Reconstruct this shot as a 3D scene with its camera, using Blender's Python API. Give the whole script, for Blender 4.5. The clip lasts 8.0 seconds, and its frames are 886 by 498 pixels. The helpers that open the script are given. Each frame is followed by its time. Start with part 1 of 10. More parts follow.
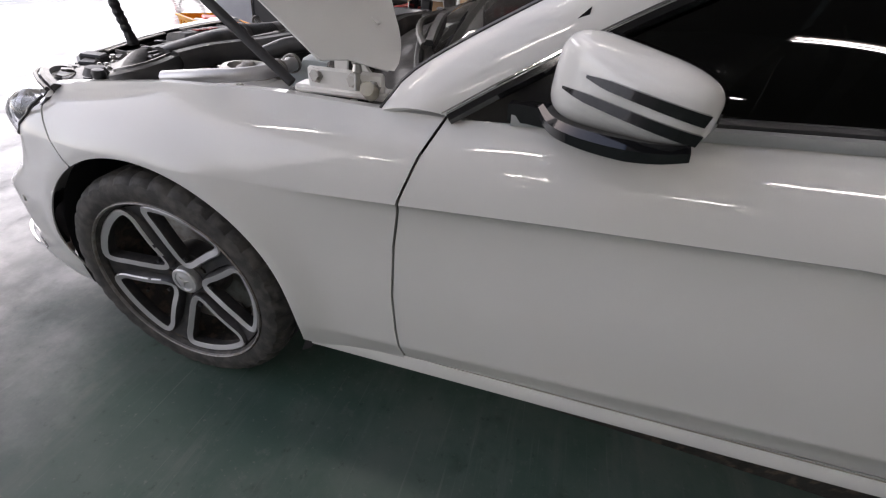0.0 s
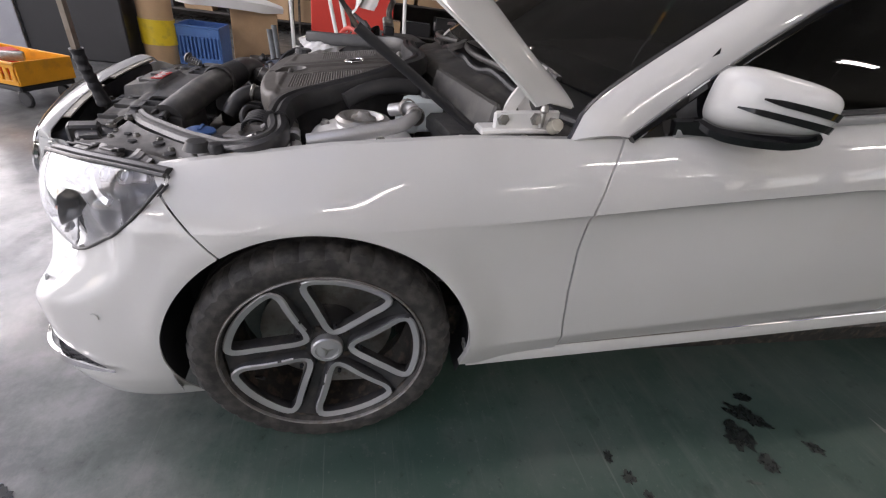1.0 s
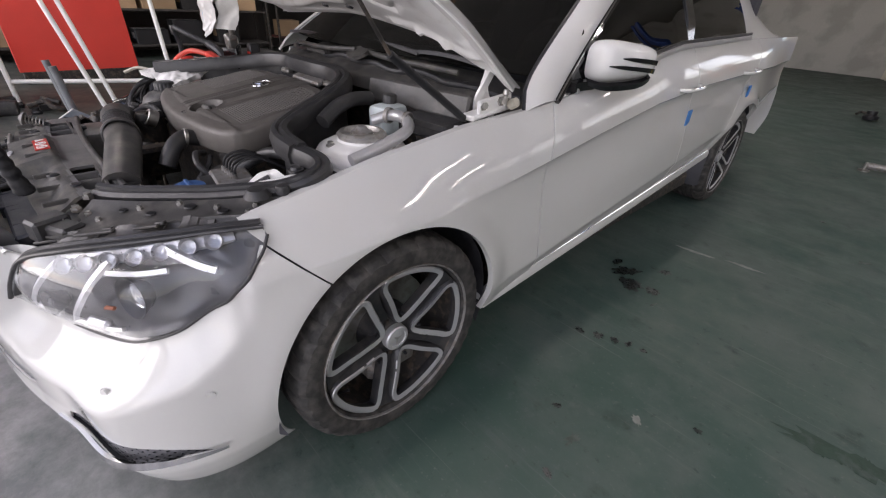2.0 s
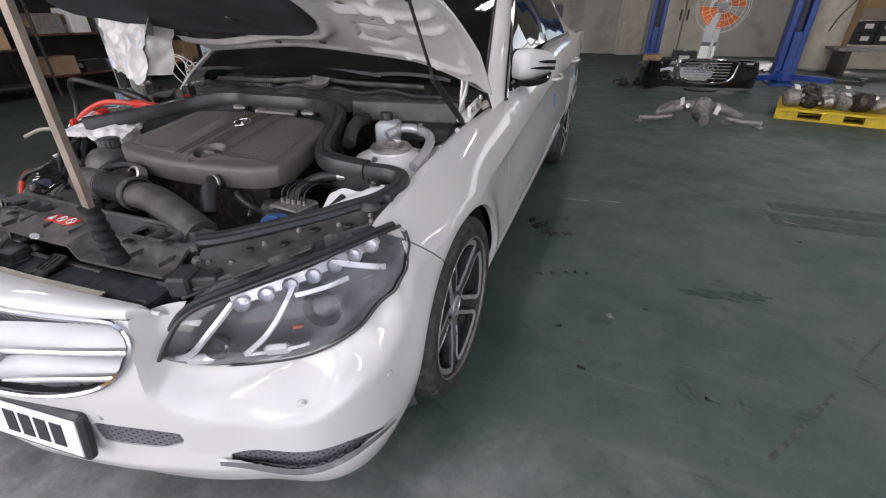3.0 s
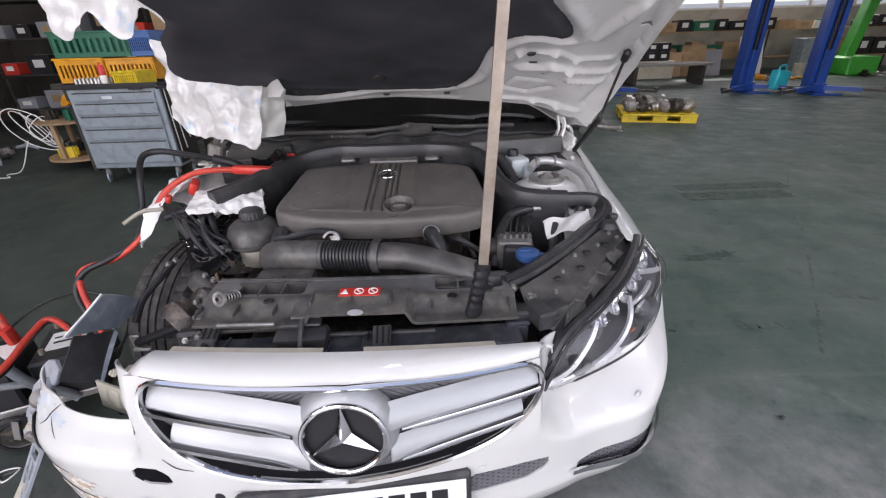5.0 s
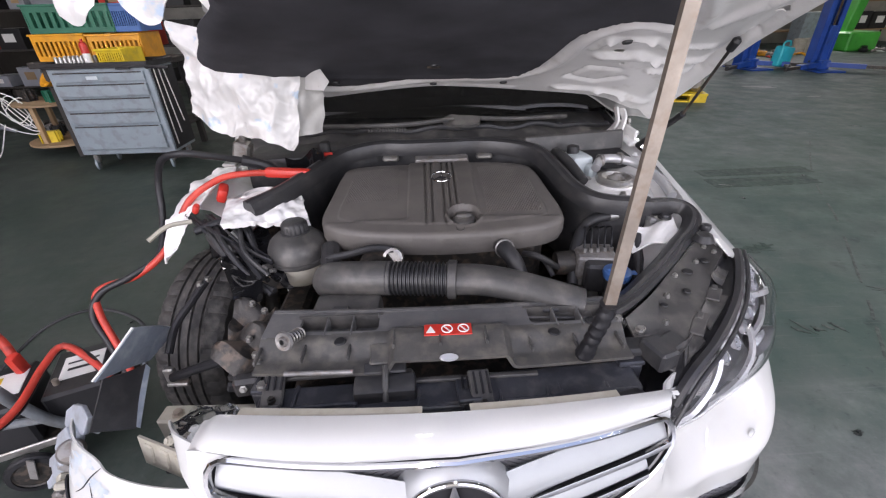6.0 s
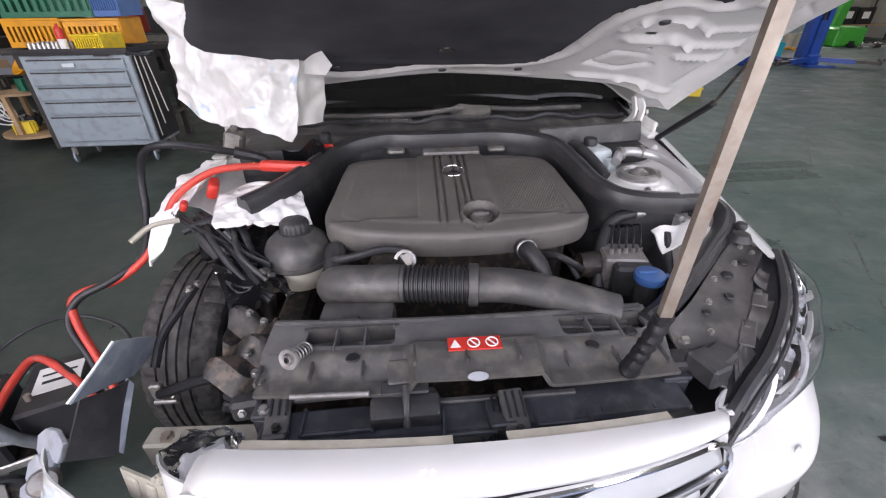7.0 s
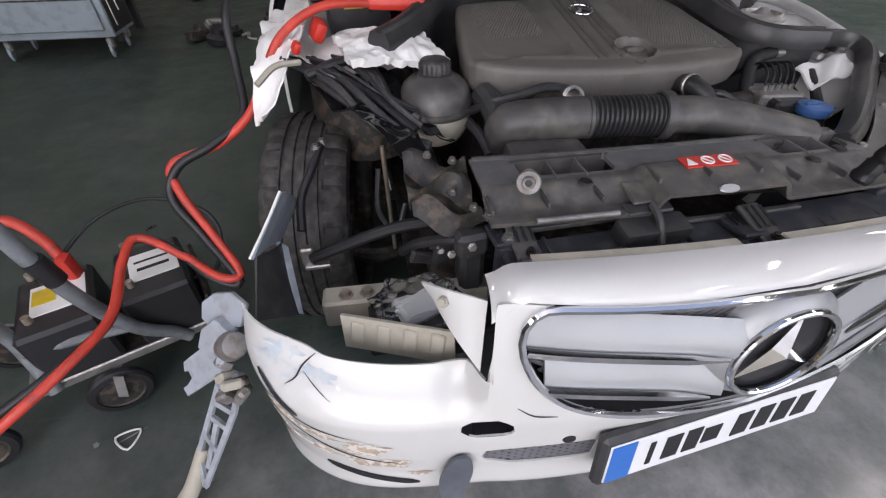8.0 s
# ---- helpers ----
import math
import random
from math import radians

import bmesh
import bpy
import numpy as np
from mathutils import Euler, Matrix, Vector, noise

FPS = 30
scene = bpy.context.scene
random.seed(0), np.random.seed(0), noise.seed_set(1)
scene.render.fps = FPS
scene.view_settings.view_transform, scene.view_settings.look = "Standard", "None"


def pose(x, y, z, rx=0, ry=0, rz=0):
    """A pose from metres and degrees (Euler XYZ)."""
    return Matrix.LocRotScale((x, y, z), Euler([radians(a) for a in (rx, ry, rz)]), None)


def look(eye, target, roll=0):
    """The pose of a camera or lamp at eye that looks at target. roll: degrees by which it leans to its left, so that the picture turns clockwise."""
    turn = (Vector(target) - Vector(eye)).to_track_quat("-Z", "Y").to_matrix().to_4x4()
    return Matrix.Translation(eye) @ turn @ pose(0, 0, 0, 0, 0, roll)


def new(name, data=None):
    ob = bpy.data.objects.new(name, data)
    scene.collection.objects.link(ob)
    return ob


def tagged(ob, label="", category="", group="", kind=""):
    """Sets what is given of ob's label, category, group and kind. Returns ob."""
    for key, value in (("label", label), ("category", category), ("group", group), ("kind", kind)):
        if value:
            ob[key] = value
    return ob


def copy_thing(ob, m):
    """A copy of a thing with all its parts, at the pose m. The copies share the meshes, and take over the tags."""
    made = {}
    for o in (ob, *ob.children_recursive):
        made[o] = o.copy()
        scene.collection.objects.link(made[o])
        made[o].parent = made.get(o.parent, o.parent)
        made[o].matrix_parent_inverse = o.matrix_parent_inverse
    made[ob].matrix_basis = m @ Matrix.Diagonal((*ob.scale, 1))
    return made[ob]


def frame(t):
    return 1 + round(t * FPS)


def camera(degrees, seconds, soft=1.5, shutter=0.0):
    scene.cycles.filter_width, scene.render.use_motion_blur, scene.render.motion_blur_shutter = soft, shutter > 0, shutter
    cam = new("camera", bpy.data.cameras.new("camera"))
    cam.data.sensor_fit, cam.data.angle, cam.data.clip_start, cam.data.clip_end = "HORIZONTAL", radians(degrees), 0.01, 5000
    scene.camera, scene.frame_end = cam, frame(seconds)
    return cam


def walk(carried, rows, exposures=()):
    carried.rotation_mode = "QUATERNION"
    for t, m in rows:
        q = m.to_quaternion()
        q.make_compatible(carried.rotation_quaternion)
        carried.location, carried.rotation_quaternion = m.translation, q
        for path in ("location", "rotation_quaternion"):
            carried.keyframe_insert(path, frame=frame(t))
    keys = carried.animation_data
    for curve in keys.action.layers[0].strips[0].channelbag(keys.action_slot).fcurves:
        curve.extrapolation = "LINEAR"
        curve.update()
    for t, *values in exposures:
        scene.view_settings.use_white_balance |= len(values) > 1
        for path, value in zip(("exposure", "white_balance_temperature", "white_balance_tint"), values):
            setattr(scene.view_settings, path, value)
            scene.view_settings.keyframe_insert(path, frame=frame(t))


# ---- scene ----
cam = camera(92.2, 8.0, soft=1.2, shutter=0.0)
PATH = [
    (0, (1.603, 0.838, 1.167), (-0.009, 0.534, 0.023), 9.2),
    (0.5, (1.682, 0.476, 1.195), (0.014, 0.563, 0.095), 7.5),
    (1, (1.717, 0.043, 1.161), (0.07, 0.49, 0.119), 8.7),
    (1.5, (1.745, -0.257, 1.187), (0.251, 0.581, 0.155), 5.8),
    (1.7, (1.706, -0.385, 1.183), (0.308, 0.611, 0.157), 4.0),
    (2.8, (1.425, -1.059, 1.245), (0.692, 0.525, 0.269), 2.2),
    (3, (1.305, -1.166, 1.246), (0.661, 0.458, 0.272), -0.5),
    (3.5, (1.004, -1.388, 1.264), (0.643, 0.351, 0.344), -1.2),
    (4, (0.752, -1.506, 1.281), (0.697, 0.278, 0.377), 1.0),
    (4.5, (0.464, -1.517, 1.318), (0.428, 0.273, 0.425), -1.9),
    (5, (0.214, -1.516, 1.356), (0.215, 0.273, 0.461), -1.7),
    (5.2, (0.142, -1.509, 1.374), (0.163, 0.272, 0.463), -1.6),
    (6.3, (-0.056, -1.25, 1.391), (-0.001, 0.483, 0.394), -1.5),
    (6.5, (-0.064, -1.235, 1.389), (-0.004, 0.499, 0.392), -1.5),
    (7, (-0.098, -1.203, 1.355), (0.004, 0.518, 0.342), -0.8),
    (7.5, (-0.317, -1.204, 1.184), (-0.154, 0.355, -0.058), 2.5),
    (8, (-0.612, -1.185, 1.163), (-0.333, 0.302, -0.146), 0.4),
]
EXPOSURES = [(0.0, 0.42, 6550, 18), (0.5, 0.45, 6550, 18), (1.0, 0.6, 6600, 19), (1.5, 0.62, 6600, 20), (3.5, 0.5, 6400, 19), (5.0, 0.62, 6350, 19), (6.5, 0.88, 6350, 20), (7.0, 0.92, 6350, 20), (7.5, 0.58, 6400, 18), (8.0, 0.4, 6400, 17)]
walk(cam, [(t, look(eye, target, roll)) for t, eye, target, roll in PATH], EXPOSURES)

# ---- world and large lights ----
world = bpy.data.worlds.new("sky")
scene.world = world
world.use_nodes = True
wn = world.node_tree
sky = wn.nodes.new("ShaderNodeTexSky")
sky.sky_type, sky.sun_disc = "NISHITA", False
sky.sun_elevation, sky.sun_rotation = radians(40), radians(200)
wn.links.new(sky.outputs[0], wn.nodes["Background"].inputs[0])
wn.nodes["Background"].inputs[1].default_value = 0.12


def area_lamp(name, eye, target, sx, sy, watts, color):
    d = bpy.data.lights.new(name, "AREA")
    d.shape, d.size, d.size_y, d.energy, d.color = "RECTANGLE", sx, sy, watts, color
    ob = new(name, d)
    ob.matrix_world = look(eye, target)
    return ob


sun = bpy.data.lights.new("sun", "SUN")
sun.energy, sun.angle, sun.color = 2.5, radians(0.6), (1.0, 0.95, 0.88)
sun_ob = new("sun", sun)
sun_ob.matrix_world = look((0, 0, 30), (-5, -30, 0))
area_lamp("doorway_daylight", (-4.4, -5.4, 2.25), (-4.0, 0, 1.2), 7.2, 4.3, 245, (1.0, 0.985, 0.98))
area_lamp("doorway_daylight", (4.9, -5.4, 2.25), (4.5, 0, 1.2), 7.8, 4.3, 155, (1.0, 0.985, 0.98))
# unseen overhead lamp, added to brighten the floor and the open bay
area_lamp("rooflight_daylight", (0.5, -3.15, 5.15), (0.5, -3.15, 0.0), 11.0, 4.0, 18, (1.0, 0.985, 0.98))
area_lamp("window_daylight", (9.0, 14.6, 3.0), (6.0, 0, 1.0), 12.0, 2.2, 95, (1.0, 0.94, 0.84))

# ---- small tools ----


def ss(a, b, x):
    t = np.clip((np.asarray(x, float) - a) / (b - a), 0, 1)
    return t * t * (3 - 2 * t)


def spline(pts, n, closed=False):
    """Points evenly strewn along a Catmull-Rom curve."""
    P = np.array(pts, float)
    m = len(P)
    if closed:
        Q = np.vstack([P[-1], P, P[0], P[1]])
        segs = m
    else:
        Q = np.vstack([2 * P[0] - P[1], P, 2 * P[-1] - P[-2]])
        segs = m - 1
    out = []
    for i in range(segs):
        a, b, c, d = Q[i:i + 4]
        for t in np.linspace(0, 1, 16, endpoint=False):
            out.append(0.5 * (2 * b + (c - a) * t + (2 * a - 5 * b + 4 * c - d) * t * t + (3 * b - a - 3 * c + d) * t ** 3))
    out.append(P[0] if closed else P[-1])
    out = np.array(out)
    L = np.concatenate([[0], np.cumsum(np.linalg.norm(np.diff(out, axis=0), axis=1))])
    s = np.linspace(0, L[-1], n, endpoint=not closed)
    return np.stack([np.interp(s, L, out[:, k]) for k in range(P.shape[1])], 1)


def thing(name, label, category, at=(0, 0, 0), group="", kind=""):
    ob = new(name)
    ob.empty_display_size = 0.1
    ob.location = at
    return tagged(ob, label, category, group, kind)


def part(name, bm, material, parent=None, label="", sharp=35, smooth=True):
    """Links a bmesh as one mesh object under a thing or a part."""
    me = bpy.data.meshes.new(name)
    bmesh.ops.recalc_face_normals(bm, faces=bm.faces)
    bm.to_mesh(me)
    bm.free()
    for m in (material if isinstance(material, (list, tuple)) else [material]):
        me.materials.append(m)
    if smooth:
        me.polygons.foreach_set("use_smooth", [True] * len(me.polygons))
        me.set_sharp_from_angle(angle=radians(sharp))
    ob = new(name, me)
    if parent is not None:
        ob.parent = parent
        if parent.type == "EMPTY":
            ob.matrix_parent_inverse = Matrix.Translation(parent.location).inverted()
    if label:
        tagged(ob, label)
    return ob


def again(src, m, parent):
    """One more part on the same mesh, at the pose m in the world."""
    ob = new(src.name.split(".")[0], src.data)
    ob.parent = parent
    if parent.type == "EMPTY":
        ob.matrix_parent_inverse = Matrix.Translation(parent.location).inverted()
    ob.matrix_basis = m
    return ob


def box(bm, c, s, bev=0.004, rot=(0, 0, 0), seg=1):
    g = bmesh.ops.create_cube(bm, size=1)
    m = pose(*c, *rot) @ Matrix.Diagonal((*s, 1))
    for v in g["verts"]:
        v.co = m @ v.co
    if bev:
        es = list({e for v in g["verts"] for e in v.link_edges})
        bmesh.ops.bevel(bm, geom=es, offset=min(bev, min(s) * 0.45), segments=seg, affect="EDGES", profile=0.5)
    return bm


def boxes(*rows):
    bm = bmesh.new()
    for r in rows:
        box(bm, *r)
    return bm


def sweep(bm, pts, section, closed=False, up=(0, 0, 1), scale=None, cap=True):
    """Sweeps a 2D section along points, with an up direction."""
    P = [Vector(p) for p in pts]
    n, k = len(P), len(section)
    rings = []
    side = None
    for i, p in enumerate(P):
        a, b = P[(i - 1) % n] if closed or i else P[i], P[(i + 1) % n] if closed or i < n - 1 else P[i]
        t = (b - a).normalized()
        if side is None:
            u = Vector(up)
            side = t.cross(u)
            if side.length < 0.05:
                side = t.cross(Vector((1, 0, 0)))
        side = (side - t * side.dot(t)).normalized()
        w = side.cross(t)
        f = scale[i] if scale is not None else 1.0
        rings.append([bm.verts.new(p + side * (q[0] * f) + w * (q[1] * f)) for q in section])
    for i in range(n if closed else n - 1):
        a, b = rings[i], rings[(i + 1) % n]
        for j in range(k):
            bm.faces.new((a[j], a[(j + 1) % k], b[(j + 1) % k], b[j]))
    if not closed and cap:
        bm.faces.new(rings[0][::-1])
        bm.faces.new(rings[-1])
    return bm


def ring2(r, seg=10, sy=1.0):
    return [(r * math.cos(2 * math.pi * i / seg), r * sy * math.sin(2 * math.pi * i / seg)) for i in range(seg)]


def tube(pts, r, seg=10, n=None, bm=None, closed=False, scale=None):
    bm = bm or bmesh.new()
    q = spline(pts, n or max(8, 6 * len(pts)), closed) if len(pts) > 2 or closed else np.array(pts, float)
    return sweep(bm, q, ring2(r, seg), closed, scale=scale)


def rod(a, b, r, seg=12, bm=None, r2=None):
    bm = bm or bmesh.new()
    return sweep(bm, [a, b], ring2(r, seg), scale=(1, (r2 or r) / r))


def lathe(profile, m=None, seg=32, bm=None, wave=None):
    """Turns (radius, height) points round z; wave(i, j, r) may alter a radius."""
    bm = bm or bmesh.new()
    m = m or Matrix()
    rows = []
    for j, (r, h) in enumerate(profile):
        if r < 1e-6:
            rows.append([bm.verts.new(m @ Vector((0, 0, h)))])
        else:
            rows.append([])
            for i in range(seg):
                rr = wave(i, j, r) if wave else r
                a = 2 * math.pi * i / seg
                rows[-1].append(bm.verts.new(m @ Vector((rr * math.cos(a), rr * math.sin(a), h))))
    for a, b in zip(rows, rows[1:]):
        for i in range(seg):
            k = (i + 1) % seg
            f = [a[i % len(a)], a[k % len(a)], b[k % len(b)], b[i % len(b)]]
            f = [v for x, v in enumerate(f) if v not in f[:x]]
            if len(f) > 2:
                bm.faces.new(f)
    return bm


def poly_sdf(pts):
    """Signed distance to a closed outline in the plane, negative inside."""
    P = np.array(pts, float)
    Q = np.roll(P, -1, 0)

    def f(u, v):
        u, v = np.asarray(u, float), np.asarray(v, float)
        x = np.stack([u.ravel(), v.ravel()], 1)
        d = np.full(len(x), 1e9)
        ins = np.zeros(len(x), bool)
        for a, b in zip(P, Q):
            e = b - a
            t = np.clip(((x - a) @ e) / max(e @ e, 1e-12), 0, 1)
            d = np.minimum(d, np.linalg.norm(x - a - t[:, None] * e, axis=1))
            c = (a[1] > x[:, 1]) != (b[1] > x[:, 1])
            ins ^= c & (x[:, 0] < (b[0] - a[0]) * (x[:, 1] - a[1]) / (b[1] - a[1] + 1e-15) + a[0])
        return np.where(ins, -d, d).reshape(u.shape)
    return f


def sheet(f, us, vs, cuts=(), thick=0.003, bm=None):
    """A surface f(u, v) over a grid, cut away where any of the cuts is negative, with clean edges."""
    bm = bm or bmesh.new()
    U, V = np.meshgrid(us, vs, indexing="ij")
    U, V = U.astype(float), V.astype(float)
    gone = np.zeros(U.shape, bool)
    for c in cuts:
        gone |= c(U, V) < 0
    near = np.zeros(U.shape, bool)
    keep = ~gone
    for di in (-1, 0, 1):
        for dj in (-1, 0, 1):
            near |= np.roll(np.roll(keep, di, 0), dj, 1)
    for _ in range(3):
        for c in cuts:
            d = c(U, V)
            h = 1e-4
            gu, gv = (c(U + h, V) - d) / h, (c(U, V + h) - d) / h
            g2 = np.maximum(gu * gu + gv * gv, 1e-3)
            w = gone & near & (d < 0)
            U, V = np.where(w, U - d * gu / g2, U), np.where(w, V - d * gv / g2, V)
    U0, V0 = np.meshgrid(us, vs, indexing="ij")
    lost = np.hypot(U - U0, V - V0) > 0.2
    U, V = np.where(lost, U0, U), np.where(lost, V0, V)
    n, m = U.shape
    vert = {}

    def vt(i, j):
        if (i, j) not in vert:
            vert[i, j] = bm.verts.new(f(U[i, j], V[i, j]))
        return vert[i, j]
    fs = []
    for i in range(n - 1):
        for j in range(m - 1):
            q = [(i, j), (i + 1, j), (i + 1, j + 1), (i, j + 1)]
            if all(gone[k] for k in q):
                continue
            fs.append(bm.faces.new([vt(*k) for k in q]))
    bmesh.ops.remove_doubles(bm, verts=list(vert.values()), dist=2e-4)
    fs = [x for x in fs if x.is_valid]
    bmesh.ops.recalc_face_normals(bm, faces=fs)
    if thick:
        bm.normal_update()
        rim = [e for x in fs for e in x.edges if len(e.link_faces) == 1]
        vs2 = {v: bm.verts.new(v.co - v.normal * thick) for v in {v for x in fs for v in x.verts}}
        for x in fs:
            bm.faces.new([vs2[v] for v in reversed(x.verts)])
        for e in set(rim):
            a, b = e.verts
            bm.faces.new((a, b, vs2[b], vs2[a]))
    return bm


def prism(bm, outline, depth, m):
    """A flat outline in the xy plane of m, drawn out along its z."""
    a = [bm.verts.new(m @ Vector((x, y, 0))) for x, y in outline]
    b = [bm.verts.new(m @ Vector((x, y, depth))) for x, y in outline]
    bm.faces.new(a[::-1])
    bm.faces.new(b)
    for i in range(len(a)):
        k = (i + 1) % len(a)
        bm.faces.new((a[i], a[k], b[k], b[i]))
    return bm


def bolt_mesh(r=0.007, h=0.007):
    return lathe([(0, -0.006), (r * 1.5, -0.006), (r * 1.5, 0.001), (r, 0.0015), (r, h), (0, h)], seg=6)


# ---- materials ----


def mat(name, color, rough=0.5, metal=0.0, vary=0.12, scale=6.0, fine=90.0, bump=0.08, second=None, amount=0.0, coat=0.0, spec=0.5, rvary=0.12, trans=0.0, random_by=0.0, cut=(0.5, 0.62)):
    """A procedural surface: base colour with broad and fine variation, patches of a second colour, roughness and relief."""
    m = bpy.data.materials.new(name)
    m.use_nodes = True
    t = m.node_tree
    N, L = t.nodes, t.links
    b = N["Principled BSDF"]
    co = N.new("ShaderNodeTexCoord")

    def noisy(s, d=4.0):
        n = N.new("ShaderNodeTexNoise")
        n.inputs["Scale"].default_value, n.inputs["Detail"].default_value = s, d
        L.new(co.outputs["Object"], n.inputs["Vector"])
        return n.outputs["Fac"]

    def ramp(fac, lo, hi, a, z):
        r = N.new("ShaderNodeMapRange")
        r.inputs[1].default_value, r.inputs[2].default_value, r.inputs[3].default_value, r.inputs[4].default_value = lo, hi, a, z
        L.new(fac, r.inputs[0])
        return r.outputs[0]

    def mixc(fac, a, z):
        x = N.new("ShaderNodeMix")
        x.data_type = "RGBA"
        for sock, v in ((x.inputs[0], fac), (x.inputs[6], a), (x.inputs[7], z)):
            if isinstance(v, (tuple, list)):
                sock.default_value = (*v, 1)
            elif isinstance(v, float):
                sock.default_value = v
            else:
                L.new(v, sock)
        return x.outputs[2]

    big, small = noisy(scale), noisy(fine)
    lo, hi = tuple(c * (1 - vary) for c in color), tuple(min(1, c * (1 + vary)) for c in color)
    c = mixc(ramp(big, 0.3, 0.7, 0.0, 1.0), lo, hi)
    c = mixc(ramp(small, 0.35, 0.75, 0.0, 0.35), c, tuple(x * (1 - 1.6 * vary) for x in color))
    if second:
        c = mixc(ramp(noisy(scale * 2.3, 8.0), *cut, 0.0, amount), c, second)
    if random_by:
        oi = N.new("ShaderNodeObjectInfo")
        hs = N.new("ShaderNodeHueSaturation")
        L.new(ramp(oi.outputs["Random"], 0, 1, 1 - random_by, 1 + random_by), hs.inputs["Value"])
        L.new(c, hs.inputs["Color"])
        c = hs.outputs[0]
    L.new(c, b.inputs["Base Color"])
    L.new(ramp(noisy(scale * 3.1), 0.25, 0.75, max(0.0, rough - rvary * rough), min(1, rough + rvary * rough)), b.inputs["Roughness"])
    b.inputs["Metallic"].default_value = metal
    b.inputs["Coat Weight"].default_value = coat
    b.inputs["Coat Roughness"].default_value = 0.04
    b.inputs["Specular IOR Level"].default_value = spec
    b.inputs["Transmission Weight"].default_value = trans
    if bump:
        bp = N.new("ShaderNodeBump")
        bp.inputs["Strength"].default_value, bp.inputs["Distance"].default_value = bump, 0.003
        L.new(small, bp.inputs["Height"])
        L.new(bp.outputs[0], b.inputs["Normal"])
    return m


def glow(name, color, strength):
    m = bpy.data.materials.new(name)
    m.use_nodes = True
    b = m.node_tree.nodes["Principled BSDF"]
    b.inputs["Base Color"].default_value = (*color, 1)
    b.inputs["Emission Color"].default_value = (*color, 1)
    b.inputs["Emission Strength"].default_value = strength
    return m


def glass(name, color, rough=0.02, ior=1.45):
    m = bpy.data.materials.new(name)
    m.use_nodes = True
    b = m.node_tree.nodes["Principled BSDF"]
    b.inputs["Base Color"].default_value = (*color, 1)
    b.inputs["Roughness"].default_value = rough
    b.inputs["Transmission Weight"].default_value = 1.0
    b.inputs["IOR"].default_value = ior
    return m


WHITE = mat("white_car_paint", (0.62, 0.62, 0.6), 0.5, vary=0.02, scale=2, fine=300, bump=0.0, coat=1.0, spec=0.25, second=(0.6, 0.575, 0.52), amount=0.3, cut=(0.52, 0.78))
PRIMER = mat("white_inner_paint", (0.85, 0.84, 0.82), 0.32, vary=0.04, scale=9, fine=160, bump=0.03, coat=0.4, second=(0.5, 0.47, 0.41), amount=0.45, cut=(0.58, 0.78))
PLASTIC = mat("black_plastic", (0.032, 0.032, 0.034), 0.48, vary=0.25, scale=10, fine=420, bump=0.12, second=(0.09, 0.085, 0.078), amount=0.5, cut=(0.5, 0.75))
COVER = mat("dusty_grey_plastic", (0.112, 0.103, 0.095), 0.5, vary=0.12, scale=7, fine=500, bump=0.1, second=(0.15, 0.138, 0.122), amount=0.5, cut=(0.45, 0.75))
DUSTY = mat("dusty_black_plastic", (0.064, 0.062, 0.06), 0.42, vary=0.25, scale=8, fine=350, bump=0.12, second=(0.17, 0.157, 0.14), amount=0.55, cut=(0.48, 0.72))
RUBBER = mat("rubber", (0.03, 0.03, 0.032), 0.38, vary=0.25, scale=9, fine=260, bump=0.1, second=(0.07, 0.065, 0.06), amount=0.45, cut=(0.5, 0.75))
TYRE = mat("tyre_rubber", (0.026, 0.025, 0.024), 0.68, vary=0.25, scale=14, fine=240, bump=0.25, second=(0.11, 0.1, 0.09), amount=0.65, cut=(0.42, 0.72))
GLOSSBLACK = mat("gloss_black", (0.008, 0.008, 0.009), 0.08, vary=0.05, bump=0.0, coat=0.6)
CHROME = mat("chrome", (0.74, 0.74, 0.75), 0.09, 1.0, vary=0.03, bump=0.0)
SILVER = mat("silver_grille_paint", (0.37, 0.38, 0.385), 0.42, 0.4, vary=0.04, scale=4, fine=400, bump=0.01)
ALLOY = mat("machined_alloy", (0.56, 0.56, 0.57), 0.36, 0.6, vary=0.06, fine=300, bump=0.03)
ALLOYDARK = mat("grey_wheel_paint", (0.045, 0.045, 0.048), 0.38, 0.3, vary=0.15, scale=12, bump=0.03, second=(0.1, 0.09, 0.08), amount=0.4)
STEEL = mat("bare_steel", (0.45, 0.44, 0.42), 0.4, 0.9, vary=0.15, scale=20, fine=200, bump=0.08, second=(0.25, 0.2, 0.15), amount=0.4)
DULLSTEEL = mat("dull_cast_metal", (0.3, 0.29, 0.28), 0.55, 0.6, vary=0.2, scale=20, fine=150, bump=0.2, second=(0.16, 0.12, 0.09), amount=0.5)
DARKSTEEL = mat("greasy_dark_metal", (0.04, 0.037, 0.034), 0.5, 0.4, vary=0.3, scale=15, fine=150, bump=0.25, second=(0.16, 0.12, 0.09), amount=0.5)
FELT = mat("black_felt", (0.07, 0.07, 0.078), 0.95, vary=0.3, scale=5, fine=600, bump=0.3, spec=0.15)
RED = mat("red_plastic", (0.55, 0.035, 0.022), 0.42, vary=0.1, scale=9, bump=0.04)
REDCABLE = mat("red_cable", (0.52, 0.05, 0.03), 0.45, vary=0.18, scale=14, bump=0.05, second=(0.12, 0.03, 0.03), amount=0.5, cut=(0.58, 0.72))
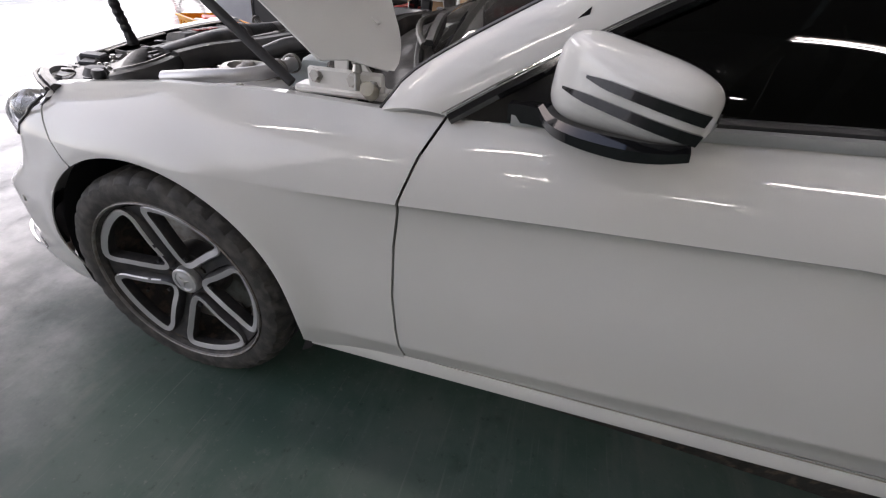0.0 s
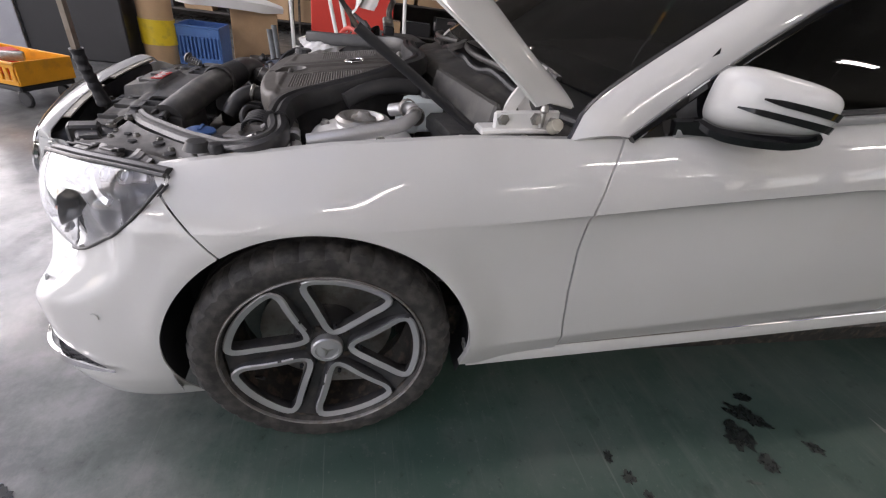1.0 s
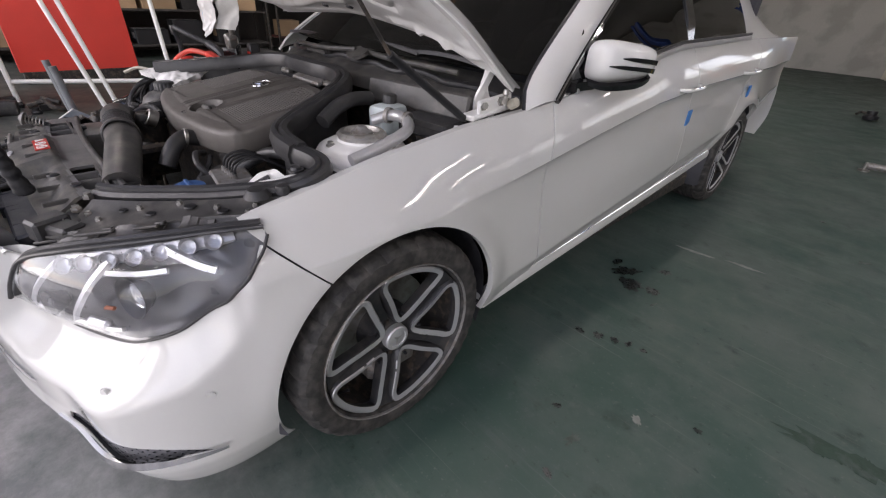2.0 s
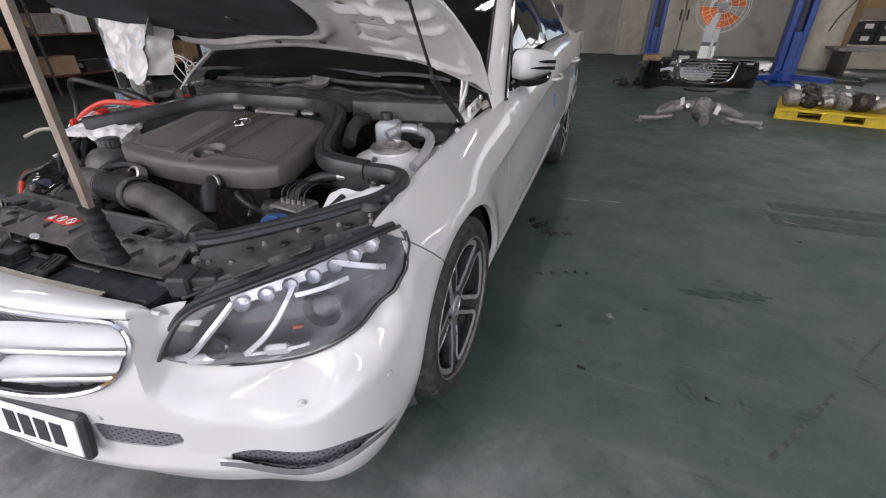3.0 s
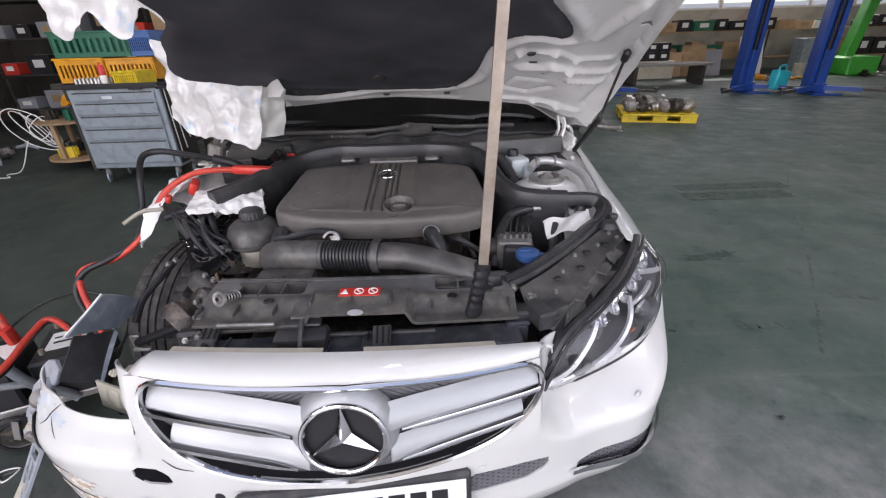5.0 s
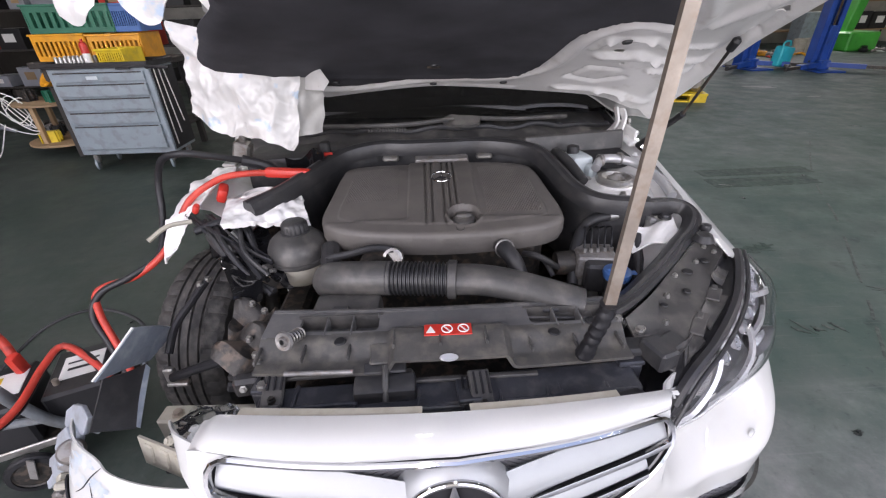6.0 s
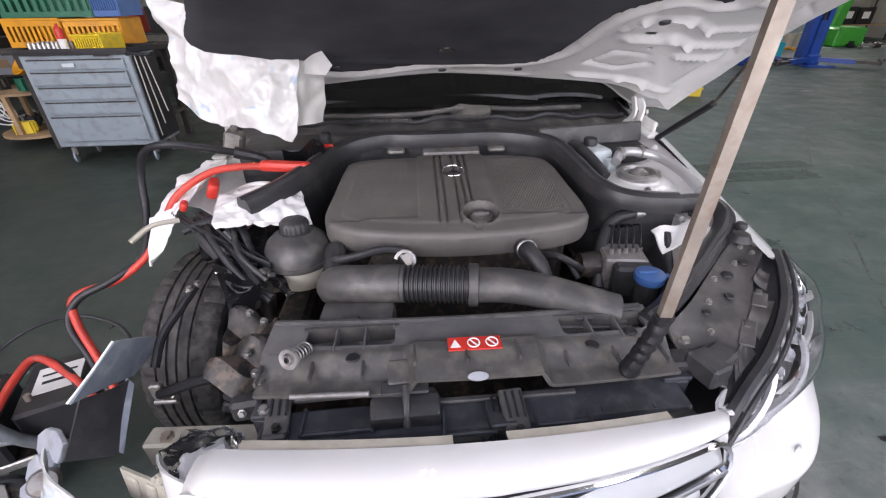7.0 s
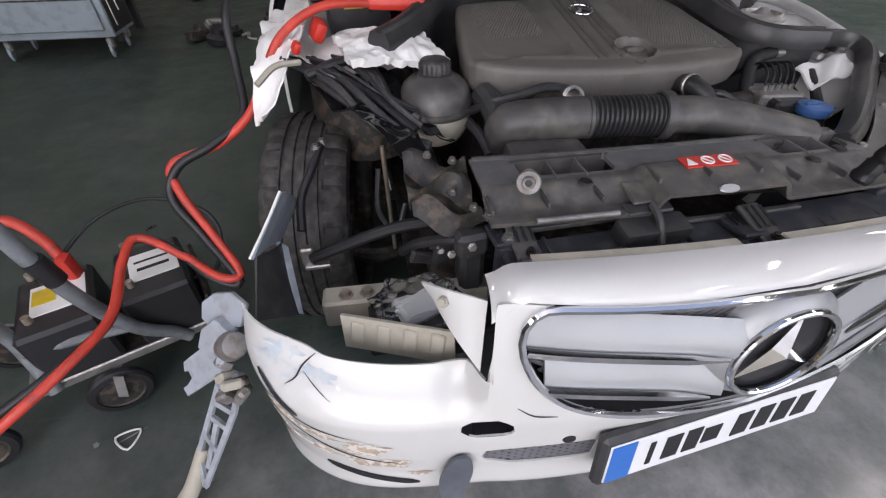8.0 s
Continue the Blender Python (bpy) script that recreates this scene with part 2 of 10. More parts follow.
BLUE = mat("blue_lift_paint", (0.012, 0.06, 0.3), 0.38, vary=0.15, scale=3, bump=0.05, second=(0.02, 0.02, 0.04), amount=0.5, cut=(0.55, 0.75))
BLUECAP = mat("blue_plastic", (0.05, 0.13, 0.34), 0.42, vary=0.1, bump=0.05)
YELLOW = mat("yellow_plastic", (0.72, 0.52, 0.015), 0.45, vary=0.1, scale=5, bump=0.05, second=(0.3, 0.22, 0.05), amount=0.35)
ORANGE = mat("orange_yellow_plastic", (0.75, 0.33, 0.01), 0.42, vary=0.1, scale=5, bump=0.04, second=(0.35, 0.16, 0.03), amount=0.3)
GREENP = mat("green_plastic", (0.015, 0.13, 0.075), 0.45, vary=0.12, scale=5, bump=0.04)
GREENPAINT = mat("green_machine_paint", (0.05, 0.36, 0.04), 0.4, vary=0.15, scale=4, bump=0.05)
TEAL = mat("turquoise_plastic", (0.02, 0.42, 0.5), 0.45, vary=0.1, bump=0.05)
CARTGREY = mat("grey_cart_paint", (0.27, 0.32, 0.35), 0.42, vary=0.08, scale=5, bump=0.05, second=(0.16, 0.16, 0.16), amount=0.4)
CARD = mat("cardboard", (0.42, 0.28, 0.16), 0.85, vary=0.15, scale=3, bump=0.1, random_by=0.35)
WOOD = mat("rough_wood", (0.36, 0.24, 0.13), 0.75, vary=0.2, scale=4, fine=60, bump=0.2, random_by=0.25)
PAPER = mat("white_paper", (0.8, 0.79, 0.76), 0.7, vary=0.04, bump=0.03)
BEIGEWRAP = mat("dull_plastic_fold", (0.5, 0.49, 0.46), 0.45, vary=0.1, scale=9, bump=0.15)
WRAP = mat("white_plastic_sheet", (0.62, 0.61, 0.59), 0.3, vary=0.08, scale=7, fine=45, bump=0.35, second=(0.3, 0.46, 0.64), amount=0.6, cut=(0.62, 0.67), coat=0.3)
BEIGE = mat("beige_plastic", (0.4, 0.375, 0.31), 0.5, vary=0.1, scale=10, bump=0.05, second=(0.3, 0.27, 0.2), amount=0.4)
CREAM = mat("cream_painted_steel", (0.62, 0.58, 0.48), 0.5, vary=0.06, scale=2, bump=0.04, second=(0.4, 0.36, 0.28), amount=0.4)
TANK = mat("opaque_tank", (0.6, 0.66, 0.68), 0.35, vary=0.08, scale=12, bump=0.02)
BRASSY = mat("worn_zinc_bar", (0.34, 0.29, 0.24), 0.45, 0.6, vary=0.2, scale=14, fine=120, bump=0.15, second=(0.22, 0.15, 0.1), amount=0.6, cut=(0.5, 0.7))
DARK = mat("dark_cloth_and_grime", (0.02, 0.019, 0.018), 0.85, vary=0.3, scale=5, bump=0.2)
REDBOARD = mat("red_board", (0.6, 0.035, 0.02), 0.5, vary=0.08, scale=2, bump=0.03)
GREYPANEL = mat("grey_panel", (0.3, 0.31, 0.34), 0.45, vary=0.12, scale=3, bump=0.05)
BLACKPANEL = mat("black_panel", (0.014, 0.014, 0.016), 0.45, vary=0.15, scale=3, bump=0.05)
MESHGREY = mat("grey_black_mesh", (0.13, 0.13, 0.14), 0.4, vary=0.15, bump=0.03)
SMOKED = mat("smoked_reflector", (0.085, 0.085, 0.09), 0.3, 0.3, vary=0.15, scale=8, bump=0.02)
REFLECTOR = mat("lamp_reflector", (0.6, 0.6, 0.61), 0.3, 0.7, vary=0.12, scale=30, fine=200, bump=0.04)
LENS = glass("clear_lens", (0.97, 0.98, 1.0), 0.02, 1.3)
TINT = glass("tinted_glass", (0.03, 0.035, 0.035), 0.015, 1.5)
SCREEN = glass("windscreen_glass", (0.09, 0.1, 0.1), 0.02, 1.5)


def add_dust(m, color, spots=115.0):
    """Dried drops and a dusty film on a pane."""
    t = m.node_tree
    N, L = t.nodes, t.links
    co, vo, no = N.new("ShaderNodeTexCoord"), N.new("ShaderNodeTexVoronoi"), N.new("ShaderNodeTexNoise")
    vo.inputs["Scale"].default_value, no.inputs["Scale"].default_value, no.inputs["Detail"].default_value = spots, 9.0, 9.0
    L.new(co.outputs["Object"], vo.inputs["Vector"])
    L.new(co.outputs["Object"], no.inputs["Vector"])
    spot, film, both = N.new("ShaderNodeMapRange"), N.new("ShaderNodeMapRange"), N.new("ShaderNodeMath")
    for node, vals in ((spot, (0.1, 0.26, 0.5, 0.0)), (film, (0.35, 0.68, 0.05, 0.9))):
        for k, v in enumerate(vals):
            node.inputs[k + 1].default_value = v
    L.new(vo.outputs["Distance"], spot.inputs[0])
    L.new(no.outputs["Fac"], film.inputs[0])
    both.operation = "MULTIPLY_ADD"
    L.new(spot.outputs[0], both.inputs[0])
    L.new(film.outputs[0], both.inputs[1])
    both.inputs[2].default_value = 0.012
    d, mx = N.new("ShaderNodeBsdfDiffuse"), N.new("ShaderNodeMixShader")
    d.inputs["Color"].default_value = (*color, 1)
    L.new(both.outputs[0], mx.inputs[0])
    L.new(N["Principled BSDF"].outputs[0], mx.inputs[1])
    L.new(d.outputs[0], mx.inputs[2])
    L.new(mx.outputs[0], N["Material Output"].inputs["Surface"])


add_dust(SCREEN, (0.26, 0.25, 0.23))
PLATEWHITE = mat("plate_white", (0.75, 0.76, 0.77), 0.4, vary=0.03, bump=0.02)
INK = mat("black_ink", (0.012, 0.012, 0.014), 0.5, vary=0.1, bump=0.0)
PLATEBLUE = mat("plate_blue", (0.03, 0.16, 0.55), 0.35, vary=0.1, bump=0.0)
AMBER = mat("amber_label", (0.75, 0.42, 0.05), 0.5, vary=0.1, bump=0.0)
TAPE = mat("blue_tape", (0.05, 0.24, 0.62), 0.6, vary=0.08, bump=0.04)
CLEARBAG = glass("clear_plastic_bag", (0.92, 0.94, 0.95), 0.12, 1.2)


def floor_material():
    m = bpy.data.materials.new("worn_green_epoxy_floor")
    m.use_nodes = True
    t = m.node_tree
    N, L = t.nodes, t.links
    b = N["Principled BSDF"]
    co = N.new("ShaderNodeTexCoord")

    def noisy(s, d, rough=0.6, stretch=None):
        n = N.new("ShaderNodeTexNoise")
        n.inputs["Scale"].default_value, n.inputs["Detail"].default_value, n.inputs["Roughness"].default_value = s, d, rough
        src = co.outputs["Object"]
        if stretch:
            mp = N.new("ShaderNodeMapping")
            mp.inputs["Rotation"].default_value = (0, 0, stretch[0])
            mp.inputs["Scale"].default_value = stretch[1:]
            L.new(src, mp.inputs[0])
            src = mp.outputs[0]
        L.new(src, n.inputs["Vector"])
        return n.outputs["Fac"]

    def rng(fac, lo, hi, a, z):
        r = N.new("ShaderNodeMapRange")
        for k, v in enumerate((lo, hi, a, z)):
            r.inputs[k + 1].default_value = v
        L.new(fac, r.inputs[0])
        return r.outputs[0]

    def mixc(fac, a, z):
        x = N.new("ShaderNodeMix")
        x.data_type = "RGBA"
        L.new(fac, x.inputs[0])
        for sock, v in ((x.inputs[6], a), (x.inputs[7], z)):
            if isinstance(v, tuple):
                sock.default_value = (*v, 1)
            else:
                L.new(v, sock)
        return x.outputs[2]

    c = mixc(rng(noisy(0.55, 5), 0.38, 0.62, 0, 1), (0.036, 0.07, 0.057), (0.068, 0.097, 0.083))
    c = mixc(rng(noisy(2.2, 9, 0.68), 0.45, 0.7, 0, 0.65), c, (0.098, 0.116, 0.107))
    c = mixc(rng(noisy(1.4, 8, 0.7, (0.5, 0.5, 5.0, 1)), 0.55, 0.72, 0, 0.5), c, (0.13, 0.14, 0.132))
    c = mixc(rng(noisy(6.0, 6), 0.6, 0.72, 0, 0.55), c, (0.02, 0.034, 0.029))
    c = mixc(rng(noisy(60.0, 4), 0.62, 0.75, 0, 0.5), c, (0.16, 0.16, 0.155))
    # scrapes that run several ways, and pale crumbs
    for turn, lean in ((0.2, 30.0), (1.3, 24.0), (2.3, 36.0)):
        c = mixc(rng(noisy(2.2, 6, 0.62, (turn, 0.6, lean, 1)), 0.64, 0.7, 0, 0.42), c, (0.15, 0.162, 0.155))
    c = mixc(rng(noisy(13.0, 10, 0.75), 0.58, 0.66, 0, 0.5), c, (0.095, 0.11, 0.102))
    c = mixc(rng(noisy(24.0, 8, 0.7), 0.6, 0.68, 0, 0.45), c, (0.013, 0.022, 0.019))
    # grey-worn floor at the entrance, paled further in place of doorway glare
    sp, ad = N.new("ShaderNodeSeparateXYZ"), N.new("ShaderNodeMath")
    L.new(co.outputs["Object"], sp.inputs[0])
    ad.operation = "MULTIPLY_ADD"
    L.new(noisy(3.0, 9, 0.7), ad.inputs[0])
    ad.inputs[1].default_value = 1.3
    L.new(sp.outputs[1], ad.inputs[2])
    bare = mixc(rng(noisy(5.0, 10, 0.72), 0.4, 0.62, 0, 1), (0.16, 0.16, 0.16), (0.34, 0.33, 0.33))
    c = mixc(rng(ad.outputs[0], -0.3, 0.5, 0.85, 0.0), c, bare)
    # browner, darker floor towards the west side
    west_edge = N.new("ShaderNodeMath")
    west_edge.operation = "MULTIPLY_ADD"
    L.new(noisy(1.7, 8, 0.65), west_edge.inputs[0])
    west_edge.inputs[1].default_value = 0.9
    L.new(sp.outputs[0], west_edge.inputs[2])
    west_brown = mixc(rng(noisy(4.0, 9, 0.7), 0.4, 0.65, 0, 1), (0.014, 0.018, 0.013), (0.034, 0.037, 0.029))
    c = mixc(rng(west_edge.outputs[0], -0.75, -0.2, 0.6, 0.0), c, west_brown)
    L.new(c, b.inputs["Base Color"])
    L.new(rng(noisy(3.2, 10, 0.7), 0.3, 0.7, 0.42, 0.72), b.inputs["Roughness"])
    b.inputs["Specular IOR Level"].default_value = 0.36
    wet, film = N.new("ShaderNodeMath"), noisy(2.6, 8, 0.68, (0.9, 0.6, 2.4, 1))
    wet.operation = "MULTIPLY"
    L.new(rng(ad.outputs[0], -0.5, 0.2, 1.0, 0.0), wet.inputs[0])
    L.new(rng(film, 0.36, 0.55, 0.35, 1.0), wet.inputs[1])
    L.new(wet.outputs[0], b.inputs["Coat Weight"])
    L.new(rng(noisy(7.0, 6), 0.3, 0.7, 0.1, 0.28), b.inputs["Coat Roughness"])
    bp = N.new("ShaderNodeBump")
    bp.inputs["Strength"].default_value, bp.inputs["Distance"].default_value = 0.15, 0.004
    L.new(noisy(30.0, 6), bp.inputs["Height"])
    L.new(bp.outputs[0], b.inputs["Normal"])
    return m


FLOOR = floor_material()
WALL = mat("cream_wall_panel", (0.45, 0.44, 0.4), 0.7, vary=0.08, scale=0.7, fine=30, bump=0.05, second=(0.25, 0.24, 0.21), amount=0.5)
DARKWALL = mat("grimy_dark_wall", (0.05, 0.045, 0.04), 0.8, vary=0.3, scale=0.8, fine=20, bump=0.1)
CEIL = mat("steel_deck_ceiling", (0.2, 0.2, 0.19), 0.6, vary=0.12, scale=1, fine=20, bump=0.05)
TUBE = glow("fluorescent_tube", (1.0, 0.965, 0.91), 50.0)

# ---- the hall ----
bm = bmesh.new()
bmesh.ops.create_grid(bm, x_segments=60, y_segments=60, size=60)
tagged(part("ground", bm, FLOOR), "worn dark green epoxy workshop floor with stains", "floor", kind="structure")


def slab(name, c, s, material, label, category="wall"):
    return tagged(part(name, boxes((c, s, 0.0)), material), label, category, kind="structure")


HX0, HX1, HY0, HY1, HZ = -9.0, 16.0, -5.5, 15.0, 5.2
slab("wall_west", (HX0 - 0.1, 3, HZ / 2), (0.2, 24.4, HZ), DARKWALL, "dark workshop side wall")
slab("wall_east", (HX1 + 0.1, 3, HZ / 2), (0.2, 24.4, HZ), WALL, "cream panelled workshop side wall")
# front wall with the wide open doorway
slab("wall_south_pier", (0.1, HY0 - 0.1, HZ / 2), (1.6, 0.2, HZ), WALL, "cream front pier between the open doorways")
slab("wall_south_side", (12.45, HY0 - 0.1, HZ / 2), (7.1, 0.2, HZ), WALL, "cream front wall beside the open doorway")
slab("wall_south_corner", (-8.55, HY0 - 0.1, HZ / 2), (0.9, 0.2, HZ), WALL, "cream front wall beside the open doorway")
slab("wall_south_lintel", (-4.4, HY0 - 0.1, 4.85), (7.4, 0.2, 0.7), WALL, "cream lintel over the open doorway")
slab("wall_south_lintel_east", (4.9, HY0 - 0.1, 4.85), (8.0, 0.2, 0.7), WALL, "cream lintel over the open doorway")
slab("ceiling", (3.5, 7.1, HZ + 0.1), (25.2, 16.2, 0.2), CEIL, "grey steel deck ceiling", "ceiling")
# roof left open over the entrance, an unseen gap added for the overhead lamp
slab("ceiling_front", (3.5, -5.5, HZ + 0.1), (25.2, 0.6, 0.2), CEIL, "grey steel deck beside the added roof opening", "ceiling")
slab("ceiling_west", (-7.1, -3.1, HZ + 0.1), (4.0, 4.2, 0.2), CEIL, "grey steel deck beside the added roof opening", "ceiling")
slab("ceiling_east", (11.1, -3.1, HZ + 0.1), (10.0, 4.2, 0.2), CEIL, "grey steel deck beside the added roof opening", "ceiling")
# rear wall with a long row of windows and a doorway
for nm, c, s in (("wall_north_sill", (9.9, HY1 + 0.1, 0.95), (12.2, 0.2, 1.9)), ("wall_north_head", (9.9, HY1 + 0.1, 4.5), (12.2, 0.2, 1.4)),
                 ("wall_north", (-3.4, HY1 + 0.1, HZ / 2), (11.2, 0.2, HZ)), ("wall_north_over", (3.0, HY1 + 0.1, 3.85), (1.6, 0.2, 2.7))):
    slab(nm, c, s, WALL, "cream panelled rear wall of the workshop")

# ---- the car ----
# x to the car's left, y to its rear with the front axle at 0, z up.
car = thing("car", "white executive saloon with open bonnet, damaged front corner and stripped wing", "car")

_th = np.linspace(0, math.pi / 2, 900)
SE_A, SE_B, SE_Y, SE_N = 0.91, 0.555, -0.30, 2.65
_px, _py = SE_A * np.sin(_th) ** (2 / SE_N), SE_Y - SE_B * np.cos(_th) ** (2 / SE_N)
_arc = np.concatenate([[0], np.cumsum(np.hypot(np.diff(_px), np.diff(_py)))])
U0 = _arc[-1]


def half_width(y):
    return 0.91 + 0.014 * ss(-0.3, 0.2, y) + 0.006 * ss(0.2, 1.5, y) - 0.06 * ss(2.9, 3.9, y)


def plan(u):
    if u < U0:
        return float(np.interp(u, _arc, _px)), float(np.interp(u, _arc, _py))
    y = SE_Y + u - U0
    return float(half_width(y)), y


def u_at_y(y):
    return U0 + (y - SE_Y) if y >= SE_Y else float(np.interp(y, _py, _arc))


def u_at_x(x):
    return float(np.interp(abs(x), _px, _arc)) * (1 if x >= 0 else -1)


def belt(y):
    return np.interp(y, [-0.36, -0.15, 0.0, 0.3, 0.55, 0.7, 1.6, 2.6, 3.6], [0.772, 0.815, 0.845, 0.888, 0.908, 0.922, 1.045, 1.07, 1.07])


def crease(y):
    return np.interp(y, [-0.36, 0.0, 0.37, 0.6, 0.91, 1.35, 1.9, 2.9], [0.675, 0.7, 0.724, 0.755, 0.799, 0.856, 0.888, 0.905])


def front_profile(z):
    return np.interp(z, [0.09, 0.12, 0.15, 0.2, 0.24, 0.265, 0.3, 0.4, 0.48, 0.56, 0.63, 0.7], [-0.09, -0.055, -0.032, -0.012, 0.0, -0.002, -0.004, 0.0, 0.002, -0.004, -0.014, -0.036])


def side_profile(y, z):
    zc, zt = crease(y), belt(y)
    w = half_width(y)
    xt = np.interp(y, [-0.35, 0, 0.3, 0.55, 0.8, 2.6], [0.80, 0.815, 0.832, 0.85, 0.86, 0.862])
    if z > zc:
        t = (z - zc) / max(zt - zc, 0.02)
        return -(w - xt) * (0.35 * t + 0.65 * t ** 2.4)
    d = zc - z
    off = -float(ss(0.2, 0.85, y)) * 0.02 * (1 - math.exp(-d / 0.013)) * (1 - 0.75 * float(ss(0.06, 0.28, d)))
    off -= 0.4 * float(ss(0.3, 0.6, y)) * max(0.0, 0.37 + 0.11 * (y - 0.63) - z)
    return off - 0.9 * max(0.0, 0.42 - z) ** 2 * (1 - float(ss(0.3, 0.6, y)))


def flare(y, z):
    v = 0.0
    for c in (0.0, 2.874):
        v += 0.018 * math.exp(-((math.hypot(y - c, z - 0.33) - 0.375) / 0.06) ** 2) * float(ss(0.2, 0.45, z))
    return v


LAMP_BED = []


def lamp_bed(u, z):
    """How far the skin sinks towards the headlight's lower edge."""
    us, depth, zs = LAMP_BED
    if u < us[0]:
        d, zl = depth[0] * float(ss(u_at_x(0.438), us[0], u)), zs[0]
    else:
        d, zl = float(np.interp(u, us, depth)), float(np.interp(u, us, zs))
    return d * float(ss(zl - 0.11, zl, z))


def skin(u, z, out=0.0):
    """The car's outer skin; u runs along its waist from the middle of the front, to the left if positive."""
    a = abs(u)
    x, y = plan(a)
    x2, y2 = plan(a + 0.004)
    x1, y1 = plan(max(a - 0.004, 0)) if a > 0.004 else (-x2, y2)
    n = Vector((y2 - y1, -(x2 - x1))) if u >= 0 else Vector((y2 - y1, -(x2 - x1)))
    n.normalize()
    k = float(ss(-0.62, -0.28, y))
    off = (1 - k) * float(front_profile(z)) + k * (side_profile(y, z) + flare(y, z)) + out
    if u > 0 and LAMP_BED:
        off -= lamp_bed(u, z)
    x, y = x + n.x * off, y + n.y * off
    if u < 0:
        x = -x
    return Vector((x, y, z))


def knocked(p):
    """The front apron hangs askew: the stripped corner is dragged forward and the grille lifted on that side."""
    p = Vector(p)
    x, z = p.x, p.z
    if abs(x) < 0.45 and z > 0.2:
        q = abs(x) / 0.45
        p.y -= 0.024 * (1 - q) + 0.010 * (1 - q * q) * float(ss(0.55, 0.7, z))
    p.y += 0.09 * x * (1 - float(ss(0.58, 0.82, x)))
    if x < -0.45:
        p.y -= 0.055 * float(ss(0.45, 0.88, -x))
        p.z += 0.02 * float(ss(0.55, 0.86, -x)) * float(ss(0.45, 0.58, z))
        curl = 0.07 * float(ss(0.485, 0.565, z)) * float(ss(0.47, 0.54, -x)) * (1 - 0.75 * float(ss(0.78, 0.9, -x)))
        p += Vector((0.5, 0.85, 0.0)) * curl
    lift = 0.034 * min(1.0, max(0.0, -x / 0.43)) * (1 - float(ss(0.46, 0.53, -x))) - 0.014 * min(1.0, max(0.0, x / 0.43)) * (1 - float(ss(0.44, 0.50, x)))
    p.z += lift * float(ss(0.47, 0.68, z))
    return p


# outline of the grille opening, in width and height
GRILLE = spline([(0, 0.463), (0.12, 0.467), (0.25, 0.49), (0.345, 0.525), (0.405, 0.575), (0.436, 0.63), (0.437, 0.668), (0.415, 0.694), (0.37, 0.7), (0.2, 0.704), (0, 0.712),
                 (-0.2, 0.704), (-0.37, 0.7), (-0.415, 0.694), (-0.437, 0.668), (-0.436, 0.63), (-0.405, 0.575), (-0.345, 0.525), (-0.25, 0.49), (-0.12, 0.467)], 96, closed=True)
grille_sdf = poly_sdf(GRILLE)

# headlight edges
HL_LOW = [(0.445, -0.724, 0.559), (0.472, -0.7, 0.532), (0.513, -0.672, 0.515), (0.599, -0.63, 0.515), (0.687, -0.585, 0.53), (0.75, -0.55, 0.559), (0.80, -0.495, 0.59), (0.828, -0.436, 0.632)] + [tuple(skin(u_at_y(y), z, -0.004)) for y, z in ((-0.37, 0.692), (-0.305, 0.762))]
HL_TOP = [(0.452, -0.738, 0.570), (0.478, -0.722, 0.62), (0.524, -0.688, 0.684), (0.61, -0.622, 0.722), (0.70, -0.52, 0.75), (0.775, -0.40, 0.768), (0.825, -0.305, 0.774)]
hl_low, hl_top = spline(HL_LOW, 49), spline(HL_TOP, 49)
hl_low[:, 0] += 0.026 * ss(0.55, 0.78, hl_low[:, 0]) * (1 - ss(0.85, 0.89, hl_low[:, 0]))
hl_top[:, 0] += 0.022 * ss(0.55, 0.8, hl_top[:, 0])
hl_u = np.array([min(np.linspace(0.3, 1.6, 400), key=lambda u: (plan(u)[0] - p[0]) ** 2 + (plan(u)[1] - p[1]) ** 2) for p in hl_low])
hl_u = np.maximum.accumulate(hl_u + np.linspace(0, 1e-4, 49))
bed = []
for u, p in zip(hl_u, hl_low):
    a, b = skin(u, float(p[2])), skin(u, float(p[2]), 0.01)
    bed.append(max(0.0, (knocked(a) - Vector(p)).dot((b - a).normalized())))
LAMP_BED += [hl_u, np.array(bed), hl_low[:, 2]]


INNER_U = [u_at_x(x) for x in (0.447, 0.452, 0.478, 0.515, 0.54)]


def under_headlight(u, z):
    """Negative where the headlight takes the place of the skin."""
    lim = np.interp(u, hl_u, hl_low[:, 2] + 0.003, left=0.78, right=0.9)
    inner = np.interp(z, [0.555, 0.57, 0.62, 0.684, 0.72], INNER_U)
    return np.where(u < INNER_U[-1], np.maximum(lim - z, inner - u), lim - z)


SEAM_A, SEAM_B = (u_at_y(-0.315), 0.742), (u_at_y(-0.195), 0.618)


def seam_side(u, z):
    """Positive on the wing's side of the joint between wing and bumper."""
    dx, dz = SEAM_B[0] - SEAM_A[0], SEAM_B[1] - SEAM_A[1]
    return ((u - SEAM_A[0]) * -dz + (z - SEAM_A[1]) * dx) / math.hypot(dx, dz)


def arch(c, r):
    return lambda u, z: np.hypot(u - u_at_y(c), z - 0.325) - r


def gap(z):
    return np.interp(z, [0.2, 0.325, 0.42, 0.52, 0.65, 0.762, 0.85, 0.92, 0.96], [0.655, 0.65, 0.628, 0.612, 0.603, 0.607, 0.632, 0.664, 0.682])


def gap2(z):
    return np.interp(z, [0.2, 0.3, 0.5, 0.75, 0.9, 1.0], [1.86, 1.85, 1.83, 1.80, 1.77, 1.755])


def door_edges(u, z, front, rear):
    y = SE_Y + u - U0
    return np.minimum(y - front(z) - 0.003, rear(z) - 0.003 - y)


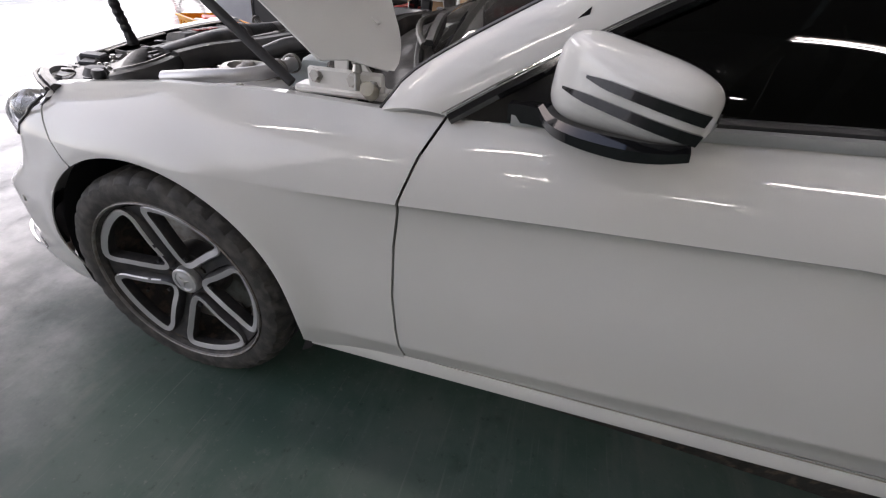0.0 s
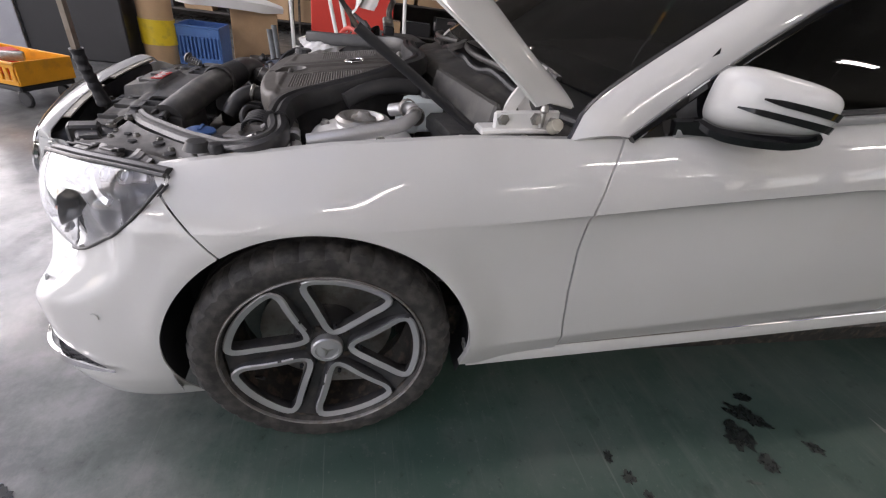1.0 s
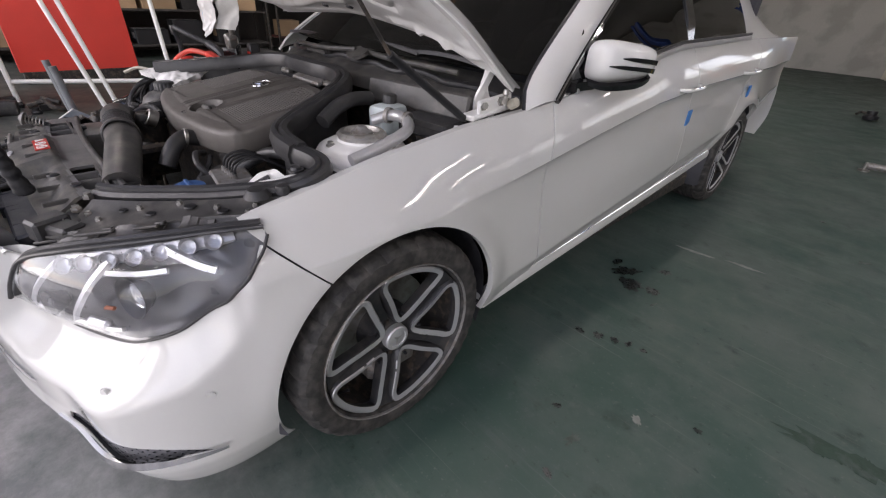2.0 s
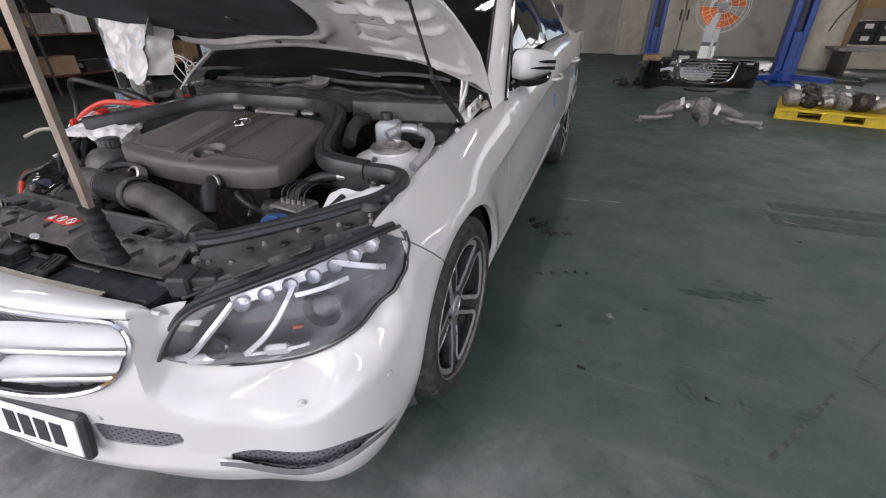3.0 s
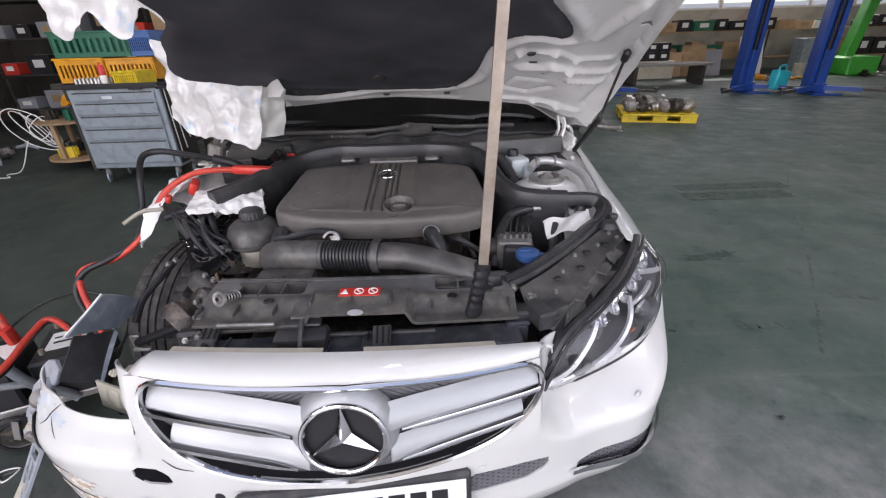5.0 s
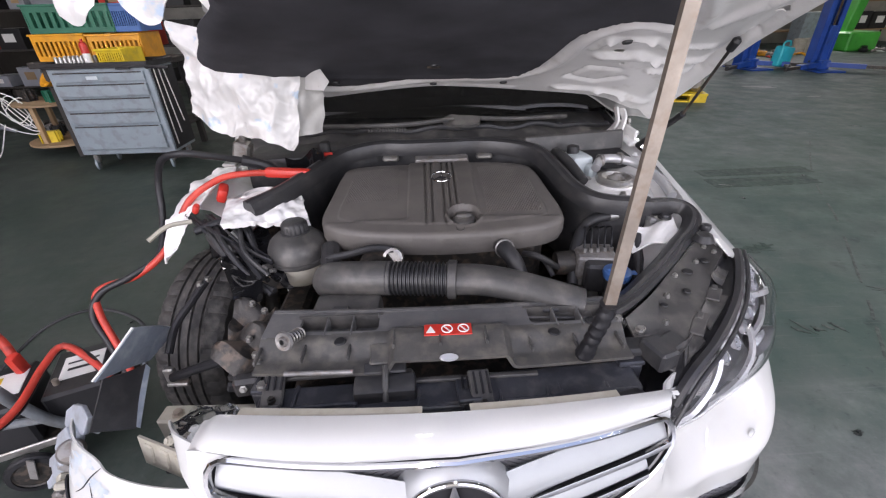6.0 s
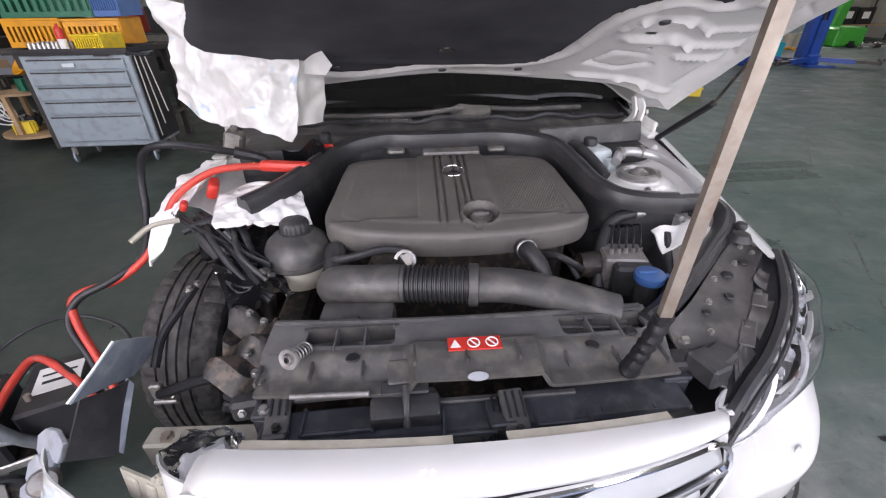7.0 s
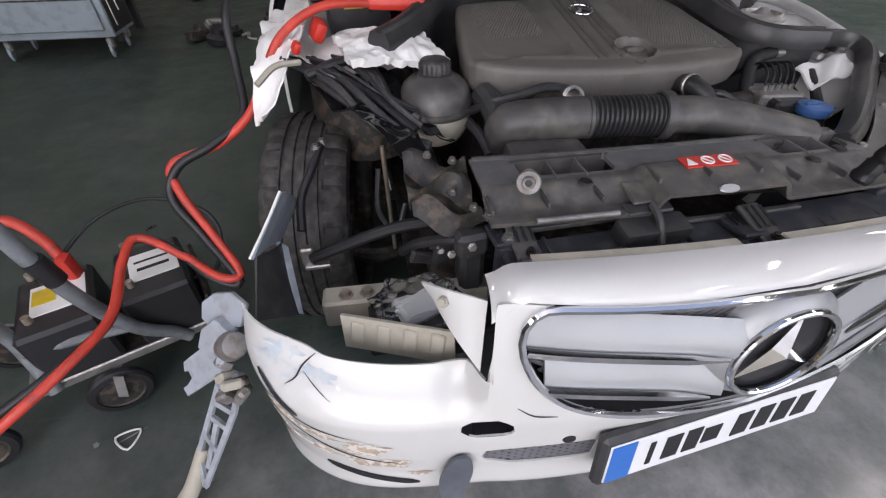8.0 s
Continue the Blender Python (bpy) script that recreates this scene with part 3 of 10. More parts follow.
def edge_strip(line, out, material, name, parent, r=0.004, closed=False, label=""):
    bm = bmesh.new()
    sweep(bm, line, ring2(r, 6), closed)
    return part(name, bm, material, parent, label)


# -- wings and doors (left side) --


def panel(name, y0, y1, cuts, label, parent=car, step=0.014, rows=56, turn_in=True, low=0.225):
    uu = np.arange(u_at_y(y0), u_at_y(y1) + step, step)
    vv = np.unique(np.concatenate([np.linspace(0, 0.75, rows), np.linspace(0.75, 1, 22), [0.735, 0.742, 0.747]]))

    def foot(u):
        return low + (0.07 * np.maximum(0, SE_Y + u - U0 - 0.42) if low > 0.25 else 0)

    def z_of(u, v):
        y = SE_Y + u - U0
        zc = crease(y)
        return np.where(v < 0.75, foot(u) + v / 0.75 * (zc - foot(u)), zc + (v - 0.75) / 0.25 * (belt(y) - zc))

    def f(u, v):
        return skin(u, float(z_of(u, v)))
    wrapped = [(lambda u, v, c=c: c(u, z_of(u, v))) for c in cuts]
    bm = sheet(f, uu, vv, wrapped, 0.0)
    # fold the edges inward, as pressed panels have them
    es = [e for e in bm.edges if e.is_boundary]
    g = bmesh.ops.extrude_edge_only(bm, edges=es)
    for v in [x for x in g["geom"] if isinstance(x, bmesh.types.BMVert)]:
        v.co.x -= 0.022
    return part(name, bm, WHITE, parent, label, sharp=28)


R_ARCH = 0.37


def sill_z(y):
    """Lower edge of the sill, which rises to the rear."""
    return 0.237 + 0.078 * (y - 0.41)


front_wing = panel("front_wing", -0.36, 0.70, [arch(0, R_ARCH), lambda u, z: seam_side(u, z) - 0.002,
                   lambda u, z: gap(z) - 0.003 - (SE_Y + u - U0), lambda u, z: np.where(u < u_at_y(-0.25), (u - u_at_y(-0.338)) - 0.25 * (0.785 - z), 1.0)], "glossy white wing", low=0.255)
front_door = panel("front_door", 0.55, 1.92, [lambda u, z: door_edges(u, z, gap, gap2)], "white door, dusty along its foot", low=0.302)
rear_door = panel("rear_door", 1.70, 2.85, [lambda u, z: door_edges(u, z, gap2, lambda q: np.interp(q, [0.2, 0.5, 0.7, 0.9, 1.0], [2.4, 2.46, 2.6, 2.74, 2.78])), arch(2.874, 0.365)], "white rear door", low=0.302)
panel("rear_quarter", 2.35, 3.85, [lambda u, z: (SE_Y + u - U0) - 0.003 - np.interp(z, [0.2, 0.5, 0.7, 0.9, 1.0], [2.4, 2.46, 2.6, 2.74, 2.78]), arch(2.874, R_ARCH)], "white rear side panel")

# the sill with its bright strip
bm = bmesh.new()
sec = [(-0.06, 0.03), (0.0, 0.028), (0.008, 0.012), (0.006, -0.016), (-0.01, -0.022), (-0.06, -0.024)]
line = [(float(half_width(y)) - 0.036, y, sill_z(y) + 0.024) for y in np.linspace(0.385, 2.47, 50)]
sweep(bm, line, sec)
sill = part("sill", bm, WHITE, car, "white sill skirt")
edge_strip([(float(half_width(y)) - 0.034, y, sill_z(y) + 0.056) for y in np.linspace(0.42, 2.44, 40)], 0, CHROME, "sill_strip", sill, 0.0035, label="thin bright strip")
# underbody and far side, dark
part("underbody", boxes(((0, 1.9, 0.27), (1.5, 3.4, 0.12), 0.02), ((0.8, 1.4, 0.26), (0.1, 2.0, 0.1), 0.02)), DARKSTEEL, car)
def far_side(y0, y1, name, cuts, label):
    """A panel of the other flank, on the same skin."""
    def z_of(u, v):
        y = SE_Y + u - U0
        return 0.29 + v * (belt(y) - 0.29)
    bm = sheet(lambda u, v: skin(-u, float(z_of(u, v))), np.arange(u_at_y(y0), u_at_y(y1), 0.03), np.linspace(0, 1, 30), [(lambda u, v, c=c: c(u, z_of(u, v))) for c in cuts], 0.012)
    return part(name, bm, WHITE, car, label)


far_side(0.60, 1.80, "far_front_door", (), "white door of the other side")
far_side(1.81, 2.75, "far_rear_door", (arch(2.874, 0.365),), "white rear door of the other side")
far_side(2.55, 3.86, "far_quarter", (arch(2.874, R_ARCH),), "white rear side panel of the other side")

# roof, rear window, boot and tail behind the doors
TAIL = [(2.27, 1.452, 0.602), (2.55, 1.447, 0.61), (2.78, 1.425, 0.625), (3.05, 1.27, 0.68), (3.36, 1.095, 0.74), (3.46, 1.075, 0.78), (3.75, 1.06, 0.79), (3.90, 1.035, 0.79), (3.955, 0.95, 0.81), (3.975, 0.72, 0.84), (4.0, 0.62, 0.85), (4.02, 0.45, 0.85), (3.98, 0.30, 0.82)]
_tl = spline(TAIL, 121)


def tail_f(u, v):
    y, z, w = _tl[int(round(u))]
    return Vector((w * v, y - 0.03 * (1 - v * v) * (u < 50) + 0.06 * (1 - v * v) * (u > 75), z + 0.032 * (1 - v * v) * max(0.25, 1 - u / 90)))


for nm, a, b, m, lb in (("rear_roof", 0, 24, WHITE, "white rear part of the roof"), ("rear_window", 24, 51, SCREEN, "dusty dark rear window"), ("boot_lid", 52, 84, WHITE, "white boot lid"), ("rear_bumper", 85, 120, WHITE, "white rear bumper")):
    part(nm, sheet(tail_f, np.arange(a, b + 1), np.linspace(-1, 1, 25), (), 0.006), m, car, lb)
for sd in (1, -1):
    def post_f(u, v, sd=sd):
        t = _tl[int(round(14 + u * 36))]
        y = 2.62 + u * 0.8
        b = (0.852, y, float(belt(y)) - 0.004)
        k = v * v * 0.3 + 0.7 * v
        return Vector((sd * (t[2] + (b[0] - t[2]) * k), t[0] + (b[1] - t[0]) * k, t[1] + (b[2] - t[1]) * v))
    part("rear_pillar", sheet(post_f, np.linspace(0, 1, 20), np.linspace(0, 1, 12), (), 0.008), WHITE, car, "white rear pillar")
    part("tail_lamp", boxes(((sd * 0.70, 3.965, 0.87), (0.26, 0.06, 0.14), 0.025, (0, 0, sd * -14), 2)), RED, car, "red tail lamp")

# -- door furniture --
def handle(y, z, parent):
    bm = bmesh.new()
    x = float(skin(u_at_y(y), z).x)
    sweep(bm, spline([(x - 0.01, y - 0.11, z), (x + 0.028, y - 0.085, z + 0.002), (x + 0.038, y, z + 0.004), (x + 0.028, y + 0.085, z + 0.006), (x - 0.01, y + 0.11, z + 0.006)], 20), ring2(0.013, 10, 0.7))
    h = part("door_handle", bm, WHITE, parent, "white handle with a bright cap")
    bm = bmesh.new()
    sweep(bm, [(x + 0.036, y - 0.07, z + 0.008), (x + 0.045, y, z + 0.011), (x + 0.036, y + 0.07, z + 0.013)], ring2(0.006, 8))
    part("handle_trim", bm, CHROME, h, "bright metal strip")


handle(1.67, 0.888, front_door)
handle(2.58, 0.905, rear_door)
x = float(skin(u_at_y(1.815), 0.735).x) + 0.002
part("masking_tape", boxes(((x, 1.815, 0.735), (0.004, 0.06, 0.075), 0.001, (0, 0, 3))), TAPE, front_door, "strip of blue masking tape")
part("masking_tape", boxes(((float(skin(u_at_y(2.76), 0.76).x) + 0.002, 2.76, 0.78), (0.004, 0.05, 0.07), 0.001)), TAPE, rear_door, "strip of blue masking tape")

# -- greenhouse --
A_FRONT = spline([(0.848, 0.532, 0.902), (0.805, 0.595, 0.987), (0.752, 0.83, 1.15), (0.695, 1.10, 1.31), (0.645, 1.40, 1.41), (0.61, 1.8, 1.452), (0.60, 2.3, 1.445)], 60)
A_REAR = spline([(0.862, 0.672, 0.924), (0.833, 0.80, 1.02), (0.792, 0.99, 1.15), (0.735, 1.24, 1.29), (0.685, 1.5, 1.372), (0.66, 1.8, 1.40), (0.65, 2.3, 1.39)], 60)


def pillar(s):
    def f(u, v):
        a, b = A_FRONT[int(round(u))], A_REAR[int(round(u))]
        p = a * (1 - v) + b * v
        p = p + np.array([0.012, -0.004, 0.012]) * (4 * v * (1 - v))
        return Vector((s * p[0], p[1], p[2]))
    return sheet(f, np.arange(60), np.linspace(0, 1, 8), (), 0.01)


cabin = part("cabin_shell", pillar(1), WHITE, car, "white pillar and roof rail")
part("cabin_shell", pillar(-1), WHITE, car, "white pillar and roof rail")


def roof_f(u, v):
    i = 36 + u * 23
    a = A_FRONT[int(i)] * (1 - (i % 1)) + A_FRONT[min(59, int(i) + 1)] * (i % 1)
    x = a[0] * v
    return Vector((x, a[1] - 0.10 * (1 - v * v) * (1 - u), a[2] + 0.035 * (1 - v * v)))


part("roof", sheet(roof_f, np.linspace(0, 1, 20), np.linspace(-1, 1, 21), (), 0.008), WHITE, car)
edge_strip([Vector(p) + Vector((0.004, 0, -0.002)) for p in A_REAR], 0, GLOSSBLACK, "door_seal", cabin, 0.011, label="black rubber door seal")
edge_strip([Vector(p) + Vector((0.012, -0.012, 0.006)) for p in A_REAR], 0, CHROME, "window_trim", cabin, 0.003, label="thin bright window trim")
edge_strip([Vector(p) + Vector((-0.006, 0.002, 0.0)) for p in A_FRONT[:45]], 0, RUBBER, "screen_seal", cabin, 0.007)


def screen_f(u, v):
    k = 4 + u * 36
    a = A_FRONT[int(k)] * (1 - k % 1) + A_FRONT[int(k) + 1] * (k % 1)
    w = a[0] - 0.01
    return Vector((w * v, a[1] - 0.17 * (1 - v * v) * (1 - 0.35 * u) + 0.01, a[2] - 0.004 + 0.012 * (1 - v * v)))


windscreen = part("windscreen", sheet(screen_f, np.linspace(0, 1, 24), np.linspace(-1, 1, 25), (), 0.005), SCREEN, car, "dusty dark windscreen")


def side_glass(y0, y1, name, parent, sd=1):
    def f(u, v):
        y = y0 + (y1 - y0) * u
        zt = float(np.interp(y, A_REAR[:, 1], A_REAR[:, 2])) + 0.004
        xt = float(np.interp(y, A_REAR[:, 1], A_REAR[:, 0])) - 0.012
        zb, xb = float(belt(y)) - 0.01, 0.846
        zt = max(zt, zb + 0.002)
        return Vector((sd * (xb + (xt - xb) * v + 0.016 * 4 * v * (1 - v) * min(1, (zt - zb) * 3)), y, zb + (zt - zb) * v))
    return part(name, sheet(f, np.linspace(0, 1, 26), np.linspace(0, 1, 8), (), 0.004), TINT, parent, "dark tinted glass")


side_glass(0.70, 1.74, "door_window", front_door)
side_glass(1.83, 2.62, "door_window", rear_door)
side_glass(0.70, 1.79, "far_window", car, -1)
side_glass(1.82, 2.62, "far_window", car, -1)
bm = bmesh.new()
sweep(bm, [(0.855, 1.765, 0.95), (0.80, 1.79, 1.15), (0.672, 1.80, 1.40)], [(-0.045, -0.006), (0.045, -0.006), (0.045, 0.006), (-0.045, 0.006)], up=(1, 0, 0.3))
part("door_post", bm, GLOSSBLACK, car, "gloss black post between the door windows")
bm = bmesh.new()
sweep(bm, [(0.864, y, float(belt(y)) + 0.012) for y in np.linspace(0.78, 2.6, 30)], [(-0.004, -0.011), (0.004, -0.011), (0.006, -0.004), (0.005, 0.007), (0.001, 0.011), (-0.004, 0.011)])
part("waist_trim", bm, ALLOY, front_door, "satin bright waist trim")
edge_strip([(0.86, y, float(belt(y)) + 0.03) for y in np.linspace(0.8, 2.6, 30)], 0, RUBBER, "window_seal", front_door, 0.008)
# dark cabin inside
part("cabin_floor", boxes(((0, 1.9, 0.5), (1.5, 2.3, 0.05), 0.01)), FELT, car, "dark cabin floor")
part("dashboard", boxes(((0, 0.98, 0.88), (1.45, 0.42, 0.16), 0.06)), FELT, car, "black dashboard")
part("rear_bulkhead", boxes(((0, 3.0, 0.8), (1.5, 0.06, 1.0), 0.02)), FELT, car)
for sx in (0.37, -0.37):
    part("seat", boxes(((sx, 1.75, 0.62), (0.5, 0.5, 0.2), 0.06), ((sx, 2.05, 0.95), (0.48, 0.16, 0.62), 0.06, (-14, 0, 0)), ((sx, 2.12, 1.3), (0.26, 0.1, 0.18), 0.04)), FELT, car, "black seat")
bm = tube([(0.37 + 0.18 * math.cos(a), 1.32 + 0.06 * math.sin(a), 0.96 + 0.17 * math.sin(a)) for a in np.linspace(0, 2 * math.pi, 13)[:-1]], 0.016, 8, 40, closed=True)
part("steering_wheel", bm, PLASTIC, car)

# -- door mirror --
def mirror_f(u, v):
    # u round the shell, v from its rim to its nose
    a = 2 * math.pi * u
    w, h = 0.122, 0.062
    e = 3.6
    ca, sa = math.cos(a), math.sin(a)
    px = w * math.copysign(abs(ca) ** (2 / e), ca)
    pz = h * math.copysign(abs(sa) ** (2 / e), sa)
    k = (1 - v ** 3.0) ** 0.5
    pz *= 1 - 0.2 * (px / w)
    return Vector((px * k + 0.012 * v, -0.085 * v, pz * k + 0.012 * v))


MIR = pose(0.902, 0.947, 1.032, 0, 0.5, 62)
bm = bmesh.new()
N_U, N_V = 40, 14
rows = [[bm.verts.new(MIR @ mirror_f(i / N_U, min(0.999, j / (N_V - 1)))) for i in range(N_U)] for j in range(N_V)]
for a, b in zip(rows, rows[1:]):
    for i in range(N_U):
        bm.faces.new((a[i], a[(i + 1) % N_U], b[(i + 1) % N_U], b[i]))
bm.faces.new(rows[-1])
mirror = part("door_mirror", bm, WHITE, front_door, "white mirror shell with an indicator strip")
bm = bmesh.new()
rim = [[bm.verts.new(MIR @ (mirror_f(i / N_U, 0) * s + Vector((0, d, 0)))) for i in range(N_U)] for s, d in ((1.0, 0.0), (0.99, 0.025), (0.9, 0.03), (0.88, 0.01))]
for a, b in zip(rim, rim[1:]):
    for i in range(N_U):
        bm.faces.new((a[i], a[(i + 1) % N_U], b[(i + 1) % N_U], b[i]))
bm.faces.new(rim[-1])
part("mirror_rim", bm, GLOSSBLACK, mirror, "gloss black rim")
# black foot and underside of the mirror
bm = bmesh.new()
sweep(bm, [MIR @ Vector(p) for p in spline([(-0.118, -0.012, -0.062), (-0.08, -0.026, -0.074), (-0.03, -0.036, -0.074), (0.03, -0.034, -0.068), (0.075, -0.026, -0.06), (0.108, -0.012, -0.05)], 24)], [(-0.034, -0.012), (0.0, -0.016), (0.034, -0.01), (0.04, 0.008), (0.03, 0.02), (-0.034, 0.02)], scale=np.interp(np.linspace(0, 1, 24), [0, 0.25, 0.7, 1], [0.6, 0.9, 1.0, 0.75]))
sweep(bm, [(0.846, 0.775, 0.955), (0.852, 0.81, 0.96), MIR @ Vector((-0.085, -0.005, -0.07))], [(-0.02, -0.018), (0.02, -0.016), (0.022, 0.014), (-0.02, 0.016)])
part("mirror_foot", bm, GLOSSBLACK, mirror, "gloss black mirror foot")
part("mirror_corner", sheet(lambda u, v: Vector((0.852 - 0.05 * v * u, 0.69 + 0.17 * u, float(belt(0.69 + 0.17 * u)) + v * (0.01 + 0.17 * u))), np.linspace(0, 1, 6), np.linspace(0, 1, 4), (), 0.012), GLOSSBLACK, mirror)
for z0, x0, x1, w in ((0.004, -0.05, 0.112, 0.006), (-0.022, -0.085, 0.112, 0.006)):
    bm = bmesh.new()
    pts = []
    for q in np.linspace(x0, x1, 14):
        zq = z0 - 0.006 * (q / 0.1)
        k = min(0.99, (abs(q / 0.122) ** 3.6 + abs(zq / 0.062) ** 3.6) ** (1 / 3.6))
        v = (1 - k * k) ** (1 / 3)
        pts.append(MIR @ Vector((q + 0.012 * v, -0.085 * v - 0.001, zq + 0.012 * v)))
    sweep(bm, pts, [(-0.004, -w), (0.004, -w), (0.004, w), (-0.004, w)], up=(0, 0, 1), scale=np.interp(np.linspace(0, 1, 14), [0, 0.2, 1], [0.3, 1, 1.3]))
    part("indicator_strip", bm, GLOSSBLACK, mirror, "dark slotted indicator lens")

# -- wheels --
def make_wheel(m, parent, steer=0.0):
    wheel = new("wheel")
    wheel.parent = parent
    prof = [(0.244, -0.1), (0.25, -0.112), (0.268, -0.121), (0.287, -0.122), (0.305, -0.118), (0.318, -0.106), (0.3245, -0.09), (0.3255, -0.062), (0.3265, -0.056), (0.3195, -0.0545), (0.3195, -0.0465), (0.3265, -0.045),
            (0.327, -0.022), (0.32, -0.02), (0.32, -0.011), (0.327, -0.009)]
    prof = prof + [(r, -h) for r, h in prof[::-1]]

    def wave(i, j, r):
        if r > 0.30 and (j <= 7 or j >= len(prof) - 8) and r < 0.326 and r > 0.304:
            return r - (0.006 if i % 4 == 0 else 0.0)
        return r
    tyre = part("tyre", lathe(prof, m @ Matrix.Diagonal((1, 1, 0.95, 1)), 144, wave=wave), TYRE, wheel, "worn black tyre", sharp=25)
    # rim barrel, lip and disc; local z points outward
    m = m @ Matrix.Diagonal((1.085, 1.085, 1, 1))
    part("rim_barrel", lathe([(0.232, 0.108), (0.236, 0.112), (0.24, 0.108), (0.236, 0.1), (0.224, 0.085), (0.218, 0.0), (0.205, -0.04), (0.222, -0.1), (0.236, -0.11)], m, 72), DARKSTEEL, wheel, "dark rim barrel")
    part("rim_lip", lathe([(0.2305, 0.1), (0.2315, 0.113), (0.234, 0.115), (0.2365, 0.111)], m, 72), DULLSTEEL, wheel, "bare metal rim edge")
    part("brake_disc", lathe([(0.07, 0.0), (0.16, 0.0), (0.16, -0.02), (0.07, -0.02)], m, 48), STEEL, wheel)
    part("hub_bowl", lathe([(0.0, 0.062), (0.05, 0.062), (0.075, 0.055), (0.082, 0.02), (0.082, -0.01), (0.0, -0.01)], m, 40), ALLOYDARK, wheel)
    bm = bmesh.new()
    box(bm, (0.135, 0.02, 0.0), (0.07, 0.17, 0.07), 0.015)
    bm.transform(m)
    part("brake_calliper", bm, DULLSTEEL, wheel)
    for k in range(5):
        a = 2 * math.pi * k / 5 + 0.38
        rm = m @ Matrix.Rotation(a, 4, "Z")
        # an open petal: rounded triangle with its point at the hub
        loop = [(0.056, 0.0), (0.07, 0.019), (0.1, 0.039), (0.14, 0.067), (0.172, 0.09), (0.194, 0.088), (0.208, 0.045), (0.212, 0.0), (0.208, -0.045), (0.194, -0.088), (0.172, -0.09), (0.14, -0.067), (0.1, -0.039), (0.07, -0.019)]
        pts = spline(loop, 60, closed=True)
        h = np.interp(np.hypot(pts[:, 0], pts[:, 1]), [0.06, 0.12, 0.19, 0.225], [0.078, 0.088, 0.094, 0.102])
        P3 = [(p[0], p[1], z) for p, z in zip(pts, h)]
        bm = bmesh.new()
        sweep(bm, [rm @ Vector(p) for p in P3], [(-0.0105, -0.034), (0.0105, -0.034), (0.0105, -0.004), (0.0078, 0.0), (-0.0078, 0.0), (-0.0105, -0.004)], True, up=m.to_3x3() @ Vector((0, 0, 1)))
        for f in bm.faces:
            f.material_index = 0
        bm.normal_update()
        sp = part("spoke", bm, [ALLOYDARK, ALLOY], wheel, "grey spoke loop with a bare metal face")
        out = (m.to_3x3() @ Vector((0, 0, 1))).normalized()
        for f in sp.data.polygons:
            if f.normal.dot(out) > 0.75:
                f.material_index = 1
        # web between neighbouring petals and wheel bolt
        bm = bmesh.new()
        a2 = math.pi / 5
        w2 = rm @ Matrix.Rotation(a2, 4, "Z")
        sweep(bm, [w2 @ Vector(p) for p in ((0.06, 0, 0.05), (0.12, 0, 0.06), (0.17, 0, 0.066), (0.222, 0, 0.075))], [(-0.02, -0.012), (0.02, -0.012), (0.016, 0.01), (-0.016, 0.01)], up=out, scale=(0.9, 0.7, 0.9, 1.8))
        part("spoke_web", bm, ALLOYDARK, wheel)
        part("wheel_bolt", lathe([(0.0, 0.064), (0.009, 0.064), (0.011, 0.06), (0.011, 0.05)], w2 @ Matrix.Translation((0.056, 0, 0)), 6), DARKSTEEL, wheel)
        part("bolt_seat", lathe([(0.0, 0.0885), (0.0045, 0.0885), (0.005, 0.08)], rm @ Matrix.Translation((0.078, 0, -0.005)), 8), INK, wheel)
    cap = part("hub_cap", lathe([(0.0, 0.083), (0.022, 0.083), (0.026, 0.081), (0.027, 0.085), (0.034, 0.084), (0.037, 0.08), (0.038, 0.06)], m, 36), ALLOY, wheel, "round metal hub cap")
    bm = bmesh.new()
    star_mesh(bm, m @ Matrix.Translation((0, 0, 0.083)) @ Matrix.Rotation(0.3, 4, "Z"), 0.02, 0.0045, 0.002)
    part("cap_emblem", bm, STEEL, cap)
    bm = rod((0.205, 0.0, 0.05), (0.18, 0.0, 0.07), 0.004)
    bm.transform(m @ Matrix.Rotation(-1.0, 4, "Z"))
    part("tyre_valve", bm, INK, wheel)
    return wheel


def star_mesh(bm, m, r, w, h):
    """A plain three-armed emblem with a ridge on each arm."""
    for k in range(3):
        a = math.pi / 2 + 2 * math.pi * k / 3
        R = m @ Matrix.Rotation(a, 4, "Z")
        tip, l, rr, c, base = Vector((r, 0, h * 0.3)), Vector((w * 0.55, w, 0)), Vector((w * 0.55, -w, 0)), Vector((0, 0, h)), Vector((0, 0, 0))
        v = [bm.verts.new(R @ p) for p in (tip, l, rr, c, base)]
        bm.faces.new((v[0], v[1], v[3]))
        bm.faces.new((v[0], v[3], v[2]))
        bm.faces.new((v[0], v[2], v[4]))
        bm.faces.new((v[0], v[4], v[1]))


OUT_L = Matrix.Rotation(radians(90), 4, "Y")
OUT_R = Matrix.Rotation(radians(-90), 4, "Y")
make_wheel(Matrix.Translation((0.812, 0, 0.325)) @ OUT_L, car)
make_wheel(Matrix.Translation((0.797, 2.874, 0.325)) @ OUT_L, car)
make_wheel(Matrix.Translation((-0.775, 0.0, 0.325)) @ pose(0, 0, 0, 0, 0, -7) @ OUT_R, car)
make_wheel(Matrix.Translation((-0.797, 2.874, 0.325)) @ OUT_R, car)
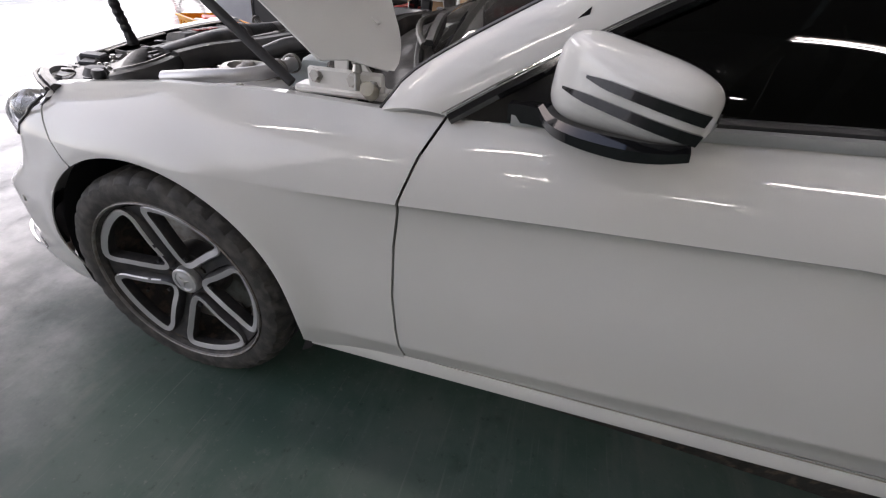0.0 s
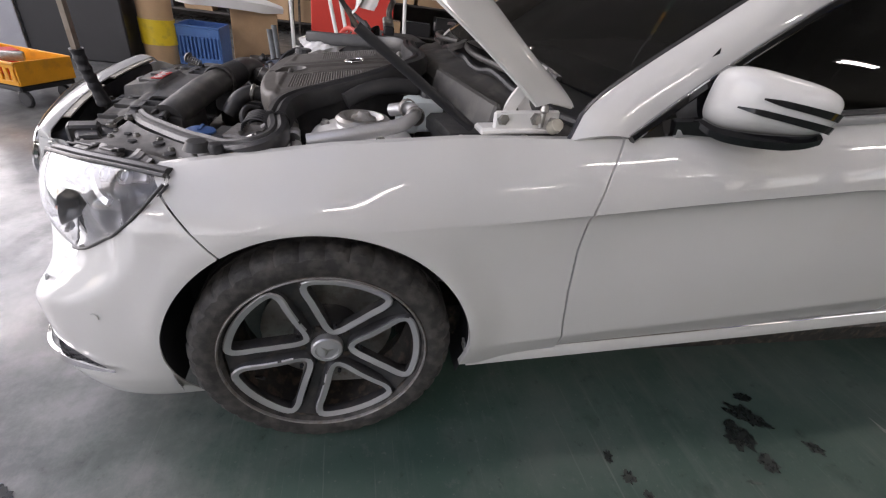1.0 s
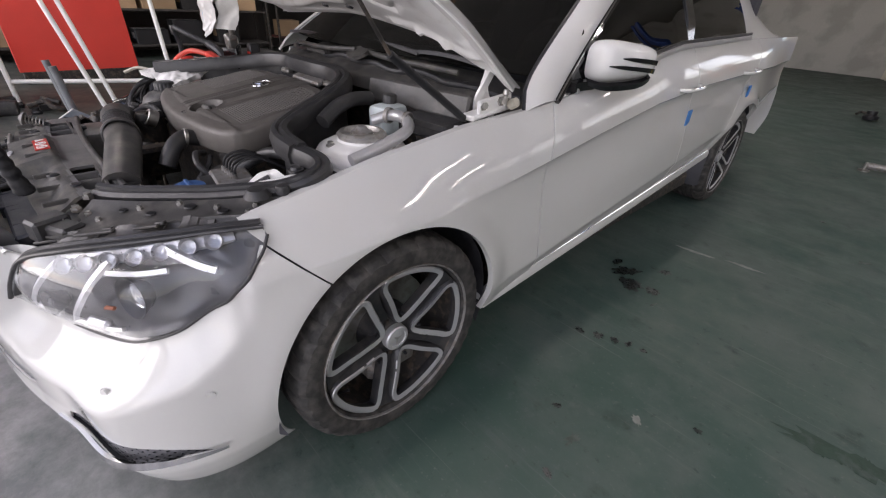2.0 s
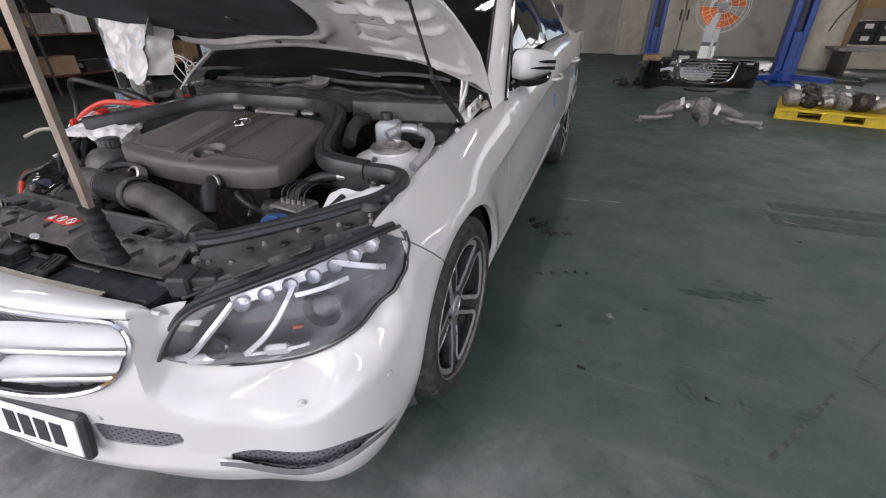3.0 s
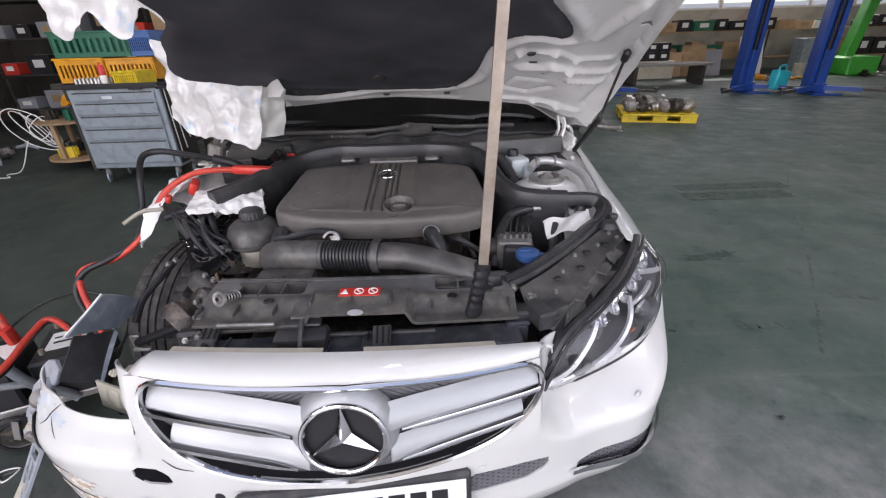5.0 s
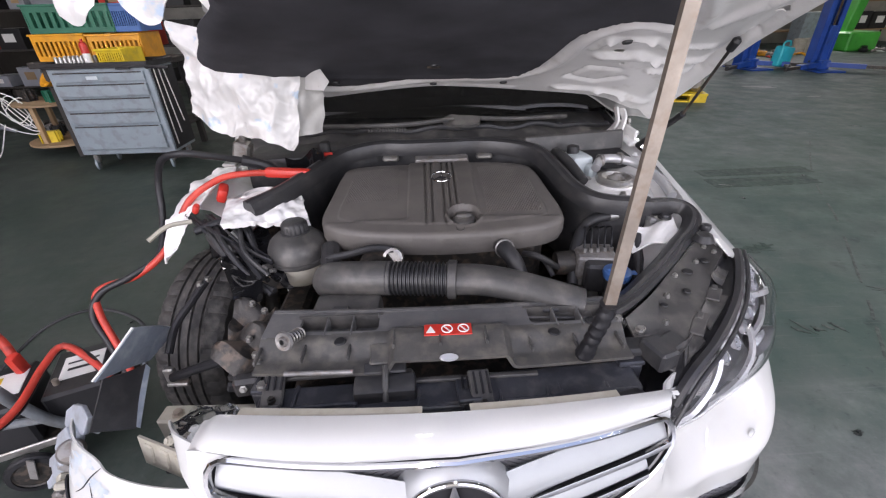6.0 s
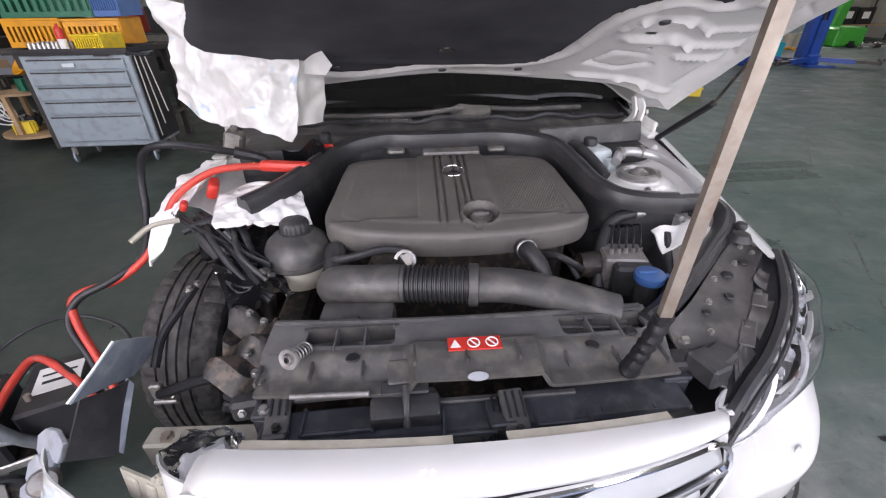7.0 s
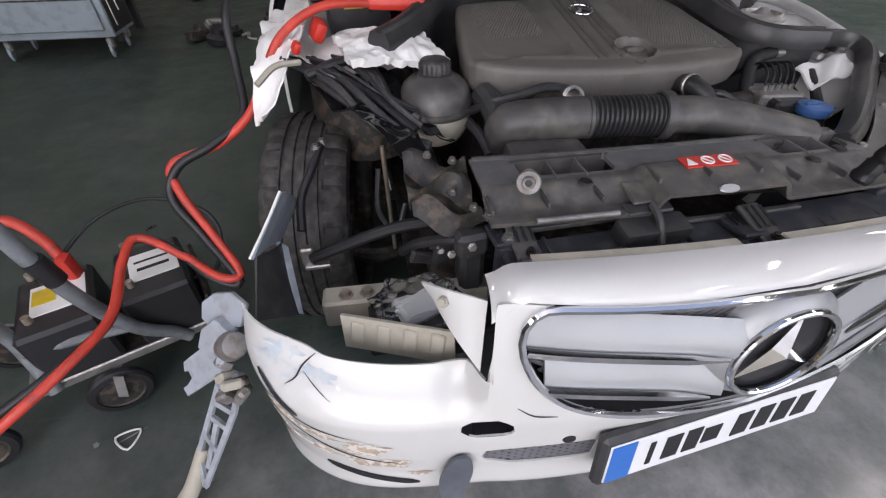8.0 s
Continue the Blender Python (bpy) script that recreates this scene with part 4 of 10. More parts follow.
# wheel housings
for c in (0.0, 2.874):
    bm = bmesh.new()
    rows = [[bm.verts.new((x, c + r * math.cos(a), 0.325 + r * math.sin(a))) for a in np.linspace(-0.35, math.pi + 0.35, 30)] for x, r in ((0.893, R_ARCH + 0.004), (0.87, R_ARCH + 0.02), (0.62, R_ARCH + 0.025), (0.55, 0.2))]
    for a, b in zip(rows, rows[1:]):
        for i in range(29):
            bm.faces.new((a[i], a[i + 1], b[i + 1], b[i]))
    part("wheel_housing", bm, FELT, car, "black wheel arch liner")

# -- front bumper --
fog = [(u_at_x(0.548), 0.283), (u_at_x(0.62), 0.312), (u_at_x(0.72), 0.32), (u_at_y(-0.61), 0.316), (u_at_y(-0.50), 0.27), (u_at_y(-0.54), 0.262), (u_at_x(0.76), 0.258), (u_at_x(0.65), 0.262)]
mesh_l = [(0.262, 0.395), (0.40, 0.386), (0.488, 0.372), (0.47, 0.335), (0.42, 0.318), (0.262, 0.322)]
mesh_r = [(-x, z) for x, z in mesh_l]
tow = [(-0.53, 0.47), (-0.51, 0.49), (-0.45, 0.488), (-0.42, 0.46), (-0.435, 0.437), (-0.50, 0.435)]
fog_s, tow_s, ml_s, mr_s = poly_sdf(spline(fog, 40, True)), poly_sdf(tow), poly_sdf(mesh_l), poly_sdf(mesh_r)
U_R = -u_at_y(-0.52)


def torn_top(u, z):
    """The bumper's upper edge on the stripped side, where the headlight is missing."""
    lim = np.interp(-u, [0.0, 0.478, 0.492, 0.6, 0.8, 0.95, 1.1], [0.72, 0.72, 0.575, 0.562, 0.552, 0.566, 0.574])
    return np.where(u < -0.44, lim - z, 1.0)


def bumper_f(u, z):
    return knocked(skin(u, z))


bump_cuts = [lambda u, z: under_headlight(u, z), lambda u, z: -seam_side(u, z) - 0.002, arch(0, R_ARCH), grille_sdf, fog_s, tow_s, ml_s, mr_s, torn_top,
             lambda u, z: u - U_R + 0.3 * (z - 0.4) * 0.4, lambda u, z: np.where(u < INNER_U[-1], np.interp(u, [0.0, u_at_x(0.475), u_at_x(0.50), u_at_x(0.55)], [0.7, 0.7, 0.694, 0.68]) - z, 1.0)]
bm = sheet(bumper_f, np.arange(-1.24, u_at_y(-0.18), 0.0115), np.linspace(0.135, 0.775, 65), bump_cuts, 0.004)
bumper = part("front_bumper", bm, WHITE, car, "white bumper, cracked and torn loose on one side", sharp=30)

# the white band over the grille, up to the bonnet's edge
def lip_f(u, v):
    x = 0.484 * u
    lo = knocked(skin(u_at_x(x), 0.703 - 0.03 * float(ss(0.9, 1.0, abs(u)))))
    hi = Vector((x, -0.772 + 0.17 * x * x + 0.05 * x, 0.737 - 0.05 * x * x - 0.05 * x))
    e = float(ss(0.86, 1.0, abs(u)))
    hi.z -= 0.022 * e * e
    hi.x *= 1 - 0.03 * e
    p = lo.lerp(hi, v)
    w = 4 * v * (1 - v)
    p.z += 0.011 * w
    p.y -= 0.009 * w
    return p


part("grille_lip", sheet(lip_f, np.linspace(-1, 1, 60), np.linspace(0, 1, 9), (), 0.004), WHITE, bumper, "white band above the grille")
for x0, x1 in ((-0.40, -0.06), (0.03, 0.33)):
    bm = bmesh.new()
    for x in np.linspace(x0, x1, 2)[:-1]:
        pts = [lip_f(q / 0.484, 1.0) + Vector((0, 0.008, -0.004)) for q in np.linspace(x0, x1, 12)]
        sweep(bm, pts, [(-0.01, -0.002), (0.01, -0.002), (0.01, 0.002), (-0.01, 0.002)])
    part("mounting_flange", bm, BEIGE, bumper, "yellowed plastic flange")
def skin_line(pts, out=0.002, n=40, closed=False, fn=None):
    q = spline(pts, n, closed)
    return [knocked(skin(u, z, out)) for u, z in q]


def mesh_patch(outline, name, parent, depth, cell=(0.028, 0.015), label="black diamond mesh"):
    """Crossed bars behind an opening in the skin."""
    sdf = poly_sdf(outline)
    O = np.array(outline)
    (a0, b0), (a1, b1) = O.min(0), O.max(0)
    bm = bmesh.new()
    h = b1 - b0
    slope = cell[1] / cell[0]
    for sgn in (1, -1):
        for s in np.arange(a0 - h / slope, a1 + h / slope, cell[0]):
            t = np.linspace(0, 1, 24)
            x = s + sgn * t * h / slope
            z = b0 + t * h
            ok = sdf(x, z) < 0.004
            idx = np.where(ok)[0]
            if len(idx) > 1:
                line = [knocked(skin(x[i], z[i], -depth)) for i in (idx[0], idx[len(idx) // 2], idx[-1])]
                sweep(bm, line, [(-0.0012, -0.004), (0.0012, -0.004), (0.0012, 0.004), (-0.0012, 0.004)])
    return part(name, bm, MESHGREY, parent, label)


def backing(outline, parent, depth, material=None, name="opening_back"):
    O = np.array(outline)
    c = O.mean(0)
    bm = bmesh.new()
    ring = [bm.verts.new(knocked(skin(u, z, 0.0))) for u, z in outline]
    inner = [bm.verts.new(knocked(skin(u, z, -depth))) for u, z in outline]
    mid = bm.verts.new(knocked(skin(*c, -depth)))
    for i in range(len(ring)):
        k = (i + 1) % len(ring)
        bm.faces.new((ring[i], ring[k], inner[k], inner[i]))
        bm.faces.new((inner[i], inner[k], mid))
    return part(name, bm, material or INK, parent)


FOG = spline(fog, 40, True)
ML, MR = spline(mesh_l, 36, True), spline(mesh_r, 36, True)
backing(FOG, bumper, 0.05)
mesh_patch(FOG, "fog_mesh", bumper, 0.008)
fl = skin_line([(u_at_x(0.548), 0.283), (u_at_x(0.63), 0.272), (u_at_x(0.73), 0.272), (u_at_y(-0.58), 0.285), (u_at_y(-0.485), 0.285)], 0.012)
bm = bmesh.new()
sweep(bm, fl, [(-0.005, -0.011), (0.005, -0.011), (0.004, 0.011), (-0.004, 0.011)], scale=np.interp(np.linspace(0, 1, 40), [0, 0.2, 0.7, 1], [0.7, 1.1, 1.0, 0.3]))
part("fog_trim", bm, CHROME, bumper, "bright blade trim")
for o, nm in ((ML, "lower_mesh"), (MR, "lower_mesh")):
    backing(o, bumper, 0.045)
    mesh_patch(o, nm, bumper, 0.006)
backing(tow, bumper, 0.04)
# parking sensors
for u, z in ((u_at_y(-0.488), 0.453), (u_at_x(0.762), 0.452), (u_at_x(0.292), 0.415)):
    p, q = knocked(skin(u, z)), knocked(skin(u, z, 0.01))
    part("parking_sensor", lathe([(0, 0.0035), (0.009, 0.003), (0.0095, 0.0), (0.0118, 0.0005), (0.0118, -0.004)], Matrix.Translation(p) @ (q - p).to_track_quat("Z", "Y").to_matrix().to_4x4(), 24), WHITE, bumper)
p, q = knocked(skin(u_at_x(-0.322), 0.408)), knocked(skin(u_at_x(-0.322), 0.408, 0.01))
part("sensor_hole", lathe([(0, 0.002), (0.0115, 0.002), (0.0125, 0.0)], Matrix.Translation(p) @ (q - p).to_track_quat("Z", "Y").to_matrix().to_4x4(), 20), INK, bumper, "empty dark sensor hole")

# number plate: figures as plain bars
def plate_m():
    a, b = Vector((-0.268, -0.908, 0.437)), Vector((0.262, -0.852, 0.43))
    xx = (b - a).normalized()
    up = Vector((0, 0.16, 1)).normalized()
    zz = xx.cross(up).normalized()
    up = zz.cross(xx)
    return Matrix(((xx.x, up.x, zz.x, a.x), (xx.y, up.y, zz.y, a.y), (xx.z, up.z, zz.z, a.z), (0, 0, 0, 1)))


PM = plate_m()
bm = bmesh.new()
box(bm, (0.265, -0.068, -0.012), (0.545, 0.138, 0.026), 0.008)
bm.transform(PM)
plate = part("number_plate", bm, PLASTIC, bumper, "white number plate in a black holder")
bm = bmesh.new()
box(bm, (0.265, -0.068, 0.002), (0.518, 0.108, 0.004), 0.0015)
bm.transform(PM)
part("plate_face", bm, PLATEWHITE, plate, "white plate")
bm = bmesh.new()
box(bm, (0.034, -0.068, 0.0045), (0.05, 0.104, 0.002), 0.0)
bm.transform(PM)
part("plate_strip", bm, PLATEBLUE, plate, "blue strip")
for k, (x0, w) in enumerate(((0.085, 0.012), (0.132, 0.036), (0.178, 0.034), (0.222, 0.04), (0.295, 0.038), (0.346, 0.038), (0.397, 0.038), (0.448, 0.038))):
    bm = bmesh.new()
    box(bm, (x0 + 0.012, -0.068, 0.0048), (w, 0.066 if k != 3 else 0.045, 0.002), 0.0008)
    bm.transform(PM)
    part("plate_bar", bm, INK, plate)

# -- grille --
grille = new("grille")
grille.parent = car
tagged(grille, "silver grille with chrome surround and round emblem")
gpts = [knocked(skin(u_at_x(x) if abs(x) > 0.01 else x, z, 0.006)) for x, z in GRILLE]
bm = bmesh.new()
sweep(bm, gpts, [(-0.005, -0.004), (0.0, -0.0065), (0.0055, -0.003), (0.0055, 0.003), (-0.001, 0.0065), (-0.005, 0.004)], True, up=(0, 1, 0))
part("grille_frame", bm, CHROME, grille, "bright chrome surround")
backing([(u_at_x(x) if abs(x) > 0.01 else x, z) for x, z in GRILLE], grille, 0.075, INK, "grille_back")
mesh_patch([(float(x), float(z)) for x, z in GRILLE], "grille_mesh", grille, 0.024, (0.02, 0.01))


def slat(side, z_in, z_out, x_out, h_in, h_out):
    """A silver wing of the grille with a chrome edge along its foot."""
    def f(u, v):
        x = side * (0.088 + (x_out - 0.088) * u)
        h = h_in + (h_out - h_in) * u
        z = z_in + (z_out - z_in) * u + h * v
        b = 0.006 - 0.022 * v * v + 0.02 * (1 - u) ** 3
        return knocked(skin(u_at_x(x), min(z, 0.70), b - 0.008))
    s = part("grille_slat", sheet(f, np.linspace(0, 1, 26), np.linspace(0, 1, 8), (), 0.006), SILVER, grille, "silver grille louvre")
    bm = bmesh.new()
    sweep(bm, [f(u, 0.0) + Vector((0, -0.006, 0.001)) for u in np.linspace(0.08, 1, 24)], [(-0.006, -0.006), (0.006, -0.007), (0.007, 0.0), (0.004, 0.006), (-0.006, 0.006)], scale=np.interp(np.linspace(0, 1, 24), [0, 0.2, 1], [0.3, 1, 1]))
    part("slat_trim", bm, CHROME, s, "chrome edge")


for sd in (1, -1):
    slat(sd, 0.607, 0.632, 0.432, 0.056, 0.046)
    slat(sd, 0.518, 0.56, 0.394, 0.05, 0.036)
# emblem
c = knocked(skin(0, 0.597, 0.004))
EM = Matrix.Translation(c + Vector((-0.008, -0.008, 0))) @ pose(0, 0, 0, 84, 0, 2.2)
ring = [EM @ Vector((0.089 * math.cos(a), 0.089 * math.sin(a), 0.004)) for a in np.linspace(0, 2 * math.pi, 61)[:-1]]
bm = bmesh.new()
sweep(bm, ring, ring2(0.006, 10), True, up=EM.to_3x3() @ Vector((0, 0, 1)))
part("emblem_ring", bm, CHROME, grille, "chrome ring")
part("emblem_back", lathe([(0, -0.012), (0.088, -0.008), (0.09, -0.03)], EM, 48), INK, grille, "plain black disc")
bm = bmesh.new()
star_mesh(bm, EM @ Matrix.Translation((0, 0, -0.004)), 0.086, 0.017, 0.016)
part("emblem", bm, CHROME, grille, "chrome three-armed emblem", sharp=10)
part("emblem_boss", lathe([(0.094, 0.0), (0.102, -0.006), (0.115, -0.02), (0.118, -0.04)], EM, 48), SILVER, grille)

# -- headlight --
headlight = new("headlight")
headlight.parent = car
tagged(headlight, "clear headlight with chrome reflectors and lamp strips")


def hl_f(u, v, out=0.0):
    i = u * 48
    k = min(47, int(i))
    a = hl_low[k] + (hl_low[k + 1] - hl_low[k]) * (i - k)
    b = hl_top[k] + (hl_top[k + 1] - hl_top[k]) * (i - k)
    p = a + (b - a) * v
    n = np.array([0.62 + 0.3 * u, -0.72 + 0.45 * u, 0.38])
    w = 4 * v * (1 - v) * min(1, 6 * u, 6 * (1 - u))
    return Vector(p + n / np.linalg.norm(n) * (0.05 * w * (0.4 + u * (1 - u) * 2.2) + out))


lens = part("lens", sheet(hl_f, np.linspace(0.0, 1, 40), np.linspace(0, 1, 18), (), 0.003), LENS, headlight, "clear polycarbonate lens")
lens.visible_shadow = False
part("housing", sheet(lambda u, v: hl_f(u, v, -0.005 - 0.075 * (math.sin(math.pi * v) * math.sin(math.pi * u)) ** 0.45), np.linspace(0.004, 0.996, 44), np.linspace(0.01, 0.99, 20), (), 0.004), SMOKED, headlight, "smoked metallic headlight housing")


def hl_strip(a, b, w, material, name, inset=-0.02, n=20, label="", bend=0.0):
    bm = bmesh.new()
    pts = [hl_f(a[0] + (b[0] - a[0]) * t, a[1] + (b[1] - a[1]) * t + bend * 4 * t * (1 - t), inset) for t in np.linspace(0, 1, n)]
    sweep(bm, pts, [(-w, -0.004), (w, -0.004), (w * 0.8, 0.004), (-w * 0.8, 0.004)], up=(0.5, -0.6, 0.5))
    return part(name, bm, material, headlight, label)


edge = [hl_f(u, 0.0, 0.001) for u in np.linspace(0.0, 1, 50)]
bm = bmesh.new()
sweep(bm, edge, ring2(0.0035, 8))
part("lens_seal", bm, RUBBER, headlight, "black rubber edge")
edge = [hl_f(u, 1.0, 0.001) for u in np.linspace(0.0, 1, 50)]
bm = bmesh.new()
sweep(bm, edge, ring2(0.005, 8))
part("lens_seal", bm, RUBBER, headlight)
hl_strip((0.045, 0.3), (0.36, 0.9), 0.0065, REFLECTOR, "lamp_strip", -0.018, label="bright lamp strip")
hl_strip((0.05, 0.25), (0.2, 0.22), 0.004, REFLECTOR, "lamp_strip", -0.018)
hl_strip((0.27, 0.22), (0.54, 0.84), 0.0065, REFLECTOR, "lamp_strip", -0.015)
hl_strip((0.27, 0.2), (0.45, 0.16), 0.004, REFLECTOR, "lamp_strip", -0.015)
hl_strip((0.36, 0.9), (0.9, 0.84), 0.014, REFLECTOR, "reflector_shelf", -0.035, label="silver reflector shelf")
hl_strip((0.52, 0.74), (0.68, 0.62), 0.006, REFLECTOR, "lamp_strip", -0.02)
for u in np.linspace(0.38, 0.84, 7):
    p = hl_f(u, 0.88 - 0.06 * u, -0.022)
    part("lamp_bead", lathe([(0.0, 0.012), (0.009, 0.009), (0.013, 0.0), (0.014, -0.01)], Matrix.Translation(p) @ Vector((0.6, -0.55, 0.5)).to_track_quat("Z", "Y").to_matrix().to_4x4(), 16), LENS, headlight)
    part("bead_cup", lathe([(0.0, -0.012), (0.014, -0.008), (0.018, 0.004)], Matrix.Translation(p) @ Vector((0.6, -0.55, 0.5)).to_track_quat("Z", "Y").to_matrix().to_4x4(), 16), REFLECTOR, headlight)
for u, v, r in ((0.22, 0.42, 0.02), (0.56, 0.47, 0.03)):
    p = hl_f(u, v, -0.035)
    M = Matrix.Translation(p) @ Vector((0.35, -0.85, 0.12)).to_track_quat("Z", "Y").to_matrix().to_4x4()
    part("projector_bowl", lathe([(0.0, -0.03), (r * 0.8, -0.02), (r * 1.2, 0.0), (r * 1.45, 0.014)], M, 28), SMOKED, headlight, "smoked bowl")
    part("projector_lens", lathe([(0.0, 0.014), (r * 0.5, 0.011), (r * 0.85, 0.002), (r, -0.012), (0, -0.014)], M, 28), LENS, headlight)
# a faint orange reflection, built as a small coloured block
part("turn_lamp", boxes((tuple(hl_f(0.46, 0.4, -0.03)), (0.024, 0.01, 0.008), 0.003, (0, 0, 40))), mat("orange_lamp", (0.3, 0.1, 0.05), 0.4), headlight, "small orange block in place of a faint reflection")
hl_strip((0.70, 0.86), (0.80, 0.42), 0.008, REFLECTOR, "lamp_strip", -0.02)
for u, v in ((0.12, 0.22), (0.36, 0.2)):
    p = hl_f(u, v, -0.02)
    part("reflector_cup", boxes((tuple(p), (0.06, 0.02, 0.03), 0.008, (0, 0, 30))), REFLECTOR, headlight)

# -- bonnet, propped open --
def bonnet_rear(x):
    return np.interp(abs(x), [0.0, 0.1, 0.2, 0.33, 0.5, 0.6, 0.66, 0.72, 0.8, 0.875], [0.46, 0.452, 0.436, 0.41, 0.37, 0.352, 0.355, 0.372, 0.39, 0.415])


def bonnet_front(x):
    return -0.71 + 0.135 * np.minimum(1.0, abs(x) / 0.8) ** 2


def s_of(x, y):
    """Metres forward of the rear edge, for a place under the bonnet."""
    return 1.2 * (bonnet_rear(x) - y) / (bonnet_rear(x) - bonnet_front(x))


def bonnet_f(x, s, drop=0.0):
    """x across; s metres forward of its rear edge."""
    xr = min(1.1, abs(x) / 0.8)
    y = float(bonnet_rear(x) + (bonnet_front(x) - bonnet_rear(x)) * s / 1.2)
    z = 1.145 + (0.41 - y) * 0.375 - 0.03 * max(0, 0.1 - y) ** 1.5
    z -= 0.036 * xr ** 2 + 0.32 * xr ** 1.5 * max(0, y + 0.15) ** 2
    return Vector((x, y, z - drop))


def bonnet_w(s):
    return np.interp(s, [0.0, 0.25, 0.5, 0.82, 1.2], [0.875, 0.888, 0.868, 0.805, 0.73])


bonnet = new("bonnet")
bonnet.parent = car
tagged(bonnet, "white bonnet propped open, crumpled at one corner")


def skin_bonnet(u, s):
    p = bonnet_f(u * bonnet_w(s), s)
    # one corner is crushed
    k = float(ss(0.45, 1.0, -u)) * float(ss(-0.1, 0.2, s)) * 0.7
    p.z += 0.02 * k * math.sin(9 * u + 7 * s)
    # the outer skin reaches back over the scuttle
    e = 0.135 * float(ss(0.4, 0.78, abs(p.x))) * (1 - float(ss(0.80, 0.876, abs(p.x)))) * max(0.0, 1 - s / 0.25)
    p.y += e
    p.z -= 0.42 * e
    p.z += 0.004 + 0.115 * (1 - abs(u) ** 3.2) ** 0.6 * (0.25 + 0.75 * float(ss(-0.02, 0.2, s)))
    return p


BON_S, BON_X = [-0.1, 0.2, 0.5, 0.66, 0.85, 1.3], [-0.40, -0.42, -0.58, -0.52, -0.40, -0.40]


def bonnet_cut(u, s):
    return u * bonnet_w(s) - np.interp(s, BON_S, BON_X)


part("bonnet_skin", sheet(skin_bonnet, np.linspace(-1, 1, 61), np.linspace(-0.015, 1.22, 50), [bonnet_cut], 0.004), WHITE, bonnet, "glossy white outer skin")
PAD_XY = [(0.0, 0.30), (0.19, 0.271), (0.27, 0.235), (0.335, 0.16), (0.358, 0.05), (0.372, -0.08), (0.40, -0.15), (0.46, -0.212), (0.53, -0.216), (0.582, -0.192), (0.575, -0.25), (0.535, -0.32), (0.48, -0.40), (0.45, -0.5), (0.40, -0.6), (0.0, -0.65), (-0.38, -0.585),
          (-0.43, -0.355), (-0.52, -0.237), (-0.57, -0.142), (-0.635, -0.033), (-0.63, 0.03), (-0.52, 0.105), (-0.41, 0.241), (-0.33, 0.30), (-0.22, 0.325)]
pad = spline([(x, float(s_of(x, y))) for x, y in PAD_XY], 110, True)
_pu, _pv = np.linspace(-0.85, 0.85, 240), np.linspace(-0.05, 1.25, 200)
_pgrid = poly_sdf(pad)(*np.meshgrid(_pu, _pv, indexing="ij"))


def pad_sdf(x, s):
    """Distance to the pad's outline, looked up in a table."""
    a = np.clip((np.asarray(x, float) + 0.85) / 1.7 * 239, 0, 238.999)
    b = np.clip((np.asarray(s, float) + 0.05) / 1.3 * 199, 0, 198.999)
    i, j = a.astype(int), b.astype(int)
    a, b = a - i, b - j
    return (_pgrid[i, j] * (1 - a) + _pgrid[i + 1, j] * a) * (1 - b) + (_pgrid[i, j + 1] * (1 - a) + _pgrid[i + 1, j + 1] * a) * b




# pressed ridges (down) and channels (up) of the inner frame
PRESSED = [([(x, float(s_of(x, y))) for x, y in line], h, w) for line, h, w in (
    ([(0.591, 0.018), (0.667, 0.057), (0.80, 0.035)], 0.014, 0.014), ([(0.691, 0.135), (0.806, 0.114)], 0.013, 0.012),
    ([(0.46, 0.24), (0.56, 0.255), (0.64, 0.20)], -0.010, 0.010), ([(0.46, 0.24), (0.50, 0.15), (0.60, 0.15)], -0.008, 0.010),
    ([(0.45, 0.335), (0.60, 0.31), (0.70, 0.32), (0.80, 0.34)], 0.012, 0.013), ([(0.80, 0.29), (0.83, 0.1), (0.80, -0.15), (0.74, -0.4)], -0.012, 0.014),
    ([(0.45, 0.0), (0.47, -0.07), (0.58, -0.08), (0.66, -0.03), (0.76, -0.06)], 0.010, 0.012), ([(0.50, 0.05), (0.60, 0.04)], 0.016, 0.022), ([(0.66, -0.2), (0.70, -0.4)], 0.014, 0.016), ([(-0.3, 0.40), (0.3, 0.40)], 0.006, 0.010))]


def inner_f(u, s):
    x = u * bonnet_w(s)
    d = float(pad_sdf(x, s))
    p = bonnet_f(x, s)
    rim = math.exp(-((d - 0.035) / 0.022) ** 2)
    p.z -= 0.016 * rim
    e = abs(u)
    p.z += 0.01 * math.exp(-((e - 0.93) / 0.03) ** 2)
    for line, h, w in PRESSED:
        for a, b in zip(line, line[1:]):
            ex, es = b[0] - a[0], b[1] - a[1]
            t = min(1.0, max(0.0, ((x - a[0]) * ex + (s - a[1]) * es) / (ex * ex + es * es)))
            q = math.hypot(x - a[0] - t * ex, s - a[1] - t * es)
            if q < 3 * w:
                p.z -= h * math.exp(-(q / w) ** 2)
    return p


